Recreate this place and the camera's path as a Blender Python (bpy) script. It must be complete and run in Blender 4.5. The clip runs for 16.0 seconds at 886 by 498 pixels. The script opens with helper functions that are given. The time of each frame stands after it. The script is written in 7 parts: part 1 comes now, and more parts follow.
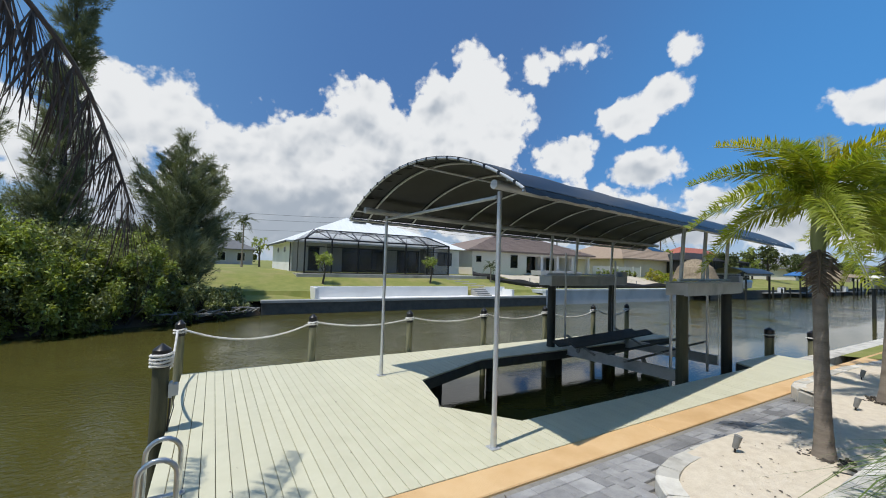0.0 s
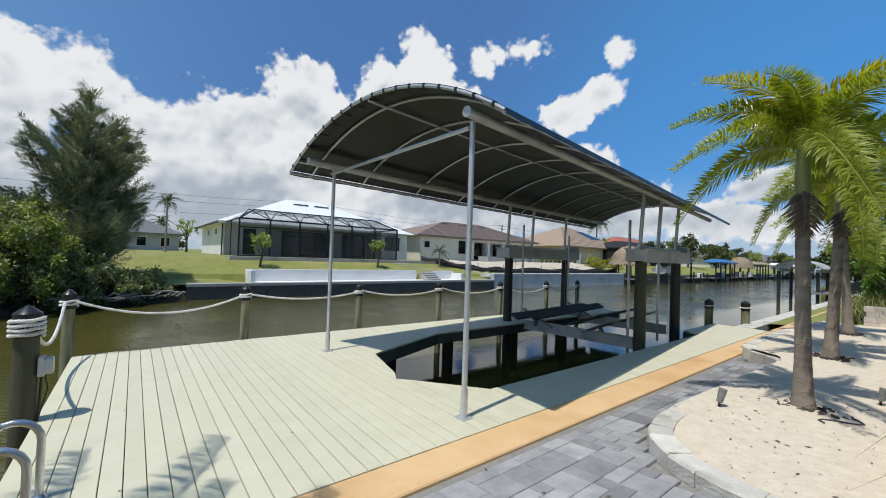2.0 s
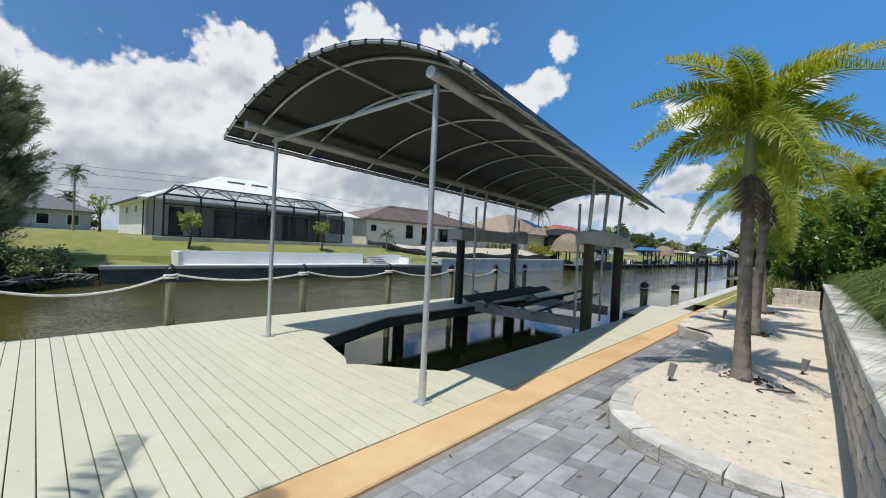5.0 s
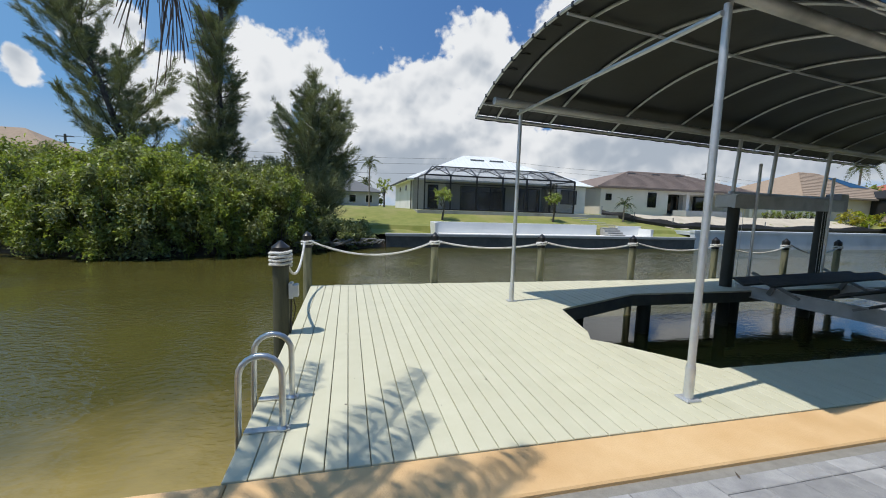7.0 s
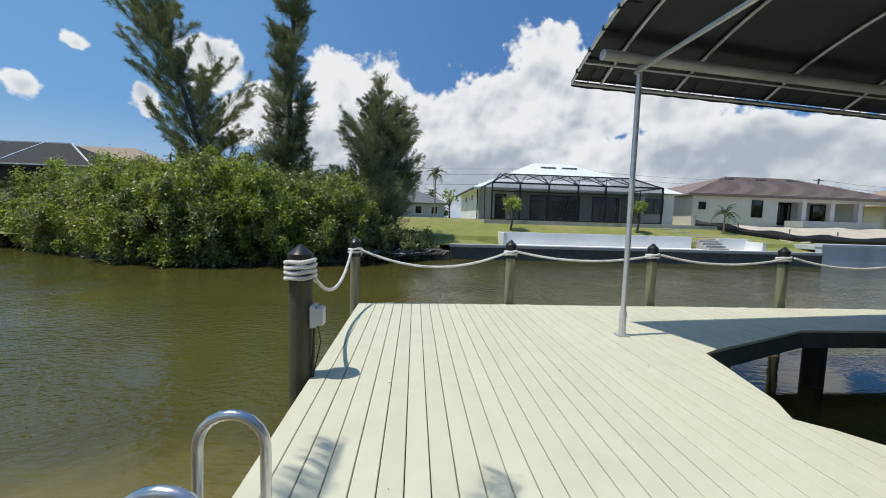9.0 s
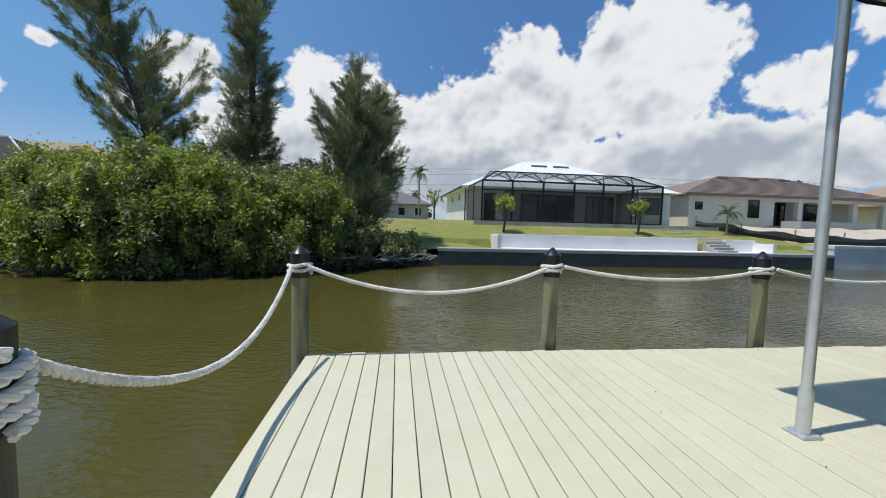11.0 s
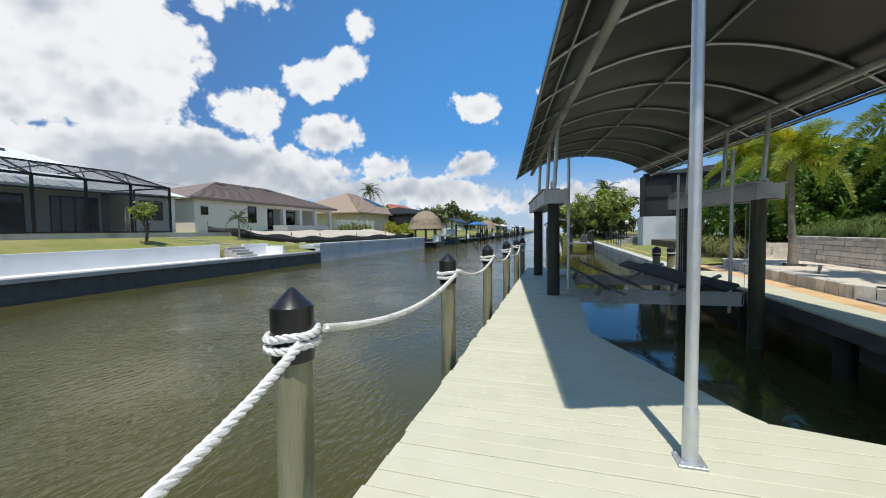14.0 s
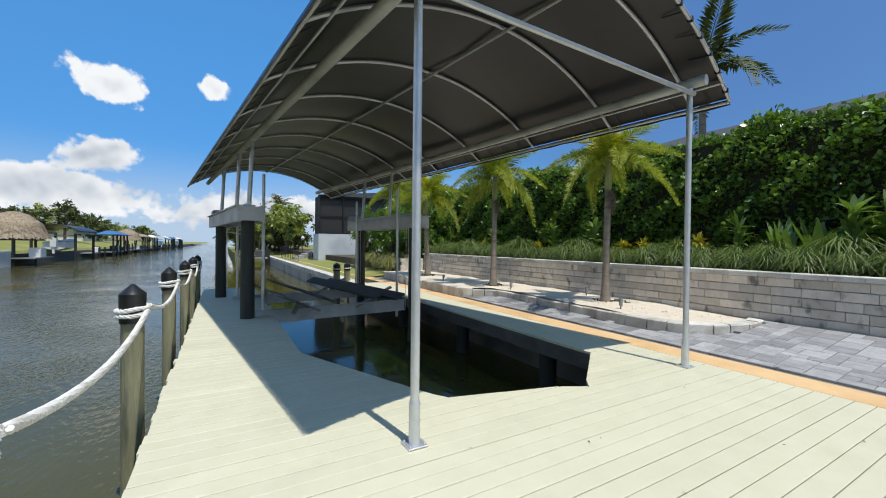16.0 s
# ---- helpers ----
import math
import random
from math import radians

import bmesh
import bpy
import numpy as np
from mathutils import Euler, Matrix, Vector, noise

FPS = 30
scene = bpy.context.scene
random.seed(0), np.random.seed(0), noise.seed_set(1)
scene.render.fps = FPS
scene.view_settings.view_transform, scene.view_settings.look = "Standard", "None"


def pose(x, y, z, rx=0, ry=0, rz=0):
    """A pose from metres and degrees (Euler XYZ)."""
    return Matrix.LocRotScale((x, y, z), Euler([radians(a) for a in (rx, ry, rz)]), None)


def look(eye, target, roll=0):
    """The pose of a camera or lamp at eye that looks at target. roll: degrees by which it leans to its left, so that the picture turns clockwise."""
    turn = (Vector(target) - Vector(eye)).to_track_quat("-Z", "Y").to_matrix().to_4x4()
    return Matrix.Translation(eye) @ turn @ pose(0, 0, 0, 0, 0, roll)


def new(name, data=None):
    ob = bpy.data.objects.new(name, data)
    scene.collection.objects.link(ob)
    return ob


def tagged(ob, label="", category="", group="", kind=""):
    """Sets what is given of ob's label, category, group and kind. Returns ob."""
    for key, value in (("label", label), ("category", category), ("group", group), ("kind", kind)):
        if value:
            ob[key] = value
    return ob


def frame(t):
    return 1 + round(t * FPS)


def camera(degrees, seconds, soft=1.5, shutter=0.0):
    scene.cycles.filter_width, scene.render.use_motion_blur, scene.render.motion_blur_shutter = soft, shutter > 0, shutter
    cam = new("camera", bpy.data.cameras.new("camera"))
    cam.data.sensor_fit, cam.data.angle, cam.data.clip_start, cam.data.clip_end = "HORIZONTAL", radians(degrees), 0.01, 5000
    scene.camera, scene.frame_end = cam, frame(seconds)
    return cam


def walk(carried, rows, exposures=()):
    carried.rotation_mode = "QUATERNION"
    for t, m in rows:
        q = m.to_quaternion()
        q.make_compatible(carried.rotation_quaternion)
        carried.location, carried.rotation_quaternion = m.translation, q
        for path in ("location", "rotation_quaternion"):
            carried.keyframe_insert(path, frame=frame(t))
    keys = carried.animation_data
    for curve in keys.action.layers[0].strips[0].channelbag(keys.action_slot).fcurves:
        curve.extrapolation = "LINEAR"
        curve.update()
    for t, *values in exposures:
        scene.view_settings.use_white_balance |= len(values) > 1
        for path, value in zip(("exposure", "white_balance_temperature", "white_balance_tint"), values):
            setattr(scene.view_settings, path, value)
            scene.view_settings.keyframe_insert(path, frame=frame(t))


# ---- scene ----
cam = camera(97.5, 16.0, 1.0)
PATH = [
    (0, (0.111, -0.716, 2.352), (1.123, 1.007, 2.436), 1.8),
    (0.5, (0.168, -0.484, 2.215), (1.248, 1.197, 2.296), 1.4),
    (1, (0.235, -0.289, 2.083), (1.369, 1.358, 2.138), 1.6),
    (1.5, (0.33, -0.115, 1.964), (1.517, 1.495, 1.996), 2.0),
    (2, (0.383, 0.08, 1.803), (1.626, 1.647, 1.845), 1.9),
    (2.5, (0.46, 0.241, 1.703), (1.79, 1.734, 1.756), 1.8),
    (3, (0.544, 0.317, 1.633), (1.989, 1.7, 1.665), 2.3),
    (3.2, (0.55, 0.339, 1.624), (2.04, 1.672, 1.638), 2.6),
    (5.5, (0.455, 0.457, 1.686), (1.856, 1.883, 1.633), 2.7),
    (6, (0.426, 0.508, 1.634), (1.583, 2.138, 1.553), 3.0),
    (6.5, (0.39, 0.538, 1.653), (1.201, 2.361, 1.505), 2.5),
    (7, (0.377, 0.647, 1.652), (0.852, 2.578, 1.437), 1.8),
    (7.5, (0.314, 0.874, 1.622), (0.599, 2.84, 1.388), 2.1),
    (8, (0.428, 1.264, 1.504), (0.618, 3.243, 1.281), 2.4),
    (8.5, (0.503, 1.752, 1.447), (0.666, 3.736, 1.249), 2.1),
    (9, (0.554, 2.31, 1.449), (0.701, 4.298, 1.287), 1.7),
    (11.5, (0.515, 5.44, 1.356), (0.83, 7.41, 1.213), 1.4),
    (12, (0.483, 6.002, 1.359), (1.096, 7.901, 1.231), 1.3),
    (12.5, (0.513, 6.522, 1.352), (1.526, 8.243, 1.25), 0.8),
    (13, (0.572, 7.003, 1.372), (1.958, 8.442, 1.295), 0.5),
    (13.5, (0.616, 7.419, 1.378), (2.31, 8.481, 1.306), -0.2),
    (14, (0.773, 7.777, 1.343), (2.691, 8.339, 1.248), -0.6),
    (14.5, (0.872, 8.032, 1.353), (2.868, 7.948, 1.248), -0.2),
    (15, (0.873, 8.17, 1.383), (2.747, 7.474, 1.314), -0.1),
    (15.5, (0.793, 8.193, 1.417), (2.582, 7.301, 1.359), 0.9),
    (16, (0.721, 8.25, 1.451), (2.461, 7.265, 1.428), 0.6),
]
EXPOSURES = [(0, -0.14), (9, -0.10), (12.5, -0.12), (14.5, 0.02), (16, 0.05)]
walk(cam, [(t, look(eye, target, roll)) for t, eye, target, roll in PATH], EXPOSURES)

# ---- light: high sun from the west-south-west, blue sky with cumulus ----
SUN_EL, SUN_AZ = 69.8, 9.0
sun = new("sun", bpy.data.lights.new("sun", "SUN"))
sun.data.energy, sun.data.angle, sun.data.color = 4.0, radians(0.53), (1.0, 0.95, 0.87)
_d = Vector((math.cos(radians(SUN_EL)) * math.cos(radians(SUN_AZ)), math.cos(radians(SUN_EL)) * math.sin(radians(SUN_AZ)), -math.sin(radians(SUN_EL))))
sun.matrix_world = look((0, 0, 40), Vector((0, 0, 40)) + _d)


def make_world():
    w = bpy.data.worlds.new("sky")
    scene.world = w
    w.use_nodes = True
    nt = w.node_tree
    nt.nodes.clear()
    N, L = nt.nodes.new, nt.links.new

    def math_node(op, a, b=None, c=None, clamp=False):
        n = N("ShaderNodeMath")
        n.operation, n.use_clamp = op, clamp
        for i, v in enumerate((a, b, c)):
            if v is None:
                continue
            if isinstance(v, (int, float)):
                n.inputs[i].default_value = v
            else:
                L(v, n.inputs[i])
        return n.outputs[0]

    def vec(op, a, b):
        n = N("ShaderNodeVectorMath")
        n.operation = op
        for i, v in enumerate((a, b)):
            if isinstance(v, tuple):
                n.inputs[i].default_value = v
            else:
                L(v, n.inputs[i])
        return n

    out, bg = N("ShaderNodeOutputWorld"), N("ShaderNodeBackground")
    sky = N("ShaderNodeTexSky")
    sky.sky_type, sky.sun_disc = "NISHITA", False
    sky.sun_elevation, sky.sun_rotation = radians(SUN_EL), radians(-90 - SUN_AZ)
    sky.air_density, sky.dust_density, sky.ozone_density = 1.0, 0.8, 2.1
    co = N("ShaderNodeTexCoord")
    d = co.outputs["Generated"]
    sep = N("ShaderNodeSeparateXYZ")
    L(d, sep.inputs[0])
    # cumulus fields: centre azimuth (from +y to +x), elevation, half width, half height, in degrees, weight
    field = None
    warp = N("ShaderNodeTexNoise")
    warp.inputs["Scale"].default_value, warp.inputs["Detail"].default_value = 7.0, 5.0
    L(d, warp.inputs["Vector"])
    wd = vec("SUBTRACT", warp.outputs["Color"], (0.5, 0.5, 0.5))
    wd2 = vec("SCALE", wd.outputs[0], (0, 0, 0))
    wd2.inputs["Scale"].default_value = 0.055
    dd = vec("ADD", d, wd2.outputs[0]).outputs[0]
    for az, el, w_az, w_el, weight in CLOUDS:
        a, e = radians(az), radians(el)
        c = Vector((math.sin(a) * math.cos(e), math.cos(a) * math.cos(e), math.sin(e)))
        right = Vector((math.cos(a), -math.sin(a), 0))
        up = right.cross(c)
        off = vec("SUBTRACT", dd, tuple(c)).outputs[0]
        px = math_node("DIVIDE", vec("DOT_PRODUCT", off, tuple(right)).outputs["Value"], math.sin(radians(w_az)))
        py = math_node("DIVIDE", vec("DOT_PRODUCT", off, tuple(up)).outputs["Value"], math.sin(radians(w_el)))
        pz = vec("DOT_PRODUCT", off, tuple(c)).outputs["Value"]
        r2 = math_node("ADD", math_node("MULTIPLY", px, px), math_node("MULTIPLY", py, py))
        r2 = math_node("ADD", r2, math_node("MULTIPLY", math_node("MULTIPLY", pz, pz), 3.0))
        v = math_node("MULTIPLY", math_node("SUBTRACT", 1.0, math_node("SQRT", r2)), weight)
        v = math_node("MAXIMUM", v, -0.6)
        field = v if field is None else math_node("MAXIMUM", field, v)
    def tex(vector, scale, detail, rough):
        n = N("ShaderNodeTexNoise")
        n.inputs["Scale"].default_value, n.inputs["Detail"].default_value, n.inputs["Roughness"].default_value = scale, detail, rough
        L(vector, n.inputs["Vector"])
        return math_node("SUBTRACT", n.outputs["Fac"], 0.5)

    def cells(vector, scale):
        n = N("ShaderNodeTexVoronoi")
        n.feature, n.inputs["Scale"].default_value, n.inputs["Smoothness"].default_value = "SMOOTH_F1", scale, 0.5
        L(vector, n.inputs["Vector"])
        return math_node("SUBTRACT", 0.42, n.outputs["Distance"])

    fine = tex(d, 15.0, 10.0, 0.62)
    lumps = math_node("ADD", math_node("MULTIPLY", cells(dd, 13.0), 0.42), math_node("MULTIPLY", cells(dd, 31.0), 0.36))
    lumps = math_node("ADD", lumps, math_node("MULTIPLY", cells(dd, 74.0), 0.22))
    dens = math_node("ADD", field, math_node("ADD", math_node("MULTIPLY", fine, 1.45), lumps))
    cover = N("ShaderNodeMapRange")
    cover.interpolation_type = "SMOOTHSTEP"
    L(dens, cover.inputs["Value"])
    cover.inputs["From Min"].default_value, cover.inputs["From Max"].default_value = -0.02, 0.26
    # lit tops and grey undersides: the same billows looked up a little higher
    dup = vec("ADD", d, (-0.012, -0.004, 0.05)).outputs[0]
    ddup = vec("ADD", dd, (-0.008, -0.003, 0.03)).outputs[0]
    slope = math_node("SUBTRACT", tex(dup, 5.0, 3.0, 0.5), tex(d, 5.0, 3.0, 0.5))
    bump = math_node("SUBTRACT", cells(ddup, 13.0), cells(dd, 13.0))
    ddfine = vec("ADD", dd, (-0.005, -0.002, 0.012)).outputs[0]
    bump2 = math_node("SUBTRACT", cells(ddfine, 31.0), cells(dd, 31.0))
    shade = math_node("ADD", math_node("MULTIPLY", slope, 1.9), math_node("MULTIPLY", bump, 0.45))
    shade = math_node("ADD", shade, math_node("MULTIPLY", bump2, 0.45))
    shade = math_node("ADD", shade, math_node("MULTIPLY", math_node("MINIMUM", dens, 1.3), 0.52))
    shade = math_node("ADD", shade, math_node("MULTIPLY", math_node("SUBTRACT", 0.25, sep.outputs[2]), 1.7))
    shade = math_node("ADD", shade, math_node("MULTIPLY", fine, -0.45))
    dark = N("ShaderNodeMapRange")
    dark.interpolation_type = "SMOOTHSTEP"
    L(shade, dark.inputs["Value"])
    dark.inputs["From Min"].default_value, dark.inputs["From Max"].default_value = 0.10, 1.0
    cloud = N("ShaderNodeMix")
    cloud.data_type = "RGBA"
    cloud.inputs["A"].default_value, cloud.inputs["B"].default_value = CLOUD_LIT, CLOUD_DARK
    L(dark.outputs[0], cloud.inputs["Factor"])
    tint = N("ShaderNodeMix")
    tint.data_type, tint.blend_type = "RGBA", "MULTIPLY"
    tint.inputs["Factor"].default_value = 1.0
    tint.inputs["B"].default_value = SKY_TINT
    L(sky.outputs[0], tint.inputs["A"])
    # white haze along the horizon
    haze = N("ShaderNodeMapRange")
    haze.interpolation_type = "SMOOTHSTEP"
    L(sep.outputs[2], haze.inputs["Value"])
    haze.inputs["From Min"].default_value, haze.inputs["From Max"].default_value = 0.0, 0.22
    haze.inputs["To Min"].default_value, haze.inputs["To Max"].default_value = 0.75, 0.0
    hz = N("ShaderNodeMix")
    hz.data_type = "RGBA"
    hz.inputs["B"].default_value = CLOUD_HAZE
    L(haze.outputs[0], hz.inputs["Factor"])
    even = N("ShaderNodeMix")
    even.data_type = "RGBA"
    even.inputs["Factor"].default_value = 0.7
    # paler to the west, deepest ahead, clear cyan to the east
    tone = None
    for lo, hi, col in ((-0.72, 0.35, AZURE), (0.55, 1.0, AZURE_EAST)):
        r = N("ShaderNodeMapRange")
        r.interpolation_type = "SMOOTHSTEP"
        r.inputs["From Min"].default_value, r.inputs["From Max"].default_value = lo, hi
        L(sep.outputs[0], r.inputs["Value"])
        mx = N("ShaderNodeMix")
        mx.data_type = "RGBA"
        if tone is None:
            mx.inputs["A"].default_value = AZURE_WEST
        else:
            L(tone, mx.inputs["A"])
        mx.inputs["B"].default_value = col
        L(r.outputs[0], mx.inputs["Factor"])
        tone = mx.outputs["Result"]
    L(tone, even.inputs["B"])
    L(tint.outputs["Result"], even.inputs["A"])
    L(even.outputs["Result"], hz.inputs["A"])
    mix = N("ShaderNodeMix")
    mix.data_type = "RGBA"
    L(cover.outputs[0], mix.inputs["Factor"])
    L(hz.outputs["Result"], mix.inputs["A"])
    L(cloud.outputs["Result"], mix.inputs["B"])
    L(mix.outputs["Result"], bg.inputs["Color"])
    bg.inputs["Strength"].default_value = 0.1
    L(bg.outputs[0], out.inputs[0])


CUMULUS_NORTH = [(-11, 16, 5, 7, 1.2), (-5.5, 17, 5, 4.5, 1.2), (2, 13, 9, 5.5, 1.3), (10, 15, 8.5, 6.5, 1.3), (18, 20, 5.5, 6, 1.2), (22, 15.5, 10, 8, 1.4), (28.5, 22, 5, 5, 1.1),
                 (35, 24.5, 4.8, 6, 1.2), (38.5, 20, 5, 6, 1.2), (33, 16, 9, 6, 1.3), (8.5, 7, 20, 7, 1.9), (-4, 4, 14, 6, 1.7), (40, 8, 24, 5, 1.6)]
CUMULUS_EAST = [(48.5, 15.5, 5, 4.2, 1.1), (56, 20, 4, 3.2, 1.1), (60, 22, 3.2, 2.8, 1.1), (57.5, 13.5, 5, 3, 1.0), (62, 26.5, 1.9, 2, 0.55), (43, 27, 3.0, 2.0, 0.38), (50, 28, 2.6, 2.2, 0.38),
                (66, 9, 5, 2.4, 1.0), (78, 17.5, 5, 2.2, 1.0), (89, 18.8, 2.1, 1.6, 0.9), (78, 9.3, 4, 2.6, 1.1), (68, 5.5, 20, 2.6, 1.0), (96, 4, 16, 3, 0.9)]
CUMULUS_WEST = [(-38.5, 16.6, 1.8, 1.2, 0.8), (-42.5, 12, 1.5, 1.5, 0.8), (-33, 12.4, 1.7, 1.9, 0.9), (-26, 18, 4.5, 4.5, 1.1), (-21, 12, 6.5, 4.6, 1.1), (-14, 11, 8, 5, 1.1), (-60, 7, 12, 4, 0.7),
                (215, 25, 26, 10, 0.8), (265, 12, 30, 8, 0.8)]
CLOUDS = CUMULUS_NORTH + CUMULUS_EAST + CUMULUS_WEST
CLOUD_LIT, CLOUD_DARK, CLOUD_HAZE = (8.9, 9.1, 9.3, 1), (4.3, 4.9, 5.7, 1), (5.6, 6.6, 7.6, 1)
AZURE_WEST, AZURE, AZURE_EAST = (1.75, 4.0, 7.3, 1), (0.82, 2.1, 5.1, 1), (0.72, 3.5, 8.4, 1)
SKY_TINT = (0.78, 1.05, 1.25, 1)
make_world()

# ---- materials ----
def mat(name, c1, c2=None, scale=6.0, rough=0.6, bump=0.0, bscale=60.0, metal=0.0, rand=0.0, island=0.0, stretch=(1, 1, 1), stain=None, stain_scale=1.2, stain_lo=0.5, stain_hi=0.7, trans=0.0, spec=0.5, coat=0.0):
    m = bpy.data.materials.new(name)
    m.use_nodes = True
    nt = m.node_tree
    N, L = nt.nodes.new, nt.links.new
    b = nt.nodes["Principled BSDF"]
    b.inputs["Roughness"].default_value, b.inputs["Metallic"].default_value = rough, metal
    b.inputs["Specular IOR Level"].default_value = spec
    b.inputs["Coat Weight"].default_value = coat
    co = N("ShaderNodeTexCoord")
    geo = N("ShaderNodeNewGeometry")
    mp = N("ShaderNodeMapping")
    mp.inputs["Scale"].default_value = stretch
    L(geo.outputs["Position"], mp.inputs["Vector"])
    n1 = N("ShaderNodeTexNoise")
    n1.inputs["Scale"].default_value, n1.inputs["Detail"].default_value, n1.inputs["Roughness"].default_value = scale, 8.0, 0.65
    L(mp.outputs[0], n1.inputs["Vector"])
    mx = N("ShaderNodeMix")
    mx.data_type = "RGBA"
    mr = N("ShaderNodeMapRange")
    mr.inputs["From Min"].default_value, mr.inputs["From Max"].default_value = 0.3, 0.7
    L(n1.outputs["Fac"], mr.inputs["Value"])
    L(mr.outputs[0], mx.inputs["Factor"])
    mx.inputs["A"].default_value, mx.inputs["B"].default_value = (*c1, 1), (*(c2 or c1), 1)
    col = mx.outputs["Result"]
    if stain:
        n2 = N("ShaderNodeTexNoise")
        n2.inputs["Scale"].default_value, n2.inputs["Detail"].default_value = stain_scale, 6.0
        L(mp.outputs[0], n2.inputs["Vector"])
        r2 = N("ShaderNodeMapRange")
        r2.inputs["From Min"].default_value, r2.inputs["From Max"].default_value = stain_lo, stain_hi
        L(n2.outputs["Fac"], r2.inputs["Value"])
        m2 = N("ShaderNodeMix")
        m2.data_type = "RGBA"
        L(r2.outputs[0], m2.inputs["Factor"])
        L(col, m2.inputs["A"])
        m2.inputs["B"].default_value = (*stain, 1)
        col = m2.outputs["Result"]
    for amount, src in ((rand, "o"), (island, "i")):
        if amount:
            if src == "o":
                oi = N("ShaderNodeObjectInfo")
                rv = oi.outputs["Random"]
            else:
                rv = geo.outputs["Random Per Island"]
            r3 = N("ShaderNodeMapRange")
            r3.inputs["To Min"].default_value, r3.inputs["To Max"].default_value = 1 - amount, 1 + amount
            L(rv, r3.inputs["Value"])
            h = N("ShaderNodeHueSaturation")
            L(r3.outputs[0], h.inputs["Value"])
            L(col, h.inputs["Color"])
            col = h.outputs[0]
    L(col, b.inputs["Base Color"])
    if bump:
        n3 = N("ShaderNodeTexNoise")
        n3.inputs["Scale"].default_value, n3.inputs["Detail"].default_value = bscale, 5.0
        L(mp.outputs[0], n3.inputs["Vector"])
        bp = N("ShaderNodeBump")
        bp.inputs["Strength"].default_value, bp.inputs["Distance"].default_value = bump, 0.02
        L(n3.outputs["Fac"], bp.inputs["Height"])
        L(bp.outputs[0], b.inputs["Normal"])
    if trans:
        tr = N("ShaderNodeBsdfTranslucent")
        bright = N("ShaderNodeMix")
        bright.data_type, bright.blend_type = "RGBA", "MULTIPLY"
        bright.inputs["Factor"].default_value = 1.0
        bright.inputs["B"].default_value = (1.6, 1.7, 0.6, 1)
        L(col, bright.inputs["A"])
        L(bright.outputs["Result"], tr.inputs["Color"])
        ms = N("ShaderNodeMixShader")
        ms.inputs[0].default_value = trans
        L(b.outputs[0], ms.inputs[1])
        L(tr.outputs[0], ms.inputs[2])
        L(ms.outputs[0], nt.nodes["Material Output"].inputs["Surface"])
    return m


def glass_mat(name, tint, rough=0.03):
    m = mat(name, tint, rough=rough, spec=0.8)
    return m


def screen_mat(name, col, opacity):
    """Insect screen: fine dark mesh that lets part of the light through."""
    m = bpy.data.materials.new(name)
    m.use_nodes = True
    nt = m.node_tree
    N, L = nt.nodes.new, nt.links.new
    b = nt.nodes["Principled BSDF"]
    b.inputs["Base Color"].default_value, b.inputs["Roughness"].default_value = (*col, 1), 0.8
    tr, ms = N("ShaderNodeBsdfTransparent"), N("ShaderNodeMixShader")
    ms.inputs[0].default_value = opacity
    L(tr.outputs[0], ms.inputs[1])
    L(b.outputs[0], ms.inputs[2])
    L(ms.outputs[0], nt.nodes["Material Output"].inputs["Surface"])
    return m


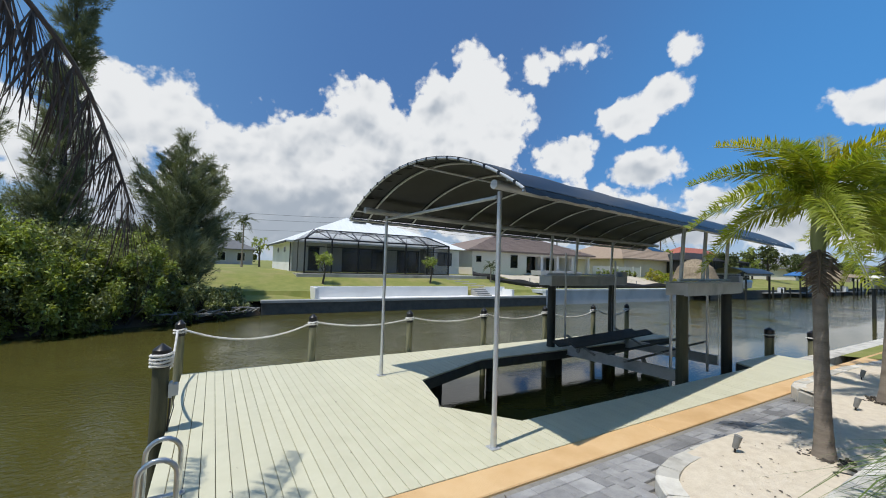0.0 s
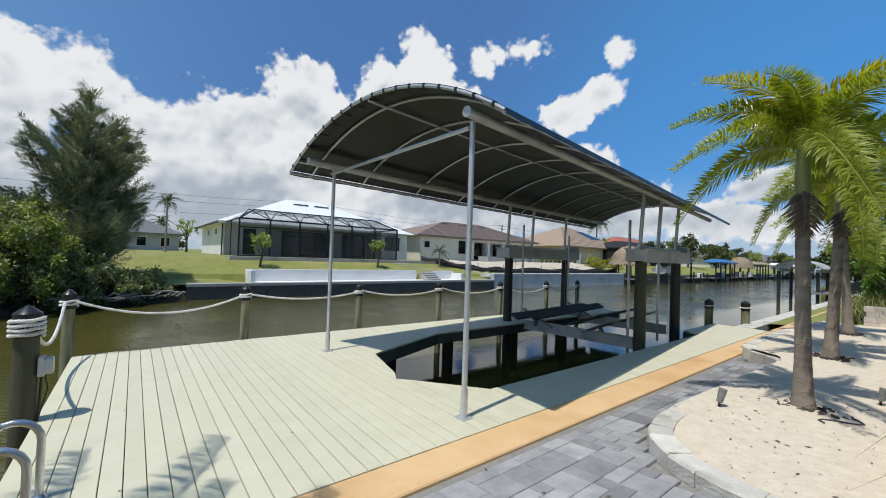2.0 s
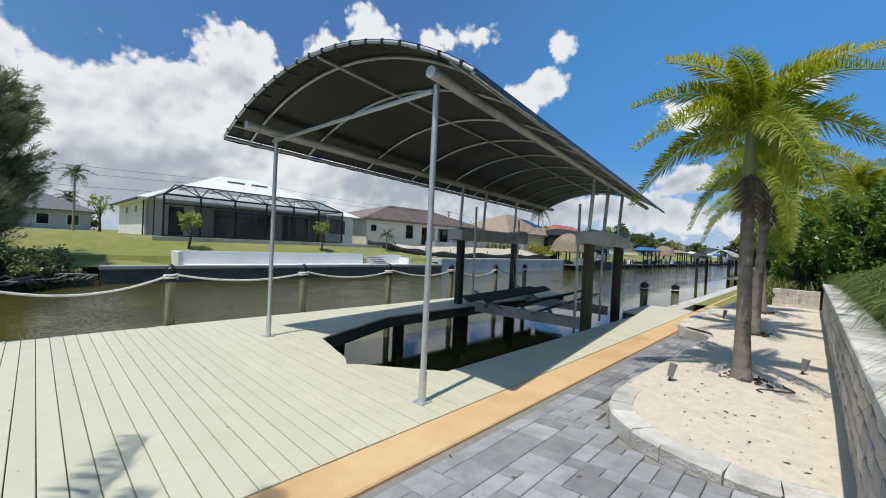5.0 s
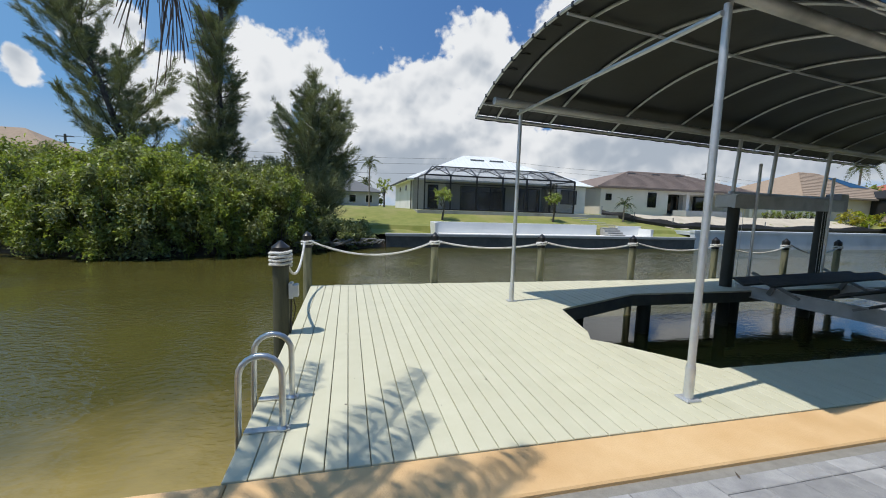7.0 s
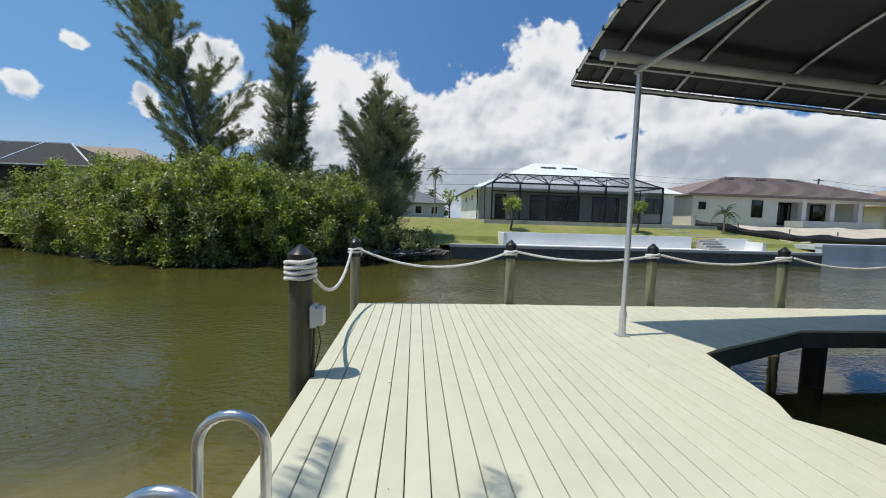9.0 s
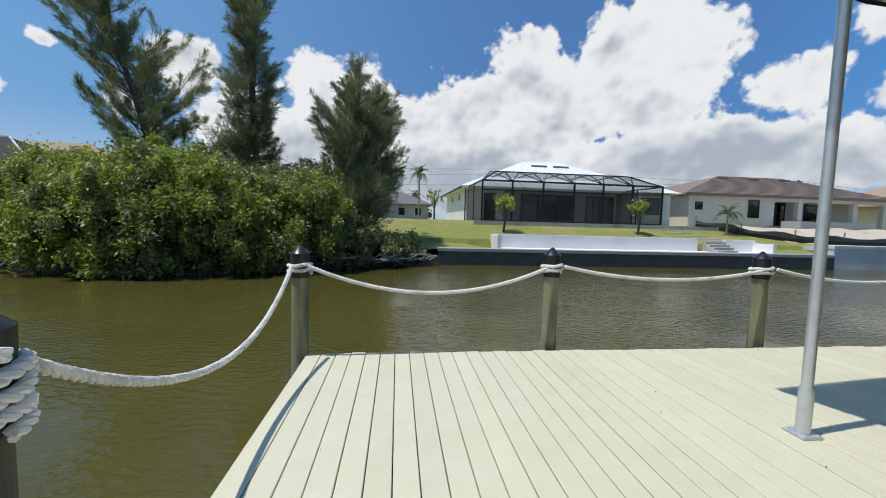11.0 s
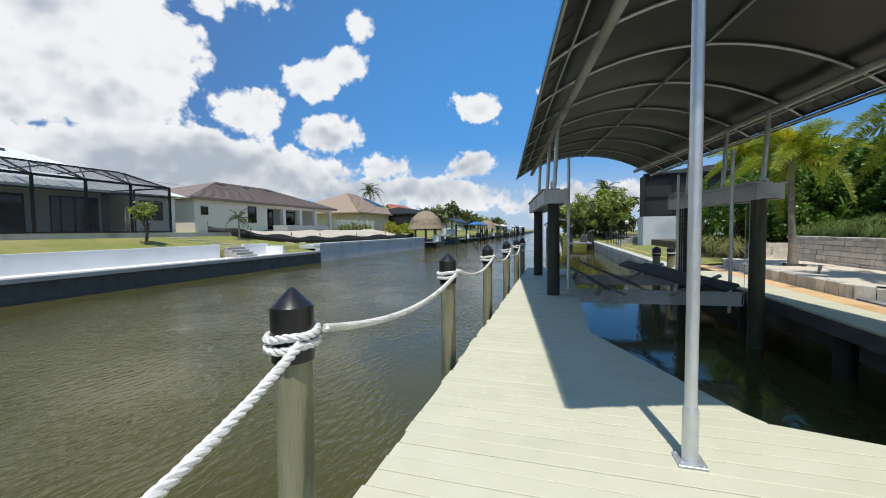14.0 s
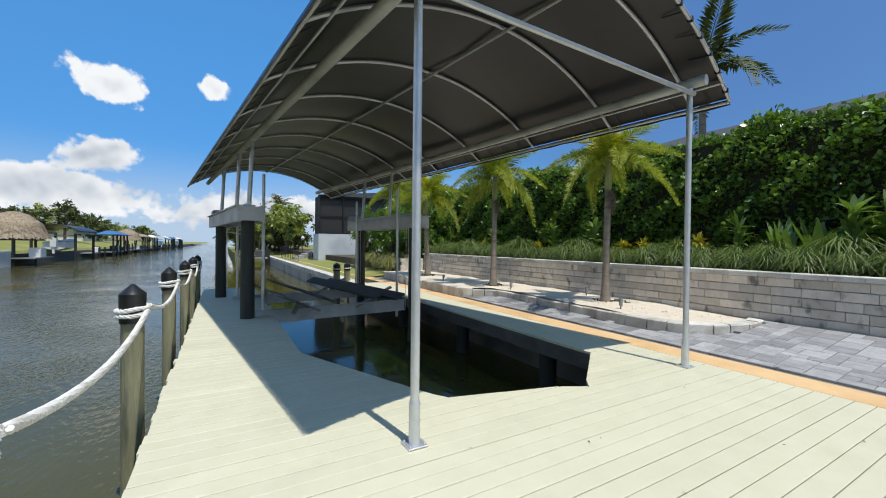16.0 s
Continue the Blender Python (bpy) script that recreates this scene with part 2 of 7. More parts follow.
def water_mat():
    m = mat("canal_water", (0.066, 0.062, 0.016), (0.088, 0.080, 0.021), scale=0.25, rough=0.04, spec=0.5)
    nt = m.node_tree
    N, L = nt.nodes.new, nt.links.new
    b = nt.nodes["Principled BSDF"]
    b.inputs["IOR"].default_value = 1.33
    geo = N("ShaderNodeNewGeometry")
    sp = N("ShaderNodeSeparateXYZ")
    L(geo.outputs["Position"], sp.inputs[0])
    # sandy shallows by the sea wall beside the dock
    dist = N("ShaderNodeVectorMath")
    dist.operation = "DISTANCE"
    dist.inputs[1].default_value = (-1.3, 2.7, -0.9)
    L(geo.outputs["Position"], dist.inputs[0])
    nz = N("ShaderNodeTexNoise")
    nz.inputs["Scale"].default_value, nz.inputs["Detail"].default_value = 1.6, 6.0
    L(geo.outputs["Position"], nz.inputs["Vector"])
    ad = N("ShaderNodeMath")
    ad.operation = "MULTIPLY_ADD"
    ad.inputs[1].default_value = 1.6
    L(nz.outputs["Fac"], ad.inputs[0])
    L(dist.outputs["Value"], ad.inputs[2])
    mr = N("ShaderNodeMapRange")
    mr.interpolation_type = "SMOOTHSTEP"
    mr.inputs["From Min"].default_value, mr.inputs["From Max"].default_value = 1.2, 5.0
    mr.inputs["To Min"].default_value, mr.inputs["To Max"].default_value = 1.0, 0.0
    L(ad.outputs[0], mr.inputs["Value"])
    mx = N("ShaderNodeMix")
    mx.data_type = "RGBA"
    src = b.inputs["Base Color"].links[0].from_socket
    L(src, mx.inputs["A"])
    mx.inputs["B"].default_value = (0.36, 0.28, 0.10, 1)
    L(mr.outputs[0], mx.inputs["Factor"])
    L(mx.outputs["Result"], b.inputs["Base Color"])
    n1, n2 = N("ShaderNodeTexNoise"), N("ShaderNodeTexNoise")
    mp = N("ShaderNodeMapping")
    mp.inputs["Scale"].default_value, mp.inputs["Rotation"].default_value = (1.0, 1.9, 1), (0, 0, 0.5)
    L(geo.outputs["Position"], mp.inputs["Vector"])
    n1.inputs["Scale"].default_value, n1.inputs["Detail"].default_value = 5.6, 2.5
    n2.inputs["Scale"].default_value, n2.inputs["Detail"].default_value = 0.35, 2.0
    L(mp.outputs[0], n1.inputs["Vector"])
    L(geo.outputs["Position"], n2.inputs["Vector"])
    # wind patches outside, sheltered water between the docks
    patch = N("ShaderNodeMapRange")
    patch.inputs["From Min"].default_value, patch.inputs["From Max"].default_value = 0.36, 0.62
    patch.inputs["To Min"].default_value, patch.inputs["To Max"].default_value = 0.25, 1.0
    L(n2.outputs["Fac"], patch.inputs["Value"])
    lee = N("ShaderNodeMapRange")
    lee.interpolation_type = "SMOOTHSTEP"
    lee.inputs["From Min"].default_value, lee.inputs["From Max"].default_value = 7.6, 9.4
    lee.inputs["To Min"].default_value, lee.inputs["To Max"].default_value = 0.10, 1.0
    L(sp.outputs[1], lee.inputs["Value"])
    west = N("ShaderNodeMapRange")
    west.interpolation_type = "SMOOTHSTEP"
    west.inputs["From Min"].default_value, west.inputs["From Max"].default_value = -0.5, 3.0
    west.inputs["To Min"].default_value, west.inputs["To Max"].default_value = 1.0, 0.0
    L(sp.outputs[0], west.inputs["Value"])
    open_w = N("ShaderNodeMath")
    open_w.operation = "MAXIMUM"
    L(lee.outputs[0], open_w.inputs[0])
    L(west.outputs[0], open_w.inputs[1])
    amp = N("ShaderNodeMath")
    amp.operation = "MULTIPLY"
    L(patch.outputs[0], amp.inputs[0])
    L(open_w.outputs[0], amp.inputs[1])
    mul = N("ShaderNodeMath")
    mul.operation = "MULTIPLY"
    L(n1.outputs["Fac"], mul.inputs[0])
    L(amp.outputs[0], mul.inputs[1])
    bp = N("ShaderNodeBump")
    bp.inputs["Strength"].default_value, bp.inputs["Distance"].default_value = 0.85, 0.045
    L(mul.outputs[0], bp.inputs["Height"])
    L(bp.outputs[0], b.inputs["Normal"])
    return m


M_WATER = water_mat()
M_DECK = mat("painted_deck", (0.58, 0.565, 0.415), (0.63, 0.615, 0.467), scale=3.0, rough=0.62, bump=0.12, bscale=140, rand=0.03, stretch=(1, 1, 1), stain=(0.52, 0.515, 0.375), stain_scale=1.6, stain_lo=0.58, stain_hi=0.85)
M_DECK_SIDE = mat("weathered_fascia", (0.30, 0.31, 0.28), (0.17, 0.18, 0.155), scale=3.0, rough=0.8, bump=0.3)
# darker than the rim joist; also used on the far sea walls
M_FASCIA = mat("dark_fascia", (0.065, 0.069, 0.066), (0.115, 0.12, 0.113), scale=3.0, rough=0.75, bump=0.3)
M_CAP = mat("ochre_painted_concrete", (0.66, 0.425, 0.205), (0.74, 0.515, 0.275), scale=2.0, rough=0.8, bump=0.25, bscale=70, stain=(0.56, 0.34, 0.15), stain_scale=0.8)
M_CONC = mat("concrete", (0.36, 0.35, 0.33), (0.46, 0.45, 0.42), scale=2.0, rough=0.85, bump=0.3, stain=(0.2, 0.2, 0.18), stain_scale=0.6)
# dark mottled concrete for the near sea wall and the retaining wall core
M_CONC_DARK = mat("dark_concrete", (0.10, 0.105, 0.10), (0.17, 0.17, 0.165), scale=1.5, rough=0.7, bump=0.3, stain=(0.03, 0.035, 0.03), stain_scale=0.5)
M_SEAWALL = mat("grey_seawall_cap", (0.30, 0.31, 0.30), (0.40, 0.41, 0.40), scale=1.0, rough=0.8, bump=0.1)
M_SEABLUE = mat("pale_blue_concrete", (0.52, 0.56, 0.58), (0.60, 0.63, 0.65), scale=0.8, rough=0.8, bump=0.1, stain=(0.36, 0.40, 0.42), stain_scale=0.4)
M_WHITE = mat("white_render", (0.78, 0.78, 0.76), (0.84, 0.84, 0.82), scale=0.8, rough=0.8, bump=0.08, stain=(0.68, 0.68, 0.66), stain_scale=0.4)
M_CREAM = mat("cream_stucco", (0.72, 0.68, 0.60), (0.78, 0.74, 0.66), scale=0.7, rough=0.85, bump=0.1)
M_TANWALL = mat("tan_stucco", (0.62, 0.55, 0.45), (0.68, 0.61, 0.51), scale=0.7, rough=0.85)
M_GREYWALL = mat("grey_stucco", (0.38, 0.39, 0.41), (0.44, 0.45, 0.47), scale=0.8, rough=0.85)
M_PAVER = mat("grey_paver", (0.26, 0.26, 0.27), (0.37, 0.37, 0.37), scale=9.0, rough=0.85, bump=0.35, bscale=90, rand=0.26, island=0.26, stain=(0.22, 0.22, 0.225), stain_scale=2.0)
M_PAVER_BED = mat("joint_sand", (0.22, 0.21, 0.19), (0.30, 0.29, 0.26), scale=12, rough=0.95, bump=0.3)
M_SAND = mat("white_coral_sand", (0.59, 0.515, 0.405), (0.72, 0.645, 0.525), scale=9.0, rough=0.95, bump=0.55, bscale=45, stain=(0.52, 0.44, 0.35), stain_scale=5.0, stain_lo=0.6, stain_hi=0.8)
M_KERB = mat("cream_cast_stone", (0.52, 0.50, 0.45), (0.70, 0.68, 0.62), scale=4.0, rough=0.9, bump=0.6, bscale=40, rand=0.16, stain=(0.36, 0.34, 0.30), stain_scale=2.4)
M_BLOCK = mat("split_face_block", (0.54, 0.485, 0.415), (0.72, 0.655, 0.57), scale=6.0, rough=0.92, bump=0.8, bscale=34, rand=0.20, stain=(0.20, 0.195, 0.185), stain_scale=6.5, stain_lo=0.585, stain_hi=0.70, stretch=(0.9, 1, 0.45))
M_STEEL = mat("galvanised_pipe", (0.55, 0.57, 0.59), (0.68, 0.70, 0.72), scale=8.0, rough=0.42, metal=0.65, bump=0.05)
M_CHROME = mat("brushed_stainless", (0.62, 0.62, 0.61), (0.72, 0.72, 0.71), scale=14, rough=0.28, metal=0.9, bump=0.04)
M_BEAM = mat("weathered_aluminium", (0.46, 0.47, 0.47), (0.58, 0.59, 0.58), scale=3.0, rough=0.55, metal=0.35, stain=(0.30, 0.31, 0.30), stain_scale=1.4, bump=0.06)
M_FABRIC = mat("black_canopy_vinyl", (0.010, 0.012, 0.015), (0.014, 0.016, 0.020), scale=2.0, rough=0.40, bump=0.10, bscale=6, spec=0.6)
M_PILE = mat("weathered_piling", (0.20, 0.19, 0.11), (0.31, 0.30, 0.19), scale=5.0, rough=0.85, bump=0.5, bscale=22, stretch=(3, 3, 0.35), stain=(0.09, 0.10, 0.06), stain_scale=3.0, stain_lo=0.5, stain_hi=0.7)
# near-black tone for lift, support and far dock pilings
M_PILE_DARK = mat("dark_piling", (0.018, 0.020, 0.018), (0.035, 0.040, 0.034), scale=4.0, rough=0.6, bump=0.3, stretch=(3, 3, 0.35))
M_PILE_MID = mat("dark_weathered_piling", (0.055, 0.058, 0.035), (0.10, 0.10, 0.062), scale=5.0, rough=0.8, bump=0.45, bscale=22, stretch=(3, 3, 0.35))
M_CAPBLK = mat("black_plastic", (0.012, 0.012, 0.013), (0.022, 0.022, 0.023), scale=10, rough=0.32, bump=0.03)
M_ROPE = mat("white_rope", (0.72, 0.71, 0.68), (0.82, 0.81, 0.78), scale=30, rough=0.9, bump=0.3, bscale=120, stain=(0.55, 0.53, 0.48), stain_scale=6)
M_GREYWOOD = mat("grey_timber", (0.20, 0.205, 0.20), (0.29, 0.29, 0.28), scale=4.0, rough=0.8, bump=0.3, stretch=(0.5, 4, 4))
M_DARKWOOD = mat("dark_timber", (0.05, 0.05, 0.05), (0.09, 0.09, 0.085), scale=4.0, rough=0.8, bump=0.3, stretch=(0.5, 4, 4))
M_GRASS = mat("lawn", (0.17, 0.20, 0.04), (0.27, 0.27, 0.075), scale=1.6, rough=0.95, bump=0.4, bscale=24, stain=(0.33, 0.28, 0.12), stain_scale=0.35, stain_lo=0.52, stain_hi=0.72)
M_SOIL = mat("bank_soil", (0.06, 0.045, 0.03), (0.11, 0.085, 0.06), scale=3.0, rough=0.95, bump=0.5, bscale=10)
M_DIRT = mat("bare_sand", (0.46, 0.40, 0.30), (0.60, 0.53, 0.42), scale=0.8, rough=0.95, bump=0.5, bscale=5)
M_METALROOF = mat("white_metal_roof", (0.74, 0.77, 0.77), (0.80, 0.83, 0.83), scale=0.4, rough=0.5, metal=0.0)
M_TILEROOF = mat("brown_roof_tile", (0.19, 0.145, 0.12), (0.26, 0.20, 0.17), scale=3.0, rough=0.85, bump=0.4, bscale=8, island=0.08)
M_TANROOF = mat("tan_roof_tile", (0.30, 0.22, 0.155), (0.38, 0.29, 0.21), scale=3.0, rough=0.85, bump=0.4, bscale=8, island=0.08)
M_SLATE = mat("dark_metal_roof", (0.045, 0.049, 0.053), (0.065, 0.07, 0.075), scale=1.0, rough=0.8)
M_REDROOF = mat("red_roof_tile", (0.34, 0.10, 0.07), (0.42, 0.15, 0.10), scale=3.0, rough=0.85)
M_DARKROOF = mat("grey_shingle", (0.12, 0.125, 0.13), (0.18, 0.185, 0.19), scale=3.0, rough=0.9)
M_FRAME = mat("bronze_frame", (0.014, 0.014, 0.015), (0.022, 0.022, 0.023), scale=5, rough=0.45, metal=0.3)
M_WHITEFRAME = mat("white_frame", (0.72, 0.72, 0.70), (0.78, 0.78, 0.76), scale=3, rough=0.5)
M_GLASS = glass_mat("dark_glass", (0.012, 0.014, 0.016))
M_SCREEN = screen_mat("insect_screen", (0.045, 0.047, 0.05), 0.42)
M_SCREEN_DENSE = screen_mat("dark_screen", (0.016, 0.017, 0.018), 0.9)
M_SILT = mat("black_silt_fence", (0.012, 0.012, 0.013), (0.03, 0.03, 0.032), scale=4, rough=0.7)
M_THATCH = mat("palm_thatch", (0.26, 0.20, 0.13), (0.38, 0.31, 0.22), scale=5, rough=0.95, bump=0.6, bscale=20, island=0.2)
M_BLUETARP = mat("blue_canopy", (0.03, 0.13, 0.34), (0.05, 0.18, 0.42), scale=1, rough=0.6)
M_HULL = mat("white_gelcoat", (0.70, 0.72, 0.74), (0.76, 0.78, 0.80), scale=1, rough=0.2)
M_CABLE = mat("black_cable", (0.02, 0.02, 0.02), rough=0.5)
M_PLASTIC = mat("grey_plastic", (0.50, 0.51, 0.50), (0.58, 0.59, 0.58), scale=9, rough=0.45)
M_BARK = mat("palm_bark", (0.22, 0.185, 0.15), (0.33, 0.285, 0.24), scale=6.0, rough=0.92, bump=0.6, bscale=26, stretch=(1, 1, 3.0), stain=(0.15, 0.125, 0.10), stain_scale=3)
M_WOODBARK = mat("dark_bark", (0.06, 0.05, 0.04), (0.11, 0.095, 0.08), scale=6.0, rough=0.95, bump=0.5)
M_SHAFT = mat("green_crownshaft", (0.20, 0.24, 0.08), (0.30, 0.32, 0.14), scale=4, rough=0.5, stretch=(4, 4, 0.6))
M_PALMLEAF = mat("palm_leaf", (0.19, 0.25, 0.028), (0.37, 0.38, 0.045), scale=2.0, rough=0.45, island=0.25, trans=0.35)
M_PALMGOLD = mat("golden_palm_leaf", (0.34, 0.33, 0.03), (0.50, 0.44, 0.05), scale=2.0, rough=0.5, island=0.2, trans=0.35)
M_DEADLEAF = mat("dead_palm_leaf", (0.085, 0.064, 0.05), (0.17, 0.13, 0.10), scale=3.0, rough=0.9, island=0.25)
M_MANGROVE = mat("mangrove_leaf", (0.17, 0.215, 0.055), (0.36, 0.40, 0.13), scale=0.9, rough=0.45, island=0.45, trans=0.34)
M_MANGROVE_DARK = mat("buttonwood_leaf", (0.18, 0.205, 0.09), (0.30, 0.325, 0.16), scale=0.9, rough=0.5, island=0.4, trans=0.25)
M_FARTREE = mat("far_foliage", (0.055, 0.075, 0.02), (0.11, 0.13, 0.04), scale=0.5, rough=0.7, island=0.35, trans=0.15)
M_PINE = mat("casuarina_needles", (0.16, 0.185, 0.10), (0.27, 0.29, 0.18), scale=0.7, rough=0.8, island=0.3, trans=0.15)
M_HEDGE = mat("clusia_leaf", (0.075, 0.16, 0.028), (0.18, 0.28, 0.055), scale=1.2, rough=0.32, island=0.45, trans=0.24)
# near-black colour painting the shade deep inside the hedge
M_HEDGE_CORE = mat("hedge_inner_shade", (0.018, 0.02, 0.010), (0.03, 0.03, 0.016), scale=3, rough=0.95)
M_LIRIOPE = mat("liriope_blade", (0.085, 0.14, 0.035), (0.18, 0.24, 0.065), scale=2.0, rough=0.5, island=0.3, trans=0.2)
M_CROTON = mat("croton_leaf", (0.24, 0.26, 0.03), (0.46, 0.38, 0.04), scale=6.0, rough=0.45, island=0.35, trans=0.2)
M_TI = mat("broad_leaf", (0.10, 0.18, 0.04), (0.18, 0.27, 0.08), scale=3.0, rough=0.45, island=0.25, trans=0.25)
M_FOUNTAIN = mat("fountain_grass", (0.17, 0.19, 0.06), (0.30, 0.30, 0.12), scale=2.0, rough=0.7, island=0.3, trans=0.2)

# ---- mesh helpers ----
class Mesh:
    def __init__(self):
        self.v, self.f = [], []

    def add(self, verts, faces):
        n = len(self.v)
        self.v += [tuple(p) for p in verts]
        self.f += [tuple(i + n for i in f) for f in faces]
        return self

    def box(self, x0, x1, y0, y1, z0, z1, m=None):
        p = [Vector((x, y, z)) for z in (z0, z1) for x, y in ((x0, y0), (x1, y0), (x1, y1), (x0, y1))]
        if m:
            p = [m @ q for q in p]
        return self.add(p, [(3, 2, 1, 0), (4, 5, 6, 7), (0, 1, 5, 4), (1, 2, 6, 5), (2, 3, 7, 6), (3, 0, 4, 7)])

    def soft_box(self, x0, x1, y0, y1, z0, z1, b=0.006, m=None):
        """A block with its upper edges chamfered."""
        p = []
        for z, k in ((z0, 0), (z1 - b, 0), (z1, b)):
            p += [Vector((x, y, z)) for x, y in ((x0 + k, y0 + k), (x1 - k, y0 + k), (x1 - k, y1 - k), (x0 + k, y1 - k))]
        if m:
            p = [m @ q for q in p]
        f = [(8, 9, 10, 11), (3, 2, 1, 0)]
        for r in (0, 4):
            f += [(r + i, r + (i + 1) % 4, r + 4 + (i + 1) % 4, r + 4 + i) for i in range(4)]
        return self.add(p, f)

    def prism(self, poly, z0, z1):
        """An upright prism over a plan polygon (counter-clockwise); z0, z1 numbers or functions of x, y."""
        lo = [(x, y, z0(x, y) if callable(z0) else z0) for x, y in poly]
        hi = [(x, y, z1(x, y) if callable(z1) else z1) for x, y in poly]
        n = len(poly)
        return self.add(lo + hi, [tuple(range(n))[::-1], tuple(range(n, 2 * n))] + [(i, (i + 1) % n, n + (i + 1) % n, n + i) for i in range(n)])

    def tube(self, pts, r, n=10, caps=True):
        """A round tube along points; r a number or one radius a point."""
        pts = [Vector(p) for p in pts]
        rr = r if isinstance(r, (list, tuple)) else [r] * len(pts)
        t0 = (pts[1] - pts[0]).normalized()
        side = t0.orthogonal().normalized()
        rings, base = [], len(self.v)
        for i, p in enumerate(pts):
            t = (pts[min(i + 1, len(pts) - 1)] - pts[max(i - 1, 0)]).normalized()
            side = (side - t * side.dot(t)).normalized()
            b = t.cross(side)
            rings.append([p + (side * math.cos(a) + b * math.sin(a)) * rr[i] for a in (2 * math.pi * k / n for k in range(n))])
        verts = [q for ring in rings for q in ring]
        faces = [(i * n + k, i * n + (k + 1) % n, (i + 1) * n + (k + 1) % n, (i + 1) * n + k) for i in range(len(pts) - 1) for k in range(n)]
        if caps:
            faces += [tuple(range(n))[::-1], tuple(range((len(pts) - 1) * n, len(pts) * n))]
        return self.add(verts, faces)

    def lathe(self, c, prof, n=20):
        """A turned shape round the upright axis at c; prof: (radius, z) pairs upward."""
        verts = [(c[0] + r * math.cos(2 * math.pi * k / n), c[1] + r * math.sin(2 * math.pi * k / n), c[2] + z) for r, z in prof for k in range(n)]
        faces = [(i * n + k, i * n + (k + 1) % n, (i + 1) * n + (k + 1) % n, (i + 1) * n + k) for i in range(len(prof) - 1) for k in range(n)]
        faces += [tuple(range(n))[::-1], tuple(range((len(prof) - 1) * n, len(prof) * n))]
        return self.add(verts, faces)

    def sheet(self, rows):
        """A sheet over rows of points."""
        w = len(rows[0])
        return self.add([p for r in rows for p in r], [(i * w + j, i * w + j + 1, (i + 1) * w + j + 1, (i + 1) * w + j) for i in range(len(rows) - 1) for j in range(w - 1)])

    def data(self, name, material, smooth=False):
        me = bpy.data.meshes.new(name)
        me.from_pydata(self.v, [], self.f)
        if material:
            me.materials.append(material)
        if smooth:
            me.shade_smooth()
            me.set_sharp_from_angle(angle=radians(32))
        me.update()
        return me


def thing(name, at, label, category, group="", kind="", rz=0.0):
    """A top-level thing: an Empty at its base."""
    ob = new(name)
    ob.matrix_world = pose(*at, 0, 0, rz)
    ob.empty_display_size = 0.1
    return tagged(ob, label, category, group, kind)


def part(name, mesh, material, parent, label="", smooth=False, local=False, kind=""):
    """One mesh object under a thing or a part. Coordinates are world ones unless local."""
    me = mesh if isinstance(mesh, bpy.types.Mesh) else mesh.data(name, material, smooth)
    ob = new(name, me)
    ob.parent = parent
    if not local:
        ob.matrix_parent_inverse = world_of(parent).inverted()
    return tagged(ob, label, kind=kind)


def world_of(ob):
    m = ob.matrix_basis.copy()
    while ob.parent:
        m = ob.parent.matrix_basis @ (ob.matrix_parent_inverse @ m)
        ob = ob.parent
    return m


def single(name, mesh, material, label, category, group="", kind="", smooth=False):
    ob = new(name, mesh.data(name, material, smooth))
    return tagged(ob, label, category, group, kind)


def structure(name, mesh, material, label, smooth=False, category=""):
    return single(name, mesh, material, label, category or name.split("_")[0], kind="structure", smooth=smooth)


# ---- the setting ----
WATER_Z = -0.92
HOLE = [(3.90, 6.42), (3.52, 4.92), (4.32, 3.88), (12.1, 3.88), (12.3, 4.35), (14.7, 4.35), (14.7, 7.35), (6.1, 7.35)]
DECK_X0, DECK_X1, DECK_Y0, DECK_Y1 = -0.343, 14.7, 3.0, 8.75

bed = Mesh()
bed.sheet([[(x, y, -3.0) for x in (-900, 900)] for y in (-900, 900)])
structure("ground", bed, M_SOIL, "dark canal bed of mud under the water", category="ground")
water = Mesh()
water.sheet([[(x, y, WATER_Z) for x in (-600, -40, 0, 40, 600)] for y in (2.7, 26, 27)])
structure("water", water, M_WATER, "olive green rippled canal water", category="water")


def pavers_z(x, y):
    return 0.0 + max(0.0, 2.55 - y) * 0.09


# near shore: sea wall with a painted cap
cap = thing("seawall_cap", (-0.3, 2.8, 0), "ochre painted concrete cap along the sea wall", "seawall", kind="structure")
for x0, x1 in ((-30, -6), (-6, -0.31), (-0.31, 6), (6, 12), (12, 18), (18, 60)):
    m = Mesh()
    m.soft_box(x0 + 0.003, x1 - 0.003, 2.56, 2.995, -0.3, 0.0, 0.012)
    part("cap_section", m, M_CAP, cap)
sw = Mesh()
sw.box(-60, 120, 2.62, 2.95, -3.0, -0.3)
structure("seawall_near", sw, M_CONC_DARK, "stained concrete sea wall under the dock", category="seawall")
base = Mesh()
base.sheet([[(x, y, pavers_z(x, y) - 0.035) for x in (-30, -6, 0, 6, 18, 120)] for y in (-0.2, 2.56)])
structure("ground_path", base, M_PAVER_BED, "sandy bed under the paving", category="ground")
upper = Mesh()
upper.box(-40, -0.5, -60, -0.1, -1.0, 0.80).box(1.75, 17.5, -60, -0.25, -1.0, 0.92).box(-0.5, 1.75, -60, -1.9, -1.0, 0.80)
upper.box(17.5, 160, -60, 1.2, -1.0, 0.55)
structure("ground_garden", upper, M_SOIL, "dark planted soil of the raised garden", category="ground")


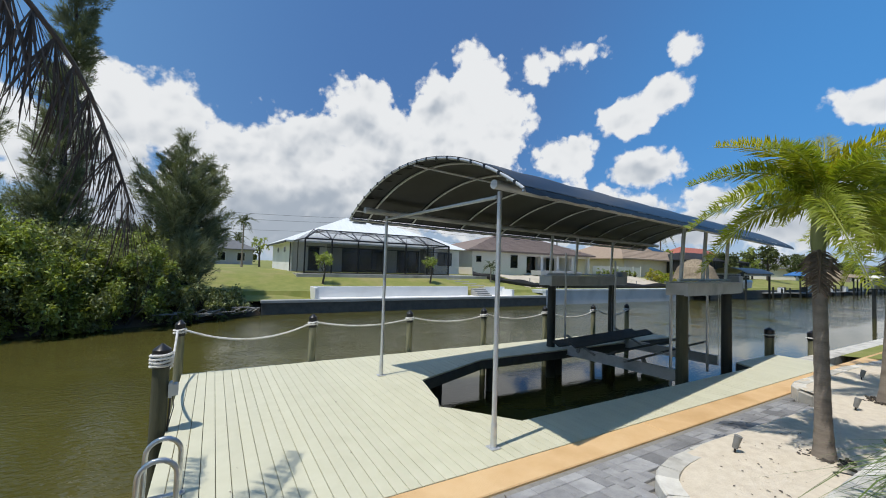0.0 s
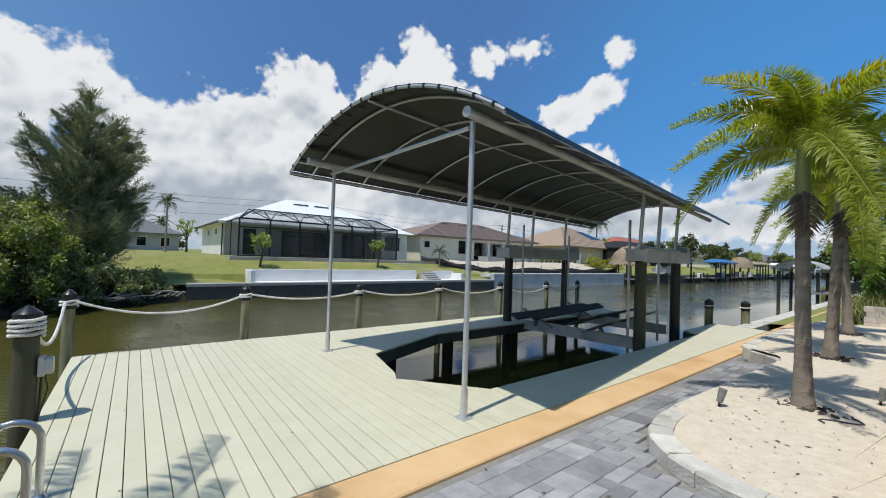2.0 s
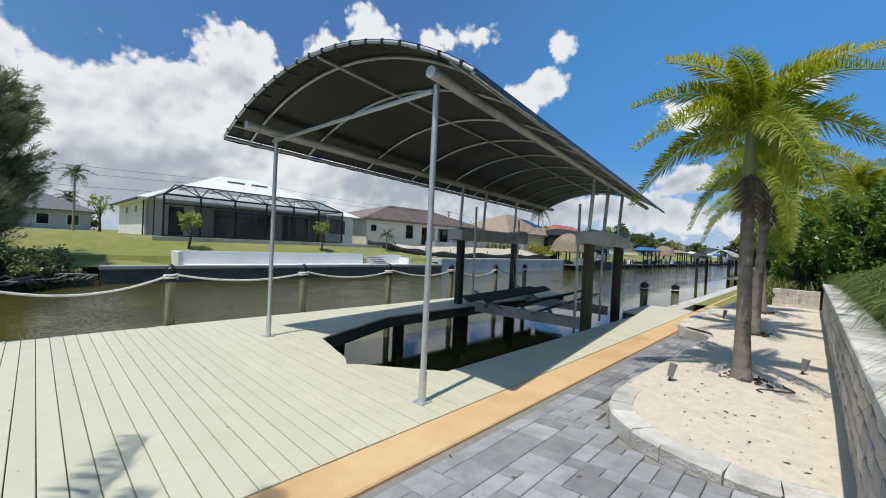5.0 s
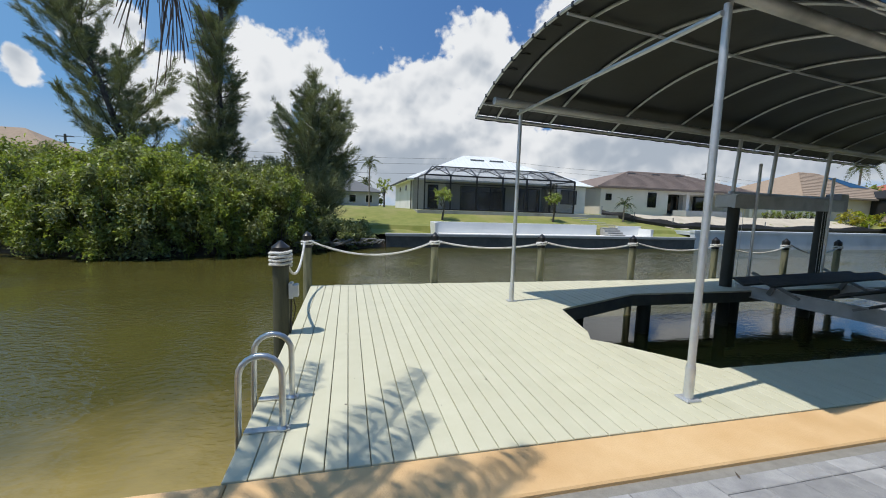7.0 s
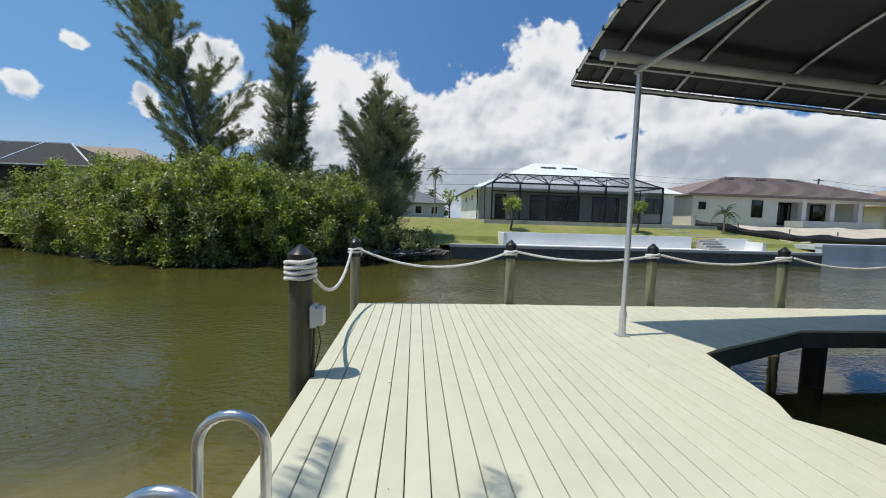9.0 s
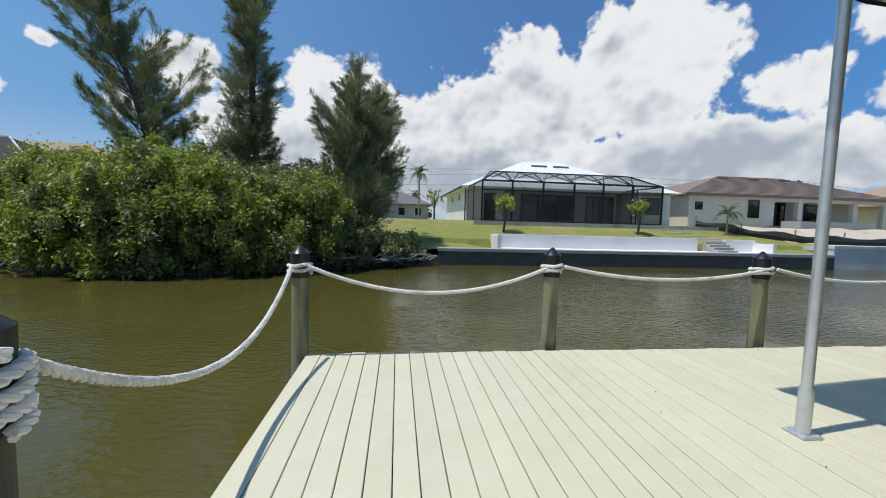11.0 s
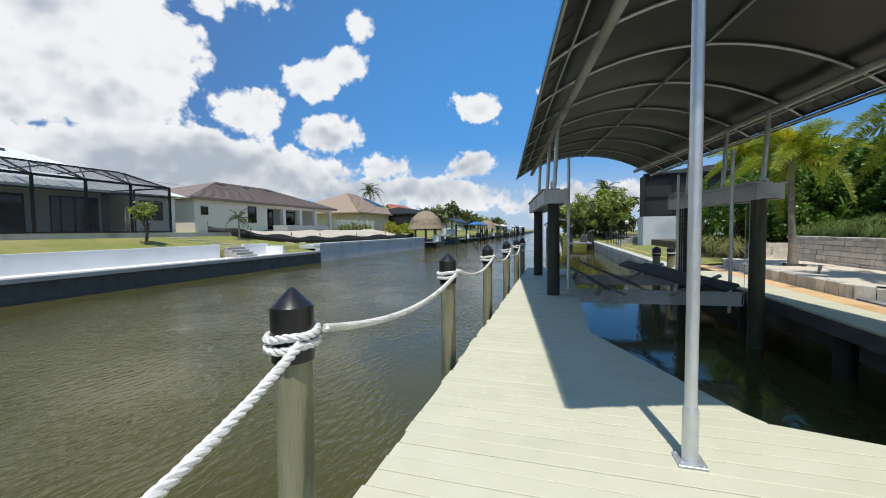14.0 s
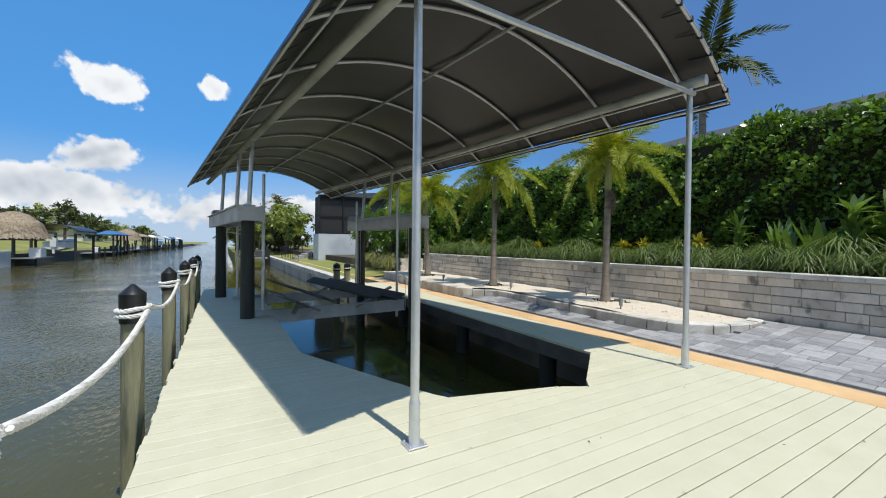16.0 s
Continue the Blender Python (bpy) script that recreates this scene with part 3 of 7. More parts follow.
def make_deck():
    deck = tagged(thing("dock_deck", (DECK_X0, DECK_Y0, 0), "pale green painted boat dock of narrow boards", "dock", kind="structure"))
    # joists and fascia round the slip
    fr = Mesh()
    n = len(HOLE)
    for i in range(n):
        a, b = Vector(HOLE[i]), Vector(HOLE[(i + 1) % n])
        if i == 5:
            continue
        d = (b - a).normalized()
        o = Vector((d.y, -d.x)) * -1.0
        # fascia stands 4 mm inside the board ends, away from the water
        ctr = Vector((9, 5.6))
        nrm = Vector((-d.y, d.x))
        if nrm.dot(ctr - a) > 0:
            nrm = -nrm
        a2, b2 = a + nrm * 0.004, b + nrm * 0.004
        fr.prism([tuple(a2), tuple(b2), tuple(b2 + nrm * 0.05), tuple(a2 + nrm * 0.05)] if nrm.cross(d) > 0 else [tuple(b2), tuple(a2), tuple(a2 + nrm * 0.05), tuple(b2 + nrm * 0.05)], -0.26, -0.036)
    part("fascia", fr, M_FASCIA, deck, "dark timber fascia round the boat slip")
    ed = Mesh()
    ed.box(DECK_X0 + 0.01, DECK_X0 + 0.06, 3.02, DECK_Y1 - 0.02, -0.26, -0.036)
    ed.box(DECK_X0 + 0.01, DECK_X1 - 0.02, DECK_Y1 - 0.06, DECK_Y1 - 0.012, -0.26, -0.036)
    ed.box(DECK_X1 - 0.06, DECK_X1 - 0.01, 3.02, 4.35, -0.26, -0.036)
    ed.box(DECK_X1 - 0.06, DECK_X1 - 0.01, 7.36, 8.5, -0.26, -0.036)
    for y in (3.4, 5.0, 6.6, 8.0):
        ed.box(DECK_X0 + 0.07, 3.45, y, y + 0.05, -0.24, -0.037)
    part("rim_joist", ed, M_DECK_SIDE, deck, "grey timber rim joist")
    # boards, 140 mm wide with 5 mm gaps
    rnd = random.Random(4)
    i, x, pitch = 0, DECK_X0, 0.146
    shared = {}

    def cross(xx):
        ys = []
        for k in range(n):
            (xa, ya), (xb, yb) = HOLE[k], HOLE[(k + 1) % n]
            if (xa - xx) * (xb - xx) < 0:
                ys.append(ya + (yb - ya) * (xx - xa) / (xb - xa))
        return sorted(ys)

    def board(poly, z):
        x0 = min(p[0] for p in poly)
        y0 = min(p[1] for p in poly)
        rel = tuple((round(px - x0, 4), round(py - y0, 4)) for px, py in poly)
        if rel not in shared:
            m = Mesh()
            k = len(rel)
            c = Vector((sum(p[0] for p in rel) / k, sum(p[1] for p in rel) / k))
            inner = [(px + (0.004 if px < c.x else -0.004), py + (0.003 if py < c.y else -0.003)) for px, py in rel]
            m.add([(px, py, -0.035) for px, py in rel] + [(px, py, -0.004) for px, py in rel] + [(px, py, 0.0) for px, py in inner],
                  [tuple(range(k))[::-1], tuple(range(2 * k, 3 * k))] + [(r + j, r + (j + 1) % k, r + k + (j + 1) % k, r + k + j) for r in (0, k) for j in range(k)])
            shared[rel] = m.data("board", M_DECK)
        ob = new("board", shared[rel])
        ob.parent = deck
        ob.matrix_parent_inverse = deck.matrix_basis.inverted()
        ob.location = (x0, y0, z)

    while x < DECK_X1 - 0.05:
        a, b = x, x + 0.139
        ya, yb = cross(a + 1e-4), cross(b - 1e-4)
        z = rnd.uniform(-0.0015, 0.0015)
        y1 = DECK_Y1 + rnd.uniform(-0.012, 0.02)
        y0 = DECK_Y0 + 0.004
        if len(ya) < 2 and len(yb) < 2:
            board([(a, y0), (b, y0), (b, y1), (a, y1)], z)
        else:
            lo_a, hi_a = (ya[0], ya[-1]) if len(ya) > 1 else (yb[0] + 0.02, yb[-1] - 0.02)
            lo_b, hi_b = (yb[0], yb[-1]) if len(yb) > 1 else (ya[0], ya[-1])
            if len(ya) < 2:
                mid = 4.95
                lo_a, hi_a = mid, mid + 0.004
            board([(a, y0), (b, y0), (b, lo_b), (a, lo_a)], z)
            board([(a, hi_a), (b, hi_b), (b, y1), (a, y1)], z)
        x += pitch
    return deck


DECK = make_deck()

# ---- boat lift canopy frame: its own axis lies 7.5 degrees off the dock's ----
CA = radians(7.5)


def cf(u, v, z):
    """Canopy coordinates: u along it, v across, from the middle of its front edge."""
    return Vector((2.905 + u * math.cos(CA) - v * math.sin(CA), 5.115 + u * math.sin(CA) + v * math.cos(CA), z))


C_LEN, C_HALF, C_EDGE, C_RISE = 13.5, 2.40, 3.28, 0.76
C_R = (C_HALF ** 2 + C_RISE ** 2) / (2 * C_RISE)


def arch(v, lift=0.0):
    return C_EDGE + C_RISE - C_R + math.sqrt(C_R ** 2 - v * v) + lift


POST_A, POST_B = (3.36, 3.36), (3.25, 7.04)
POST_TOP = 3.36


def make_canopy():
    c = thing("boat_lift_canopy", (3.3, 5.2, 0), "arched black vinyl boat lift canopy on galvanised pipe frame", "canopy")
    vs = [-C_HALF + 2 * C_HALF * i / 28 for i in range(29)]
    ribs = [0.0, 0.42] + [1.57 + 1.535 * i for i in range(8)] + [13.48]
    us = sorted(set([round(C_LEN * i / 54, 3) for i in range(55)] + [round(r, 3) for r in ribs]))

    def sag(u, v):
        near = min(abs(u - r) for r in ribs)
        return -0.045 * min(1.0, near / 0.75) ** 1.3 * (1 - (v / C_HALF) ** 2) * 0.9

    m = Mesh()
    up, dn = [], []
    for u in us:
        up.append([cf(u, v, arch(v, 0.045 + sag(u, v))) for v in vs])
        dn.append([cf(u, v, arch(v, 0.041 + sag(u, v))) for v in vs])
    m.sheet([r[::-1] for r in up])
    m.sheet(dn)
    part("cover", m, M_FABRIC, c, "black vinyl cover", smooth=True)
    # valance strip hanging from both edges
    for s in (-1, 1):
        m = Mesh()
        rows = []
        for i, u in enumerate(us):
            rows.append([cf(u, s * (C_HALF + 0.012), C_EDGE + 0.03), cf(u, s * (C_HALF + 0.03), C_EDGE - 0.035 - 0.012 * (i % 2))])
        m.sheet(rows)
        m.sheet([[p + Vector((0, 0.004 * s, 0)) for p in r] for r in rows])
        part("valance", m, M_FABRIC, c)
    for u in ribs:
        u = min(u, C_LEN)
        m = Mesh()
        m.tube([cf(u, v, arch(v, 0.012)) for v in vs], 0.021, 8)
        part("rib", m, M_STEEL, c, smooth=True)
    m = Mesh()
    m.tube([cf(u, 0, arch(0, -0.03)) for u in (0.02, C_LEN)], 0.019, 8)
    part("ridge_pipe", m, M_STEEL, c, smooth=True)
    for s in (-1, 1):
        for v, r in ((s * (C_HALF - 0.01), 0.019), (s * (C_HALF - 0.27), 0.014)):
            m = Mesh()
            m.tube([cf(0, v, arch(v, -0.018)), cf(C_LEN, v, arch(v, -0.018))], r, 8)
            part("edge_pipe", m, M_STEEL, c, smooth=True)
        m = Mesh()
        m.tube([cf(0.06, s * 1.84, 3.43), cf(C_LEN - 0.05, s * 1.84, 3.43)], 0.062, 14)
        part("side_beam", m, M_BEAM, c, "galvanised round side beam", smooth=True)
        # little tie straps from the fabric edge to the frame
        for i in range(34):
            u = 0.2 + i * 0.395
            m = Mesh()
            m.tube([cf(u, s * (C_HALF - 0.01), arch(C_HALF - 0.01, -0.012)), cf(u + 0.03, s * (C_HALF - 0.17), arch(C_HALF - 0.17, 0.02))], 0.007, 5)
            part("tie_strap", m, M_CAPBLK, c)
    # short lashings inside the front rib
    for i in range(13):
        v = -2.1 + i * 0.35
        m = Mesh()
        m.tube([cf(0.03, v, arch(v, 0.005)), cf(0.22, v + 0.02, arch(v, 0.028))], 0.007, 5)
        part("lashing", m, M_CAPBLK, c)
    for i in range(18):
        v = -C_HALF + 2 * C_HALF * (i + 0.5) / 18
        p = cf(0.0, v, arch(v, 0.012))
        m = Mesh()
        m.box(-0.026, 0.03, -0.018, 0.018, -0.026, 0.026, Matrix.Translation(p) @ Matrix.Rotation(CA, 4, "Z"))
        part("lacing_tab", m, M_FABRIC, c)
    # posts, cross tie and base plates
    for px, py in (POST_A, POST_B):
        m = Mesh()
        m.tube([(px, py, 0.01), (px, py, 0.30)], 0.042, 14).tube([(px, py, 0.30), (px, py, 0.33)], [0.042, 0.035], 14).tube([(px, py, 0.33), (px, py, POST_TOP)], 0.033, 14)
        part("post", m, M_STEEL, c, "galvanised steel post", smooth=True)
        m = Mesh()
        m.soft_box(px - 0.075, px + 0.075, py - 0.075, py + 0.075, 0.002, 0.014, 0.003)
        part("base_plate", m, M_STEEL, c)
        for sx, sy in ((-1, -1), (1, -1), (1, 1), (-1, 1)):
            m = Mesh()
            m.lathe((px + sx * 0.055, py + sy * 0.055, 0.014), [(0.009, 0), (0.009, 0.007), (0.004, 0.009)], 6)
            part("bolt", m, M_STEEL, c)
    m = Mesh()
    m.tube([(POST_A[0] - 0.05, POST_A[1], 3.28), (POST_B[0] - 0.05, POST_B[1], 3.28)], 0.026, 10)
    part("cross_tie", m, M_STEEL, c, smooth=True)
    return c


CANOPY = make_canopy()

# boat lift: front of each beam and length along the canopy axis
LIFT_N, LIFT_O, CRADLE = Vector((9.05, 4.14)), Vector((8.72, 7.80)), 3.75
LDIR = Vector((math.cos(CA), math.sin(CA)))
LNRM = Vector((-math.sin(CA), math.cos(CA)))


def make_lift():
    for start, name_side, LIFT_LEN in ((LIFT_N, -1, 3.75), (LIFT_O, 1, 4.3)):
        lf = thing("boat_lift", (start.x, start.y, 0), "aluminium boat lift beam on two dark pilings with pipes", "boat lift", "boat lift beams")
        frame_m = Matrix.Translation((start.x, start.y, 0)) @ Matrix.Rotation(CA, 4, "Z")
        for k, (u, mt) in enumerate(((0.32, M_PILE_DARK if name_side > 0 else M_PILE_MID), (LIFT_LEN - 0.45, M_PILE_DARK))):
            m = Mesh()
            p = frame_m @ Vector((u, 0, 0))
            m.lathe((p.x, p.y, -3.0), [(0.135, 0), (0.128, 3.0), (0.120, 4.86)], 18)
            part("piling", m, mt, lf, smooth=True)
        for s in (-1, 1):
            m = Mesh()
            m.soft_box(0, LIFT_LEN, s * 0.19 - 0.035, s * 0.19 + 0.035, 1.84, 2.14, 0.006, frame_m)
            m.box(0.0, LIFT_LEN, s * 0.19 - 0.075 * (s < 0) - 0.0, s * 0.19 + 0.075 * (s > 0), 2.115, 2.139, frame_m)
            part("beam", m, M_BEAM, lf, "grey aluminium channel beam")
        for u in (0.0, LIFT_LEN - 0.03):
            m = Mesh()
            m.box(u, u + 0.03, -0.155, 0.155, 1.86, 2.12, frame_m)
            part("end_plate", m, M_BEAM, lf)
        # drive shaft, motor box, pipes up to the canopy
        m = Mesh()
        m.tube([frame_m @ Vector((0.1, 0, 2.19)), frame_m @ Vector((LIFT_LEN - 0.1, 0, 2.19))], 0.03, 10)
        part("drive_shaft", m, M_STEEL, lf, smooth=True)
        m = Mesh()
        m.soft_box(LIFT_LEN - 0.08, LIFT_LEN + 0.27, -0.19, 0.14, 1.86, 2.32, 0.03, frame_m)
        part("motor_box", m, M_GREYWALL, lf, "grey plastic motor housing")
        for u in (0.22, 1.55, LIFT_LEN - 0.55):
            p = frame_m @ Vector((u, 0.0, 2.14))
            du = (p - Vector((*cf(0, 0, 0).xy, 0))).xy.dot(LDIR)
            q = cf(du, name_side * 1.84, 3.40)
            m = Mesh()
            m.tube([p, q], 0.042, 12)
            part("riser_pipe", m, M_STEEL, lf, "galvanised riser pipe", smooth=True)
            m = Mesh()
            m.soft_box(u - 0.11, u + 0.11, -0.10, 0.10, 2.141, 2.157, 0.003, frame_m)
            part("base_plate", m, M_STEEL, lf)
        # guide poles standing on the cradle
        for u in (0.55, LIFT_LEN - 0.85):
            p = frame_m @ Vector((u, -name_side * 0.33, -0.32))
            m = Mesh()
            m.tube([p, p + Vector((0, 0, 3.15 if u < 1 else 3.0))], 0.032, 10)
            part("guide_pole", m, M_STEEL, lf, smooth=True)
        for u in (0.42, LIFT_LEN - 0.6):
            for w in (-0.06, 0.06):
                p = frame_m @ Vector((u + w, -name_side * 0.12, -0.15))
                m = Mesh()
                m.tube([p, p + Vector((0, 0, 2.3))], 0.005, 5)
                part("hoist_cable", m, M_STEEL, lf)
    cr = thing("lift_cradle", (9.6, 5.8, -0.3), "grey aluminium cradle with tilted carpeted bunk boards", "boat cradle")
    for u in (0.45, CRADLE - 0.55):
        a = LIFT_N + LDIR * u + LNRM * 0.18
        b = LIFT_O + LDIR * u - LNRM * 0.18
        d = (b - a)
        ang = math.atan2(d.y, d.x)
        fm = Matrix.Translation((a.x, a.y, 0)) @ Matrix.Rotation(ang, 4, "Z")
        m = Mesh()
        m.box(0, d.length, -0.06, 0.06, -0.16, -0.14, fm).box(0, d.length, -0.06, 0.06, 0.08, 0.10, fm).box(0, d.length, -0.012, 0.012, -0.14, 0.08, fm)
        part("cross_beam", m, M_BEAM, cr, "aluminium cross beam")
    mid_n = (LIFT_N + LIFT_O) / 2
    for s in (-1, 1):
        for w, tilt, z in ((0.55, 26, 0.36), (1.05, 26, 0.30)):
            c0 = mid_n + LNRM * (s * w)
            fm = Matrix.Translation((c0.x, c0.y, z)) @ Matrix.Rotation(CA, 4, "Z") @ Matrix.Rotation(radians(s * tilt), 4, "X")
            m = Mesh()
            m.soft_box(-0.45, CRADLE + 0.25, -0.13, 0.13, -0.025, 0.02, 0.006, fm)
            part("bunk_board", m, M_DARKWOOD, cr, "weathered grey bunk board")
        for u in (0.45, CRADLE - 0.55):
            c0 = mid_n + LDIR * u + LNRM * (s * 0.85)
            fm = Matrix.Translation((c0.x, c0.y, 0.24)) @ Matrix.Rotation(CA, 4, "Z") @ Matrix.Rotation(radians(s * 24), 4, "X")
            m = Mesh()
            m.box(-0.04, 0.04, -0.5, 0.5, -0.06, -0.01, fm)
            m.box(-0.035, 0.035, -0.04, 0.04, -0.28, -0.06, fm)
            part("bunk_bracket", m, M_GREYWOOD, cr)
    return cr


make_lift()


# ---- mooring pilings with ropes along the outer edge ----
def make_pile(x, y, top, r=0.082, wraps=2, cap=True, dark=False, label="weathered green mooring piling with a black cone cap"):
    p = thing("mooring_piling", (x, y, -3.0), label, "piling", "mooring pilings along the dock")
    m = Mesh()
    hh = top - 0.30
    m.lathe((x, y, -3.0), [(r * 1.03, 0), (r * 1.02, 1.5), (r * 1.0, 2.4), (r * 0.985, 3.0), (r * 0.97, 3.0 + hh)], 20)
    part("shaft", m, M_PILE_MID if dark else M_PILE, p, smooth=True)
    if cap:
        m = Mesh()
        m.lathe((x, y, 0), [(r + 0.008, hh - 0.02), (r + 0.011, top - 0.082), (0.014, top - 0.004), (0.002, top)], 28)
        part("cap", m, M_CAPBLK, p, "black plastic cone cap", smooth=True)
        m = Mesh()
        m.lathe((x, y - r - 0.006, top - 0.22), [(0.004, -0.004), (0.006, 0), (0.004, 0.004)], 6)
        part("screw", m, M_STEEL, p)
    if wraps:
        m = Mesh()
        n = 30 * wraps
        rope3(m, [(x + (r + 0.022) * math.cos(2 * math.pi * i * wraps / n), y + (r + 0.022) * math.sin(2 * math.pi * i * wraps / n), top - 0.235 - 0.042 * wraps / 2 + 0.046 * wraps * i / n + 0.004 * math.sin(i * 0.7)) for i in range(n + 1)], 0.019)
        part("rope_wrap", m, M_ROPE, p, "white rope turns", smooth=True)
    return p


def rope3(mesh, pts, r, pitch=0.11, step=0.013):
    """Three strands laid round a path."""
    pts = [Vector(p) for p in pts]
    path, acc = [pts[0]], 0
    for a, b in zip(pts, pts[1:]):
        k = max(1, round((b - a).length / step))
        path += [a.lerp(b, (i + 1) / k) for i in range(k)]
    t0 = (path[1] - path[0]).normalized()
    side = t0.orthogonal().normalized()
    strands = [[], [], []]
    dist = 0.0
    for i, p in enumerate(path):
        t = (path[min(i + 1, len(path) - 1)] - path[max(i - 1, 0)]).normalized()
        side = (side - t * side.dot(t)).normalized()
        b = t.cross(side)
        if i:
            dist += (p - path[i - 1]).length
        for s in range(3):
            a = 2 * math.pi * (dist / pitch + s / 3)
            strands[s].append(p + (side * math.cos(a) + b * math.sin(a)) * r * 0.52)
    for s in strands:
        mesh.tube(s, r * 0.56, 6)


def rope_span(a, b, sag, r=0.020):
    m = Mesh()
    a, b = Vector(a), Vector(b)
    pts = []
    for i in range(49):
        f = i / 48
        p = a.lerp(b, f)
        p.z -= sag * (1 - (2 * f - 1) ** 2)
        pts.append(p)
    rope3(m, pts, r)
    return single("mooring_rope", m, M_ROPE, "thick white twisted rope sagging between pilings", "rope", "ropes between the pilings", smooth=True)


PILE_Y = 8.80
PILES = [(-0.41, 8.75, 1.09), (2.22, 8.90, 1.10), (4.78, 8.90, 1.10), (7.28, 8.90, 1.10), (9.84, 8.90, 1.09), (12.3, 8.91, 1.08), (14.3, 8.91, 1.07)]
SAGS = [0.26, 0.12, 0.13, 0.15, 0.20, 0.2]
for px, py, top in PILES:
    make_pile(px, py, top)
make_pile(-0.435, 5.77, 1.18, 0.10, 4, dark=True, label="thick piling with black cone cap and coiled rope")
for (xa, ya, ta), (xb, yb, tb), sg in zip(PILES, PILES[1:], SAGS):
    rope_span((xa + 0.10, ya - 0.10, ta - 0.20), (xb - 0.10, yb - 0.11, tb - 0.22), sg)
rope_span((-0.42, 5.90, 0.99), (-0.44, 8.58, 0.90), 0.42)
for px, py, top in ((15.1, 4.6, 0.75), (16.2, 3.9, 0.7)):
    make_pile(px, py, top, 0.12, 1)
# under-deck support piles seen through the slip
for px, py in ((4.6, 7.05), (6.6, 7.6), (9.5, 8.0), (12.0, 8.1), (5.4, 3.6), (8.0, 3.6), (11.0, 3.7), (2.0, 6.5), (0.0, 8.3), (0.0, 5.2)):
    m = Mesh()
    m.lathe((px, py, -3.0), [(0.14, 0), (0.14, 2.73)], 14)
    single("support_piling", m, M_PILE_DARK, "dark round piling carrying the dock", "piling", "dock support pilings", smooth=True)

# ---- far shore ----
def far_z(x, y):
    """Ground height of the far lots."""
    k = min(1.0, max(0.0, (y - 26.6) / 6.0))
    return 0.35 + 1.05 * k * k * (3 - 2 * k)


fs = Mesh()
xs = [-120, -40, -20, -8, -3, 0, 2, 4, 5.75, 5.95, 7, 10, 14, 18, 22.25, 22.45, 24, 26, 32, 40, 60, 100, 300, 700]
ys = [24.9, 26.32, 26.52, 27.6, 28.6, 29.6, 31, 33, 45, 90, 300, 700]
fs.sheet([[(x, y, -0.13 if y < 25 or (y < 26.5 and 5.5 < x < 22.6) else far_z(x, y) - (0.25 if y < 26.5 else 0)) for x in xs] for y in ys])
structure("ground_far", fs, M_GRASS, "sunlit lawn sloping up from the far sea wall", category="ground", smooth=True)
m = Mesh()
for x0, x1 in ((2.6, 10.5), (10.5, 18.2), (18.2, 25.8)):
    m.soft_box(x0, x1 - 0.01, 24.45, 24.95, -0.22, -0.05, 0.02)
structure("seawall_far_cap", m, M_SEAWALL, "light grey concrete cap of the far sea wall", category="seawall")
m = Mesh()
m.box(2.65, 25.8, 24.55, 24.9, -3, -0.22)
structure("seawall_far", m, M_FASCIA, "dark stained far sea wall panels", category="seawall")
m = Mesh()
m.soft_box(25.8, 49.6, 24.6, 25.1, 0.30, 0.50, 0.02).box(25.85, 49.6, 24.65, 25.05, -3, 0.30)
m.box(25.85, 49.6, 25.05, 26.6, 0.1, 0.36)
structure("seawall_far_blue", m, M_SEABLUE, "pale blue painted concrete sea wall", category="seawall")
m = Mesh()
m.box(49.6, 300, 24.9, 25.3, -3, 0.15)
structure("seawall_far_east", m, M_FASCIA, "dark sea wall along the far canal", category="seawall")
m = Mesh()
m.box(5.8, 18.5, 26.28, 26.56, -0.3, 0.66).box(20.35, 22.4, 26.28, 26.56, -0.3, 0.62).box(5.8, 6.02, 24.97, 26.28, -0.2, 0.64).box(22.2, 22.42, 24.97, 26.28, -0.2, 0.46)
m.box(6.02, 22.2, 24.97, 26.28, -0.2, -0.09)
structure("patio_wall", m, M_WHITE, "low white wall round a waterside patio", category="wall")

# ---- paving, sand bed, retaining wall ----
BED = [(3.78, 0.17), (3.72, 0.6), (3.74, 0.95), (3.86, 1.32), (4.05, 1.60), (4.32, 1.80), (4.75, 1.90), (5.4, 1.91), (6.8, 1.85), (8.0, 1.78), (9.0, 1.72), (9.35, 1.80), (9.55, 2.10), (9.75, 2.38), (10.1, 2.48), (11.5, 2.5), (13.2, 2.48), (14.8, 2.30), (16.8, 2.2), (16.8, 0.17)]


def bed_z(x, y):
    return 0.165 + 0.085 * min(1.0, max(0.0, (x - 3.9) / 2.0)) + 0.03 * noise.noise((x * 1.3, y * 1.3, 0)) + 0.012 * noise.noise((x * 5, y * 5, 3))


def inside(x, y, poly):
    hit, n = False, len(poly)
    for i in range(n):
        (xa, ya), (xb, yb) = poly[i], poly[(i + 1) % n]
        if (ya > y) != (yb > y) and x < xa + (y - ya) * (xb - xa) / (yb - ya):
            hit = not hit
    return hit


sand = Mesh()
front = [p for p in BED[:-1]]
rows = []
nx = 170
for i in range(nx + 1):
    x = 3.80 + (16.8 - 3.80) * i / nx
    yt = max([ya + (yb - ya) * (x - xa) / (xb - xa) for (xa, ya), (xb, yb) in zip(front, front[1:]) if (xa - x) * (xb - x) <= 0 and xa != xb] or [0.4]) - 0.06
    rows.append([(x, 0.10 + (yt - 0.10) * j / 22, bed_z(x, 0.10 + (yt - 0.10) * j / 22)) for j in range(23)])
sand.sheet(rows)
structure("ground_sand", sand, M_SAND, "pale raked coral sand under the palms", category="ground", smooth=True)


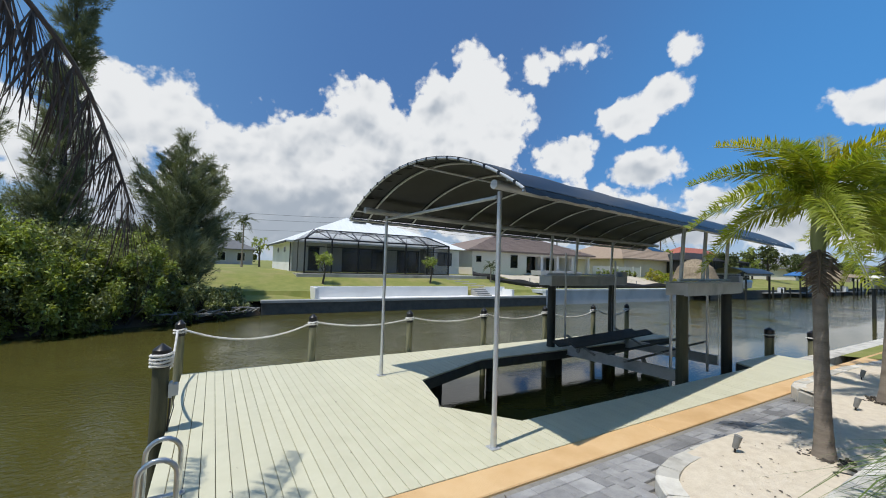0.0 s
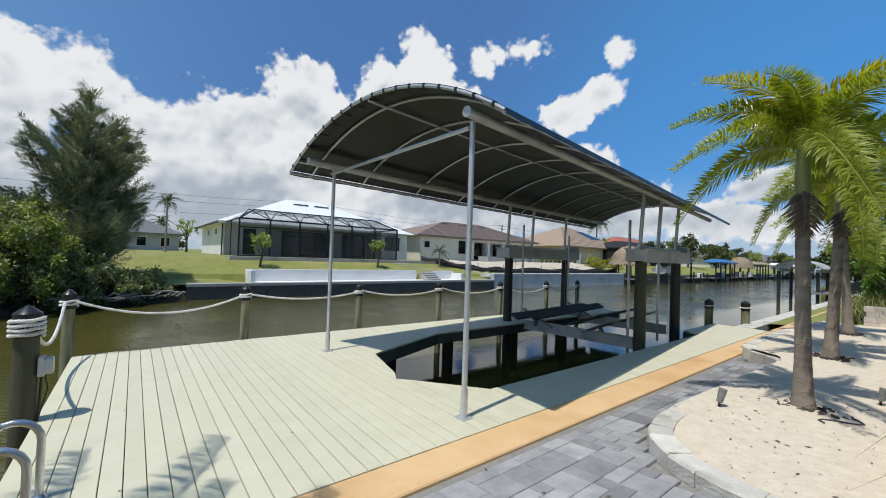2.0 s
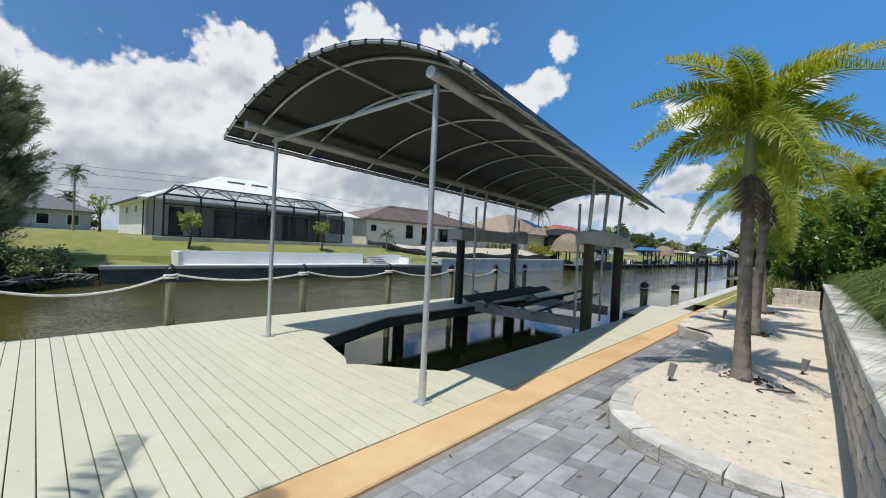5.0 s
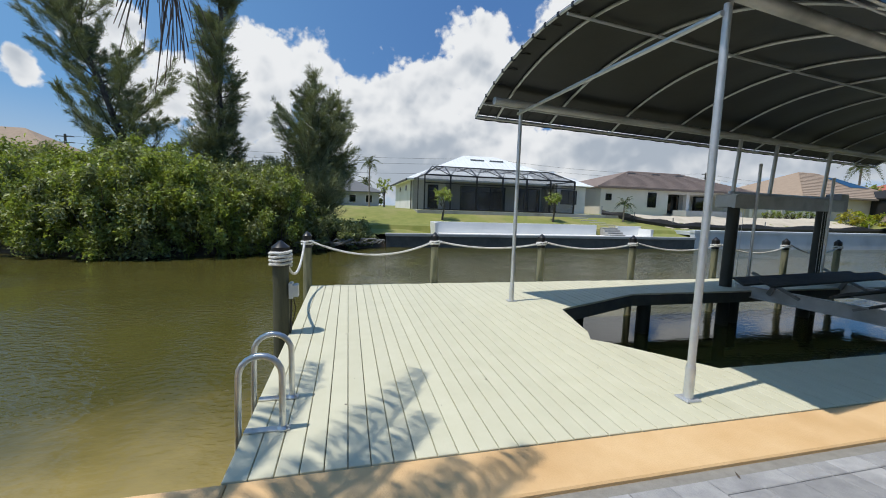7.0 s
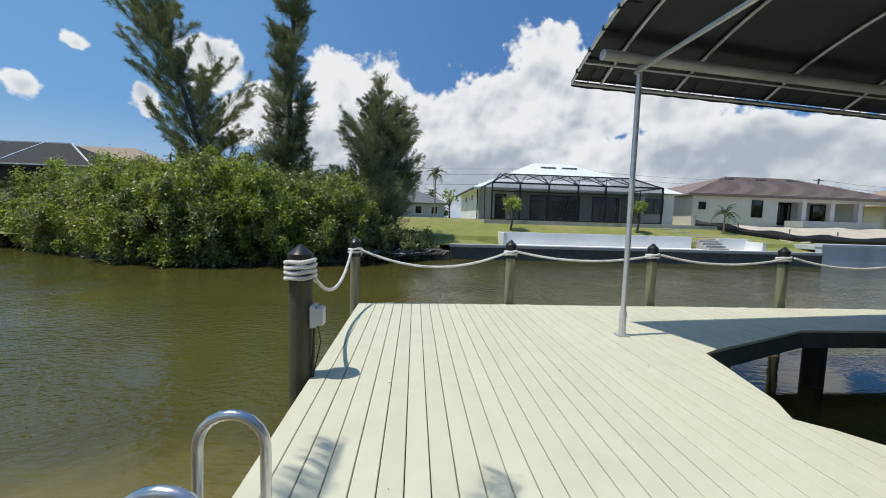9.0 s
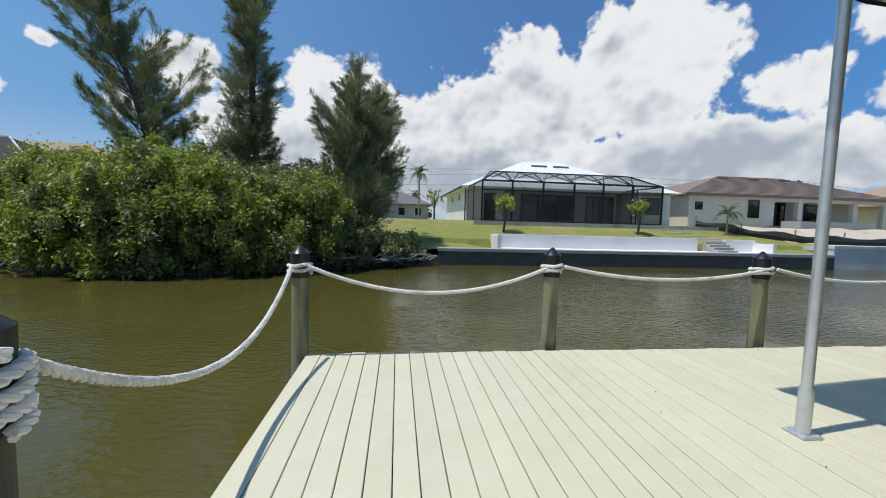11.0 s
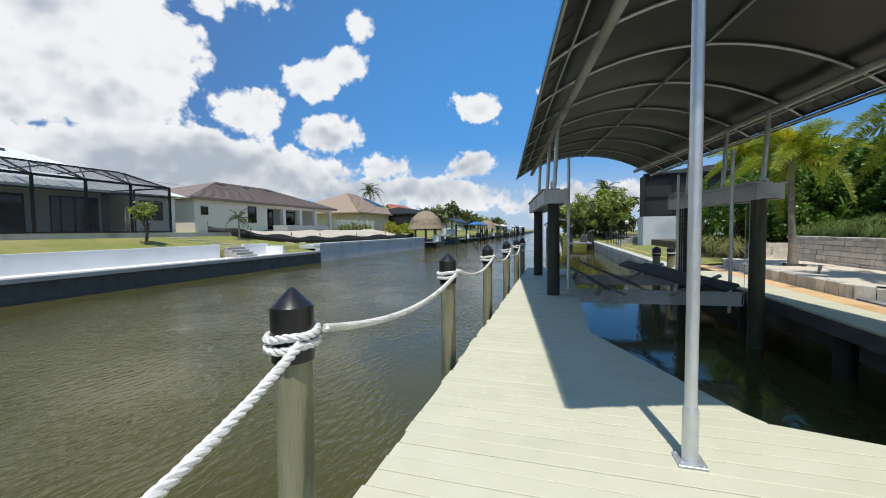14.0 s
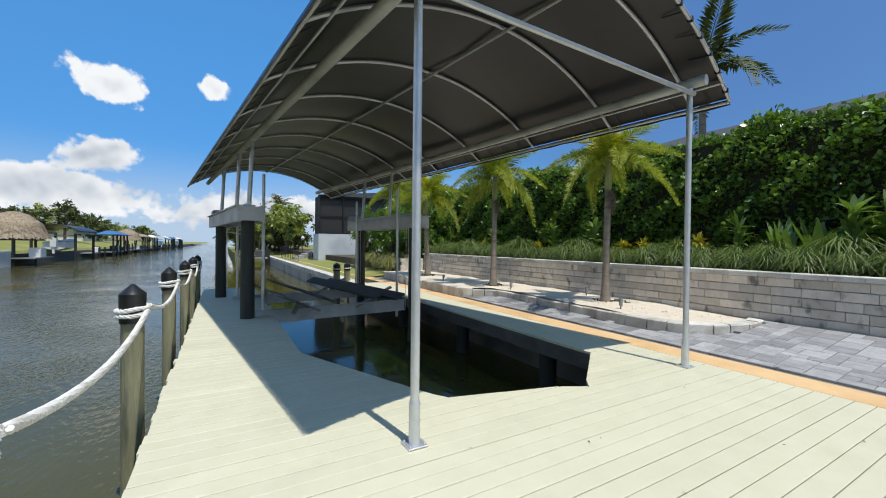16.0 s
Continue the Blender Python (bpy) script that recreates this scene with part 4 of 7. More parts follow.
def make_kerb():
    k = thing("bed_kerb", (4.2, 1.6, 0.05), "curved cream cast stone kerb round the sand bed", "kerb", kind="structure")
    pts = [Vector(p) for p in BED[:-1]]
    path, step = [], 0.02
    # smooth the outline, then lay stones along it
    dense = []
    for a, b in zip(pts, pts[1:]):
        n = max(1, int((b - a).length / 0.05))
        dense += [a.lerp(b, i / n) for i in range(n)]
    for _ in range(14):
        dense = [dense[0]] + [(dense[i - 1] + dense[i] * 2 + dense[i + 1]) / 4 for i in range(1, len(dense) - 1)] + [dense[-1]]
    acc, cuts = 0.0, [0]
    rnd = random.Random(8)
    want = 0.32
    for i in range(1, len(dense)):
        acc += (dense[i] - dense[i - 1]).length
        if acc > want:
            cuts.append(i)
            acc, want = 0.0, rnd.uniform(0.26, 0.38)
    for a, b in zip(cuts, cuts[1:]):
        seg = dense[a:b + 1:3]
        if seg[-1] != dense[b]:
            seg.append(dense[b])
        top_z = 0.218 + (0.035 if dense[a].x > 9.5 else 0.0)
        lo, hi, lo_i, hi_i, hi_o = [], [], [], [], []
        w = 0.21
        z0 = rnd.uniform(-0.006, 0.006)
        rowsets = []
        for i, p in enumerate(seg):
            t = (seg[min(i + 1, len(seg) - 1)] - seg[max(i - 1, 0)]).normalized()
            nrm = Vector((t.y, -t.x))
            if i == 0:
                p = p + t * 0.008
            if i == len(seg) - 1:
                p = p - t * 0.008
            o = p + nrm * rnd.uniform(-0.008, 0.008)
            q = p + nrm * w
            rowsets.append([(o.x, o.y, pavers_z(o.x, o.y) - 0.03), (o.x, o.y, top_z + z0 - 0.018), (o.x + nrm.x * 0.018, o.y + nrm.y * 0.018, top_z + z0), (q.x, q.y, top_z + z0 + 0.004), (q.x, q.y, 0.12)])
        m = Mesh()
        m.sheet(rowsets)
        m.add(rowsets[0], [(0, 1, 2, 3, 4)])
        m.add(rowsets[-1], [(4, 3, 2, 1, 0)])
        part("kerb_stone", m, M_KERB, k)


make_kerb()


def make_pavers():
    pv = thing("paving", (1.5, 1.5, 0), "grey and charcoal concrete pavers in a random pattern", "paving", kind="structure")
    rnd = random.Random(12)
    g = 0.142
    X0, X1, Y0, Y1 = -4.4, 10.4, 0.17, 2.55
    nx, ny = int((X1 - X0) / g), int((Y1 - Y0) / g)
    used = set()
    shapes = {}
    rest = Mesh()
    count = 0
    for j in range(ny):
        for i in range(nx):
            if (i, j) in used:
                continue
            sizes = [(2, 2), (2, 1), (1, 2), (2, 2), (2, 1), (1, 1), (1, 2), (2, 2)]
            rnd.shuffle(sizes)
            for w, h in sizes + [(1, 1)]:
                cells = [(i + a, j + b) for a in range(w) for b in range(h)]
                if all(c not in used and c[0] < nx and c[1] < ny for c in cells):
                    break
            used.update(cells)
            x, y = X0 + i * g, Y0 + j * g
            cx, cy = x + w * g / 2, y + h * g / 2
            if inside(cx, cy, BED):
                continue
            near = 0.4 < cx < 4.9
            b, dz = 0.006, rnd.uniform(-0.002, 0.002)
            if near and count < 300:
                if (w, h) not in shapes:
                    m = Mesh()
                    m.soft_box(0.003, w * g - 0.003, 0.003, h * g - 0.003, -0.05, 0.0, b)
                    shapes[w, h] = m.data("paver", M_PAVER)
                ob = new("paver", shapes[w, h])
                ob.parent = pv
                ob.matrix_parent_inverse = pv.matrix_basis.inverted()
                ob.matrix_basis = pose(x, y, pavers_z(x, y) + dz, math.degrees(math.atan(-0.09)), 0, 0)
                count += 1
            else:
                rest.soft_box(0.003, w * g - 0.003, 0.003, h * g - 0.003, -0.05, 0.0, b, pose(x, y, pavers_z(x, y) + dz, math.degrees(math.atan(-0.09)), 0, 0))
    part("paver_field", rest, M_PAVER, pv, kind="stuff")


def make_wall():
    rnd = random.Random(5)
    w = thing("wall_retaining", (1.75, 0.15, 0), "cream and charcoal split block retaining wall with a flat cap", "wall", kind="structure")
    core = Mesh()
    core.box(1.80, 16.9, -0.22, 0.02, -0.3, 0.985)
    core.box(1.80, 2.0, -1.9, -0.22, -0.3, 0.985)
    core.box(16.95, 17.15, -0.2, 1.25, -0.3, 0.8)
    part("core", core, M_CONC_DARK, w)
    shapes = {}
    ch, z = 0.152, 0.04
    for c in range(6):
        x = 1.75 - rnd.uniform(0, 0.2)
        x = max(x, 1.75)
        while x < 16.9:
            L = rnd.choice((0.25, 0.40, 0.40, 0.46, 0.30))
            L = min(L, 16.95 - x)
            if L < 0.08:
                break
            key = round(L, 3), rnd.randrange(3)
            if key not in shapes:
                m = Mesh()
                a, b = 0.003, key[0] - 0.003
                k = [rnd.uniform(0.0, 0.012) for _ in range(6)]
                pts = []
                for zz, inset in ((0.004, 0.008), (0.015, 0.0), (ch - 0.02, 0.0), (ch - 0.004, 0.008)):
                    pts.append([(a, -0.12, zz), (a, -inset, zz), (a + (b - a) * 0.33, -inset + k[0] * (zz > 0.01), zz), (a + (b - a) * 0.68, -inset + k[1], zz), (b, -inset, zz), (b, -0.12, zz)])
                m.sheet([p[::-1] for p in pts])
                m.add(pts[-1], [(0, 1, 2, 3, 4, 5)])
                shapes[key] = m.data("block", M_BLOCK)
            ob = new("block", shapes[key])
            ob.parent = w
            ob.matrix_parent_inverse = w.matrix_basis.inverted()
            ob.location = (x, 0.15 - c * 0.006, z + c * ch)
            x += L
    capm = {}
    x = 1.70
    while x < 16.9:
        L = rnd.choice((0.40, 0.45, 0.40))
        if L not in capm:
            m = Mesh()
            m.soft_box(0.003, L - 0.003, -0.28, 0.035, 0, 0.085, 0.010)
            capm[L] = m.data("cap_stone", M_KERB)
        ob = new("cap_stone", capm[L])
        ob.parent = w
        ob.matrix_parent_inverse = w.matrix_basis.inverted()
        ob.location = (x, 0.13, z + 6 * ch + 0.002)
        x += L
    # return wall at the far end
    for c in range(5):
        y = 0.2
        while y < 1.25:
            L = rnd.choice((0.25, 0.40, 0.30))
            m = Mesh()
            m.soft_box(16.80, 16.93, y, min(y + L, 1.3) - 0.006, z + c * ch + 0.003, z + (c + 1) * ch - 0.003, 0.006)
            part("block", m, M_BLOCK, w)
            y += L


make_wall()
# garden steps down which the walk comes
for i in range(4):
    m = Mesh()
    m.soft_box(-0.5, 1.74, 0.10 - 0.42 * (i + 1), 0.14 - 0.42 * i, -0.2, 0.10 + 0.175 * (i + 1), 0.012)
    single("garden_step", m, M_CONC, "pale concrete garden step", "step", "garden steps", kind="structure")
m = Mesh()
m.box(-12, -0.5, -0.2, 0.15, -0.3, 0.95)
structure("wall_west", m, M_BLOCK, "block retaining wall beside the steps", category="wall")
make_pavers()

# ---- plants ----
def leaf_mesh(name, material, pts, size, rng, aspect=0.45, droop=0.3, spread=1.0, up_bias=0.25, normals=None, jitter=0.35):
    """Many small folded leaves, one at each point."""
    n = len(pts)
    pts = np.asarray(pts, float)
    d = rng.normal(size=(n, 3))
    if normals is not None:
        d = d * 0.75 + normals
    d[:, 2] += up_bias
    d /= np.linalg.norm(d, axis=1)[:, None]
    w = rng.normal(size=(n, 3))
    side = np.cross(d, w)
    side /= np.linalg.norm(side, axis=1)[:, None] + 1e-9
    s = size * (1 + jitter * rng.uniform(-1, 1, n))[:, None]
    nrm = np.cross(d, side)
    base = pts
    mid = pts + d * s * 0.5
    tip = pts + d * s - np.array([0, 0, 1.0]) * s * droop
    v = np.stack([base, mid + side * s * aspect * 0.5 + nrm * s * 0.06, tip, mid - side * s * aspect * 0.5 + nrm * s * 0.06], 1).reshape(-1, 3)
    return quads(name, material, v)


def quads(name, material, v):
    n = len(v) // 4
    me = bpy.data.meshes.new(name)
    me.vertices.add(len(v))
    me.vertices.foreach_set("co", np.ascontiguousarray(v, dtype=np.float32).ravel())
    me.loops.add(4 * n)
    me.loops.foreach_set("vertex_index", np.arange(4 * n, dtype=np.int32))
    me.polygons.add(n)
    me.polygons.foreach_set("loop_start", np.arange(0, 4 * n, 4, dtype=np.int32))
    me.polygons.foreach_set("loop_total", np.full(n, 4, dtype=np.int32))
    me.materials.append(material)
    me.update(calc_edges=True)
    me.validate()
    return me


def clump_points(rng, centre, radius, n, clumps, shell=0.75):
    """Points in clumps spread over an uneven ellipsoid."""
    c = rng.normal(size=(clumps, 3))
    c /= np.linalg.norm(c, axis=1)[:, None]
    c *= rng.uniform(shell * 0.75, 1.22, clumps)[:, None]
    c[:, 2] = np.where(c[:, 2] < -0.92, -c[:, 2] * 0.6, c[:, 2])
    pick = rng.integers(0, clumps, n)
    size = rng.uniform(0.05, 0.135, clumps)
    p = c[pick] + rng.normal(size=(n, 3)) * size[pick][:, None]
    return np.asarray(centre) + p * np.asarray(radius)


def limbs(mesh, rng, base, radius, tips, r0):
    base = Vector(base)
    for _ in range(tips):
        a = rng.uniform(0, 2 * math.pi)
        q = base + Vector((math.cos(a) * radius[0] * rng.uniform(0.3, 0.95), math.sin(a) * radius[1] * rng.uniform(0.3, 0.95), radius[2] * rng.uniform(0.5, 1.5)))
        m1 = base.lerp(q, 0.45) + Vector(rng.normal(size=3) * 0.15)
        mesh.tube([base + Vector(rng.normal(size=3) * 0.08), m1, q], [r0, r0 * 0.6, r0 * 0.15], 6)


def make_bush(name, label, at, radius, n, leaf, material, seed, clumps=60, category="shrub", group="", aspect=0.5):
    rng = np.random.default_rng(seed)
    b = thing(name, at, label, category, group)
    m = Mesh()
    limbs(m, rng, at, radius, 12, 0.05)
    part("branch", m, M_WOODBARK, b, smooth=True, kind="stuff")
    c = (at[0], at[1], at[2] + radius[2] * 0.85)
    pts = clump_points(rng, c, radius, n, clumps)
    pts = pts[pts[:, 2] > WATER_Z + 0.06]
    part("crown", leaf_mesh("crown", material, pts, leaf, rng, aspect, up_bias=0.55), material, b)
    return b


# mangrove thicket along the far bank
BANK = [(-24, 27.0), (-19, 24.6), (-15, 21.6), (-11.5, 19.9), (-9.5, 19.3), (-7.5, 19.7), (-5, 20.6), (-2.5, 21.9), (0, 23.2), (2.7, 24.5)]
bk = Mesh()
rows = []
for off, z in ((0.0, -1.2), (0.5, -0.55), (1.6, -0.1), (3.0, 0.25), (6.0, 0.5), (14.0, 0.9)):
    rows.append([(x + noise.noise((x, off, 1)) * 0.3, y + off, z + 0.25 * noise.noise((x * 0.8, y + off, 0)) * (off > 0)) for x, y in BANK for _ in (0,)])
bk.sheet(rows)
structure("ground_bank", bk, M_SOIL, "muddy mangrove bank with roots at the water", category="ground")
rngb = np.random.default_rng(3)
_bushes = []
for i in range(26):
    f = i / 25 * (len(BANK) - 1.6)
    k = int(f)
    x = BANK[k][0] + (BANK[k + 1][0] - BANK[k][0]) * (f - k)
    y = BANK[k][1] + (BANK[k + 1][1] - BANK[k][1]) * (f - k)
    hgt = 2.1 if x < -2.8 else 1.15
    if x > 1.0:
        hgt = 0.7
    if -1.3 < x < 0.6:
        hgt = 0.75
    _bushes.append((x, y + 0.45 + rngb.uniform(-0.3, 0.6), -0.85, (1.6 if hgt > 2 else 1.1, 1.35 if hgt > 2 else 0.9, hgt * rngb.uniform(0.78, 1.16))))
    if x < -3:
        _bushes.append((x + 0.5, y + 3.4, 0.1, (1.8, 1.5, 2.05 * rngb.uniform(0.8, 1.12))))
for i, (x, y, z, r) in enumerate(_bushes):
    dark = i % 3 == 2 or (x > -6.5 and y > 22.6)
    make_bush("mangrove", "grey-green buttonwood shrub on the canal bank" if dark else "dense glossy mangrove shrub overhanging the canal", (x, y, z), r,
              10500 if r[2] > 1.5 else 4200, 0.155, M_MANGROVE_DARK if dark else M_MANGROVE, 40 + i, 58, "mangrove", "mangroves on the bank")
# pale dead roots and driftwood at the water's edge
rngr = np.random.default_rng(9)
for i in range(16):
    m = Mesh()
    x = -1.6 + i * 0.27 + rngr.uniform(-0.1, 0.1)
    y = 22.1 + (x + 1.6) * 0.5 + rngr.uniform(-0.2, 0.2)
    p = Vector((x, y, -0.62))
    m.tube([p, p + Vector((rngr.uniform(-0.5, 0.5), -0.3, rngr.uniform(0.1, 0.4))), p + Vector((rngr.uniform(-1.1, 1.1), rngr.uniform(-0.7, 0.1), rngr.uniform(-0.1, 0.35)))], [0.05, 0.04, 0.015], 6)
    single("driftwood", m, M_GREYWOOD, "bleached mangrove root at the water's edge", "root", "roots at the bank", smooth=True)


def make_casuarina(base, top, width, n, seed, slender=False):
    """An Australian pine: ascending limbs hung with drooping needle sprays."""
    rng = np.random.default_rng(seed)
    base, top = Vector(base), Vector(top)
    t = thing("casuarina_tree", base, "tall columnar Australian pine" if slender else "feathery grey-green Australian pine", "tree", "pines on the far bank")
    m = Mesh()
    steps = 10
    mid = [base.lerp(top, i / steps) + Vector((rng.normal() * 0.06, rng.normal() * 0.06, 0)) for i in range(steps + 1)]
    m.tube(mid, [0.20 * (1 - i / steps) + 0.02 for i in range(steps + 1)], 9)
    pts, dirs = [], []
    H = (top - base).length
    nl = 96 if not slender else 110
    for k in range(nl):
        f = 0.10 + 0.9 * (k + rng.uniform(0, 1)) / nl
        p = base.lerp(top, min(f, 0.98))
        a = rng.uniform(0, 2 * math.pi)
        shape = (math.sin(math.pi * min(1, (f + 0.12)) ** 0.9) ** 0.7 if not slender else 0.65 + 0.5 * (1 - f)) * rng.uniform(0.55, 1.12)
        if f > 0.86:
            shape = min(shape, (1.02 - f) * 4.5)
        L = max(0.25, width * shape)
        rise = L * (rng.uniform(0.55, 1.1) if not slender else rng.uniform(0.2, 0.7))
        q = p + Vector((math.cos(a) * L, math.sin(a) * L, rise))
        c = p.lerp(q, 0.5) - Vector((0, 0, 0.12 * L))
        m.tube([p, c, q], [0.05 * (1 - f) + 0.015, 0.02, 0.006], 5)
        # twigs along the limb, each a plume of upswept needles
        twigs = max(3, int(7 * L / width + 2))
        cnt = int(n * 3.0 * L / (nl * width * 0.75) / twigs)
        for tw in range(twigs):
            si = 0.15 + 0.85 * (tw + rng.uniform(0, 1)) / twigs
            w = p.lerp(c, si * 2) if si < 0.5 else c.lerp(q, min(1.0, si * 2 - 1))
            b = a + rng.uniform(-1.3, 1.3)
            td = Vector((math.cos(b) * 0.7, math.sin(b) * 0.7, rng.uniform(0.25, 1.15))).normalized()
            tl = (0.35 + 0.55 * L / width) * rng.uniform(0.6, 1.25)
            for _ in range(cnt):
                f2 = rng.uniform(0, 1)
                e = w + td * (tl * f2)
                r = 0.11 * (1.15 - f2)
                pts.append((e.x + rng.normal() * r, e.y + rng.normal() * r, e.z + rng.normal() * r))
                dirs.append((td.x + rng.normal() * 0.35, td.y + rng.normal() * 0.35, td.z + rng.normal() * 0.35))
    part("trunk", m, M_WOODBARK, t, smooth=True)
    pts, d = np.array(pts), np.array(dirs)
    d /= np.linalg.norm(d, axis=1)[:, None]
    s = rng.uniform(0.16, 0.40, len(pts))[:, None]
    side = np.cross(d, rng.normal(size=d.shape))
    side /= np.linalg.norm(side, axis=1)[:, None]
    wdt = 0.011
    tip = pts + d * s
    tip[:, 2] -= 0.10 * s[:, 0]
    mid = pts + d * s * 0.5
    v = np.stack([pts, mid + side * wdt, tip, mid - side * wdt], 1).reshape(-1, 3)
    part("crown", quads("crown", M_PINE, v), M_PINE, t)
    return t


make_casuarina((-9.6, 25.0, 0.2), (-15.2, 25.6, 16.0), 2.9, 34000, 21)
make_casuarina((-6.5, 24.6, 0.2), (-6.2, 24.6, 18.0), 0.85, 24000, 22, True)
make_casuarina((-1.7, 25.4, 0.3), (-1.5, 25.4, 9.0), 2.3, 24000, 23)
make_casuarina((-0.9, 25.8, 0.3), (-0.6, 25.8, 8.0), 1.7, 9000, 24)
make_casuarina((-1.2, 24.0, 0.0), (-1.2, 23.9, 3.4), 1.1, 6000, 26)
make_casuarina((-7.3, 24.8, 0.3), (-6.9, 24.8, 6.2), 1.4, 7000, 25)


def frond(material, length, droop, leaflets, leaf_len, rng, plume=0.5, width=0.030, hang=0.35, stiff=1.0):
    """A pinnate frond from the origin along +x, rising then arching down: rachis and leaflets."""
    m = Mesh()
    pts = []
    for i in range(13):
        f = i / 12
        pts.append(Vector((length * f * (1 - 0.18 * droop * f), 0, length * (0.55 * stiff * f - (0.55 + droop) * f * f))))
    m.tube(pts, [0.020 * (1 - 0.85 * i / 12) + 0.003 for i in range(13)], 5)
    verts, faces = m.v, m.f
    for k in range(leaflets):
        f = 0.10 + 0.89 * k / (leaflets - 1)
        i = min(11, int(f * 12))
        p = pts[i].lerp(pts[i + 1], f * 12 - i)
        t = (pts[i + 1] - pts[i]).normalized()
        s = leaf_len * (0.45 + 0.75 * math.sin(math.pi * min(0.96, f * 0.9 + 0.12))) * rng.uniform(0.85, 1.12)
        for sg in (-1, 1):
            d = Vector((0.42 + 0.35 * f + rng.normal() * 0.10, sg * rng.uniform(0.75, 1.0), rng.uniform(-0.25, 1.0) * plume + rng.normal() * 0.10)).normalized()
            if plume > 0.9:
                turn = rng.uniform(-0.9, 1.45)
                d = Vector((0.50 + 0.30 * f + rng.normal() * 0.10, sg * math.cos(turn), math.sin(turn))).normalized()
            wv = (t - d * t.dot(d)).normalized()
            a = p
            b = p + d * s * 0.5 - Vector((0, 0, hang * s * 0.10))
            c = p + d * s * 0.95 - Vector((0, 0, hang * s * 0.55))
            w = width * s / leaf_len
            base = len(verts)
            verts += [tuple(a), tuple(b + wv * w * 0.5), tuple(c), tuple(b - wv * w * 0.5)]
            faces.append((base, base + 1, base + 2, base + 3))
    return m.data("frond", material)


rngf = np.random.default_rng(77)
FRONDS = [frond(M_PALMLEAF, 1.85, 0.16 + 0.18 * i, 210, 0.33, rngf, 1.1, 0.027, 0.55, 0.95) for i in range(4)]
FRONDS_GOLD = [frond(M_PALMGOLD, 1.6, 0.2 + 0.15 * i, 170, 0.32, rngf, 1.1, 0.027, 0.5, 0.85) for i in range(2)]
FAR_FROND = [frond(M_FARTREE, 2.2, 0.3 + 0.4 * i, 30, 0.6, rngf, 0.2, 0.09, 0.6) for i in range(3)]


def make_palm(base, height, r, count, fronds, seed, label, scale=1.0, shaft=0.7, lean=(0, 0), group="foxtail palms in the sand bed", flip=None, spear=True, gold=0, name="palm_tree", dead=0):
    rng = np.random.default_rng(seed)
    bx, by, bz = base
    p = thing(name, base, label, "palm tree", group)
    top = Vector((bx + lean[0], by + lean[1], bz + height))
    m = Mesh()
    pts, rad = [], []
    for i in range(29):
        f = i / 28
        c = Vector(base).lerp(top, f)
        swell = r * (1.0 + 0.55 * math.exp(-f * 9) - 0.18 * f)
        pts.append(c)
        rad.append(swell * (1.0 + (0.035 if i % 2 else -0.012)))
    m.tube(pts, rad, 16)
    part("trunk", m, M_BARK, p, "grey ringed trunk", smooth=True)
    if shaft:
        m = Mesh()
        m.lathe((top.x, top.y, top.z), [(r * 0.86, 0), (r * 0.98, shaft * 0.15), (r * 0.80, shaft * 0.6), (r * 0.45, shaft), (r * 0.1, shaft * 1.1)], 14)
        part("crownshaft", m, M_SHAFT, p, "smooth green crownshaft", smooth=True)
    crown = top + Vector((0, 0, shaft * 0.85))
    for i in range(count):
        f = i / count
        a = 137.5 * i + rng.uniform(-14, 14)
        pitch = 84 - 74 * f + rng.uniform(-6, 6)
        src = FRONDS_GOLD[i % 2] if i < gold else fronds[min(len(fronds) - 1, int(f * len(fronds)))]
        ob = new("frond", src)
        ob.parent = p
        ob.matrix_parent_inverse = p.matrix_basis.inverted()
        s = scale * rng.uniform(0.9, 1.1)
        ob.matrix_basis = Matrix.Translation(crown - Vector((0, 0, 0.25 * f * shaft))) @ Matrix.Rotation(radians(a), 4, "Z") @ Matrix.Rotation(radians(-pitch + 20), 4, "Y") @ Matrix.Rotation(radians(rng.uniform(-25, 25)), 4, "X") @ Matrix.Diagonal((s, s, s, 1))
    for i in range(dead):
        ob = new("dead_frond", DEAD)
        ob.parent = p
        ob.matrix_parent_inverse = p.matrix_basis.inverted()
        ob.matrix_basis = Matrix.Translation(top + Vector((0, 0, 0.05))) @ Matrix.Rotation(radians(70 * i + 200), 4, "Z") @ Matrix.Rotation(radians(70), 4, "Y")
        tagged(ob, "brown dried frond")
    if group.startswith("foxtail"):
        m = Mesh()
        for k in range(46):
            a, q = rng.uniform(0, 6.28), r * 1.4 + abs(rng.normal()) * 0.10
            c = Vector((bx + q * math.cos(a), by + q * math.sin(a), bz + rng.uniform(0.0, 0.05)))
            m.box(-0.035, 0.035, -0.012, 0.012, -0.01, 0.012, Matrix.Translation(c) @ Euler((rng.uniform(-0.5, 0.5), rng.uniform(-0.5, 0.5), rng.uniform(0, 6))).to_matrix().to_4x4())
        part("mulch", m, M_WOODBARK, p, "dark bark mulch at the foot", kind="stuff")
    if spear:
        m = Mesh()
        m.tube([crown, crown + Vector((0.02, 0, 0.95 * scale))], [0.025, 0.004], 6)
        part("spear", m, M_SHAFT, p, smooth=True)
    return p


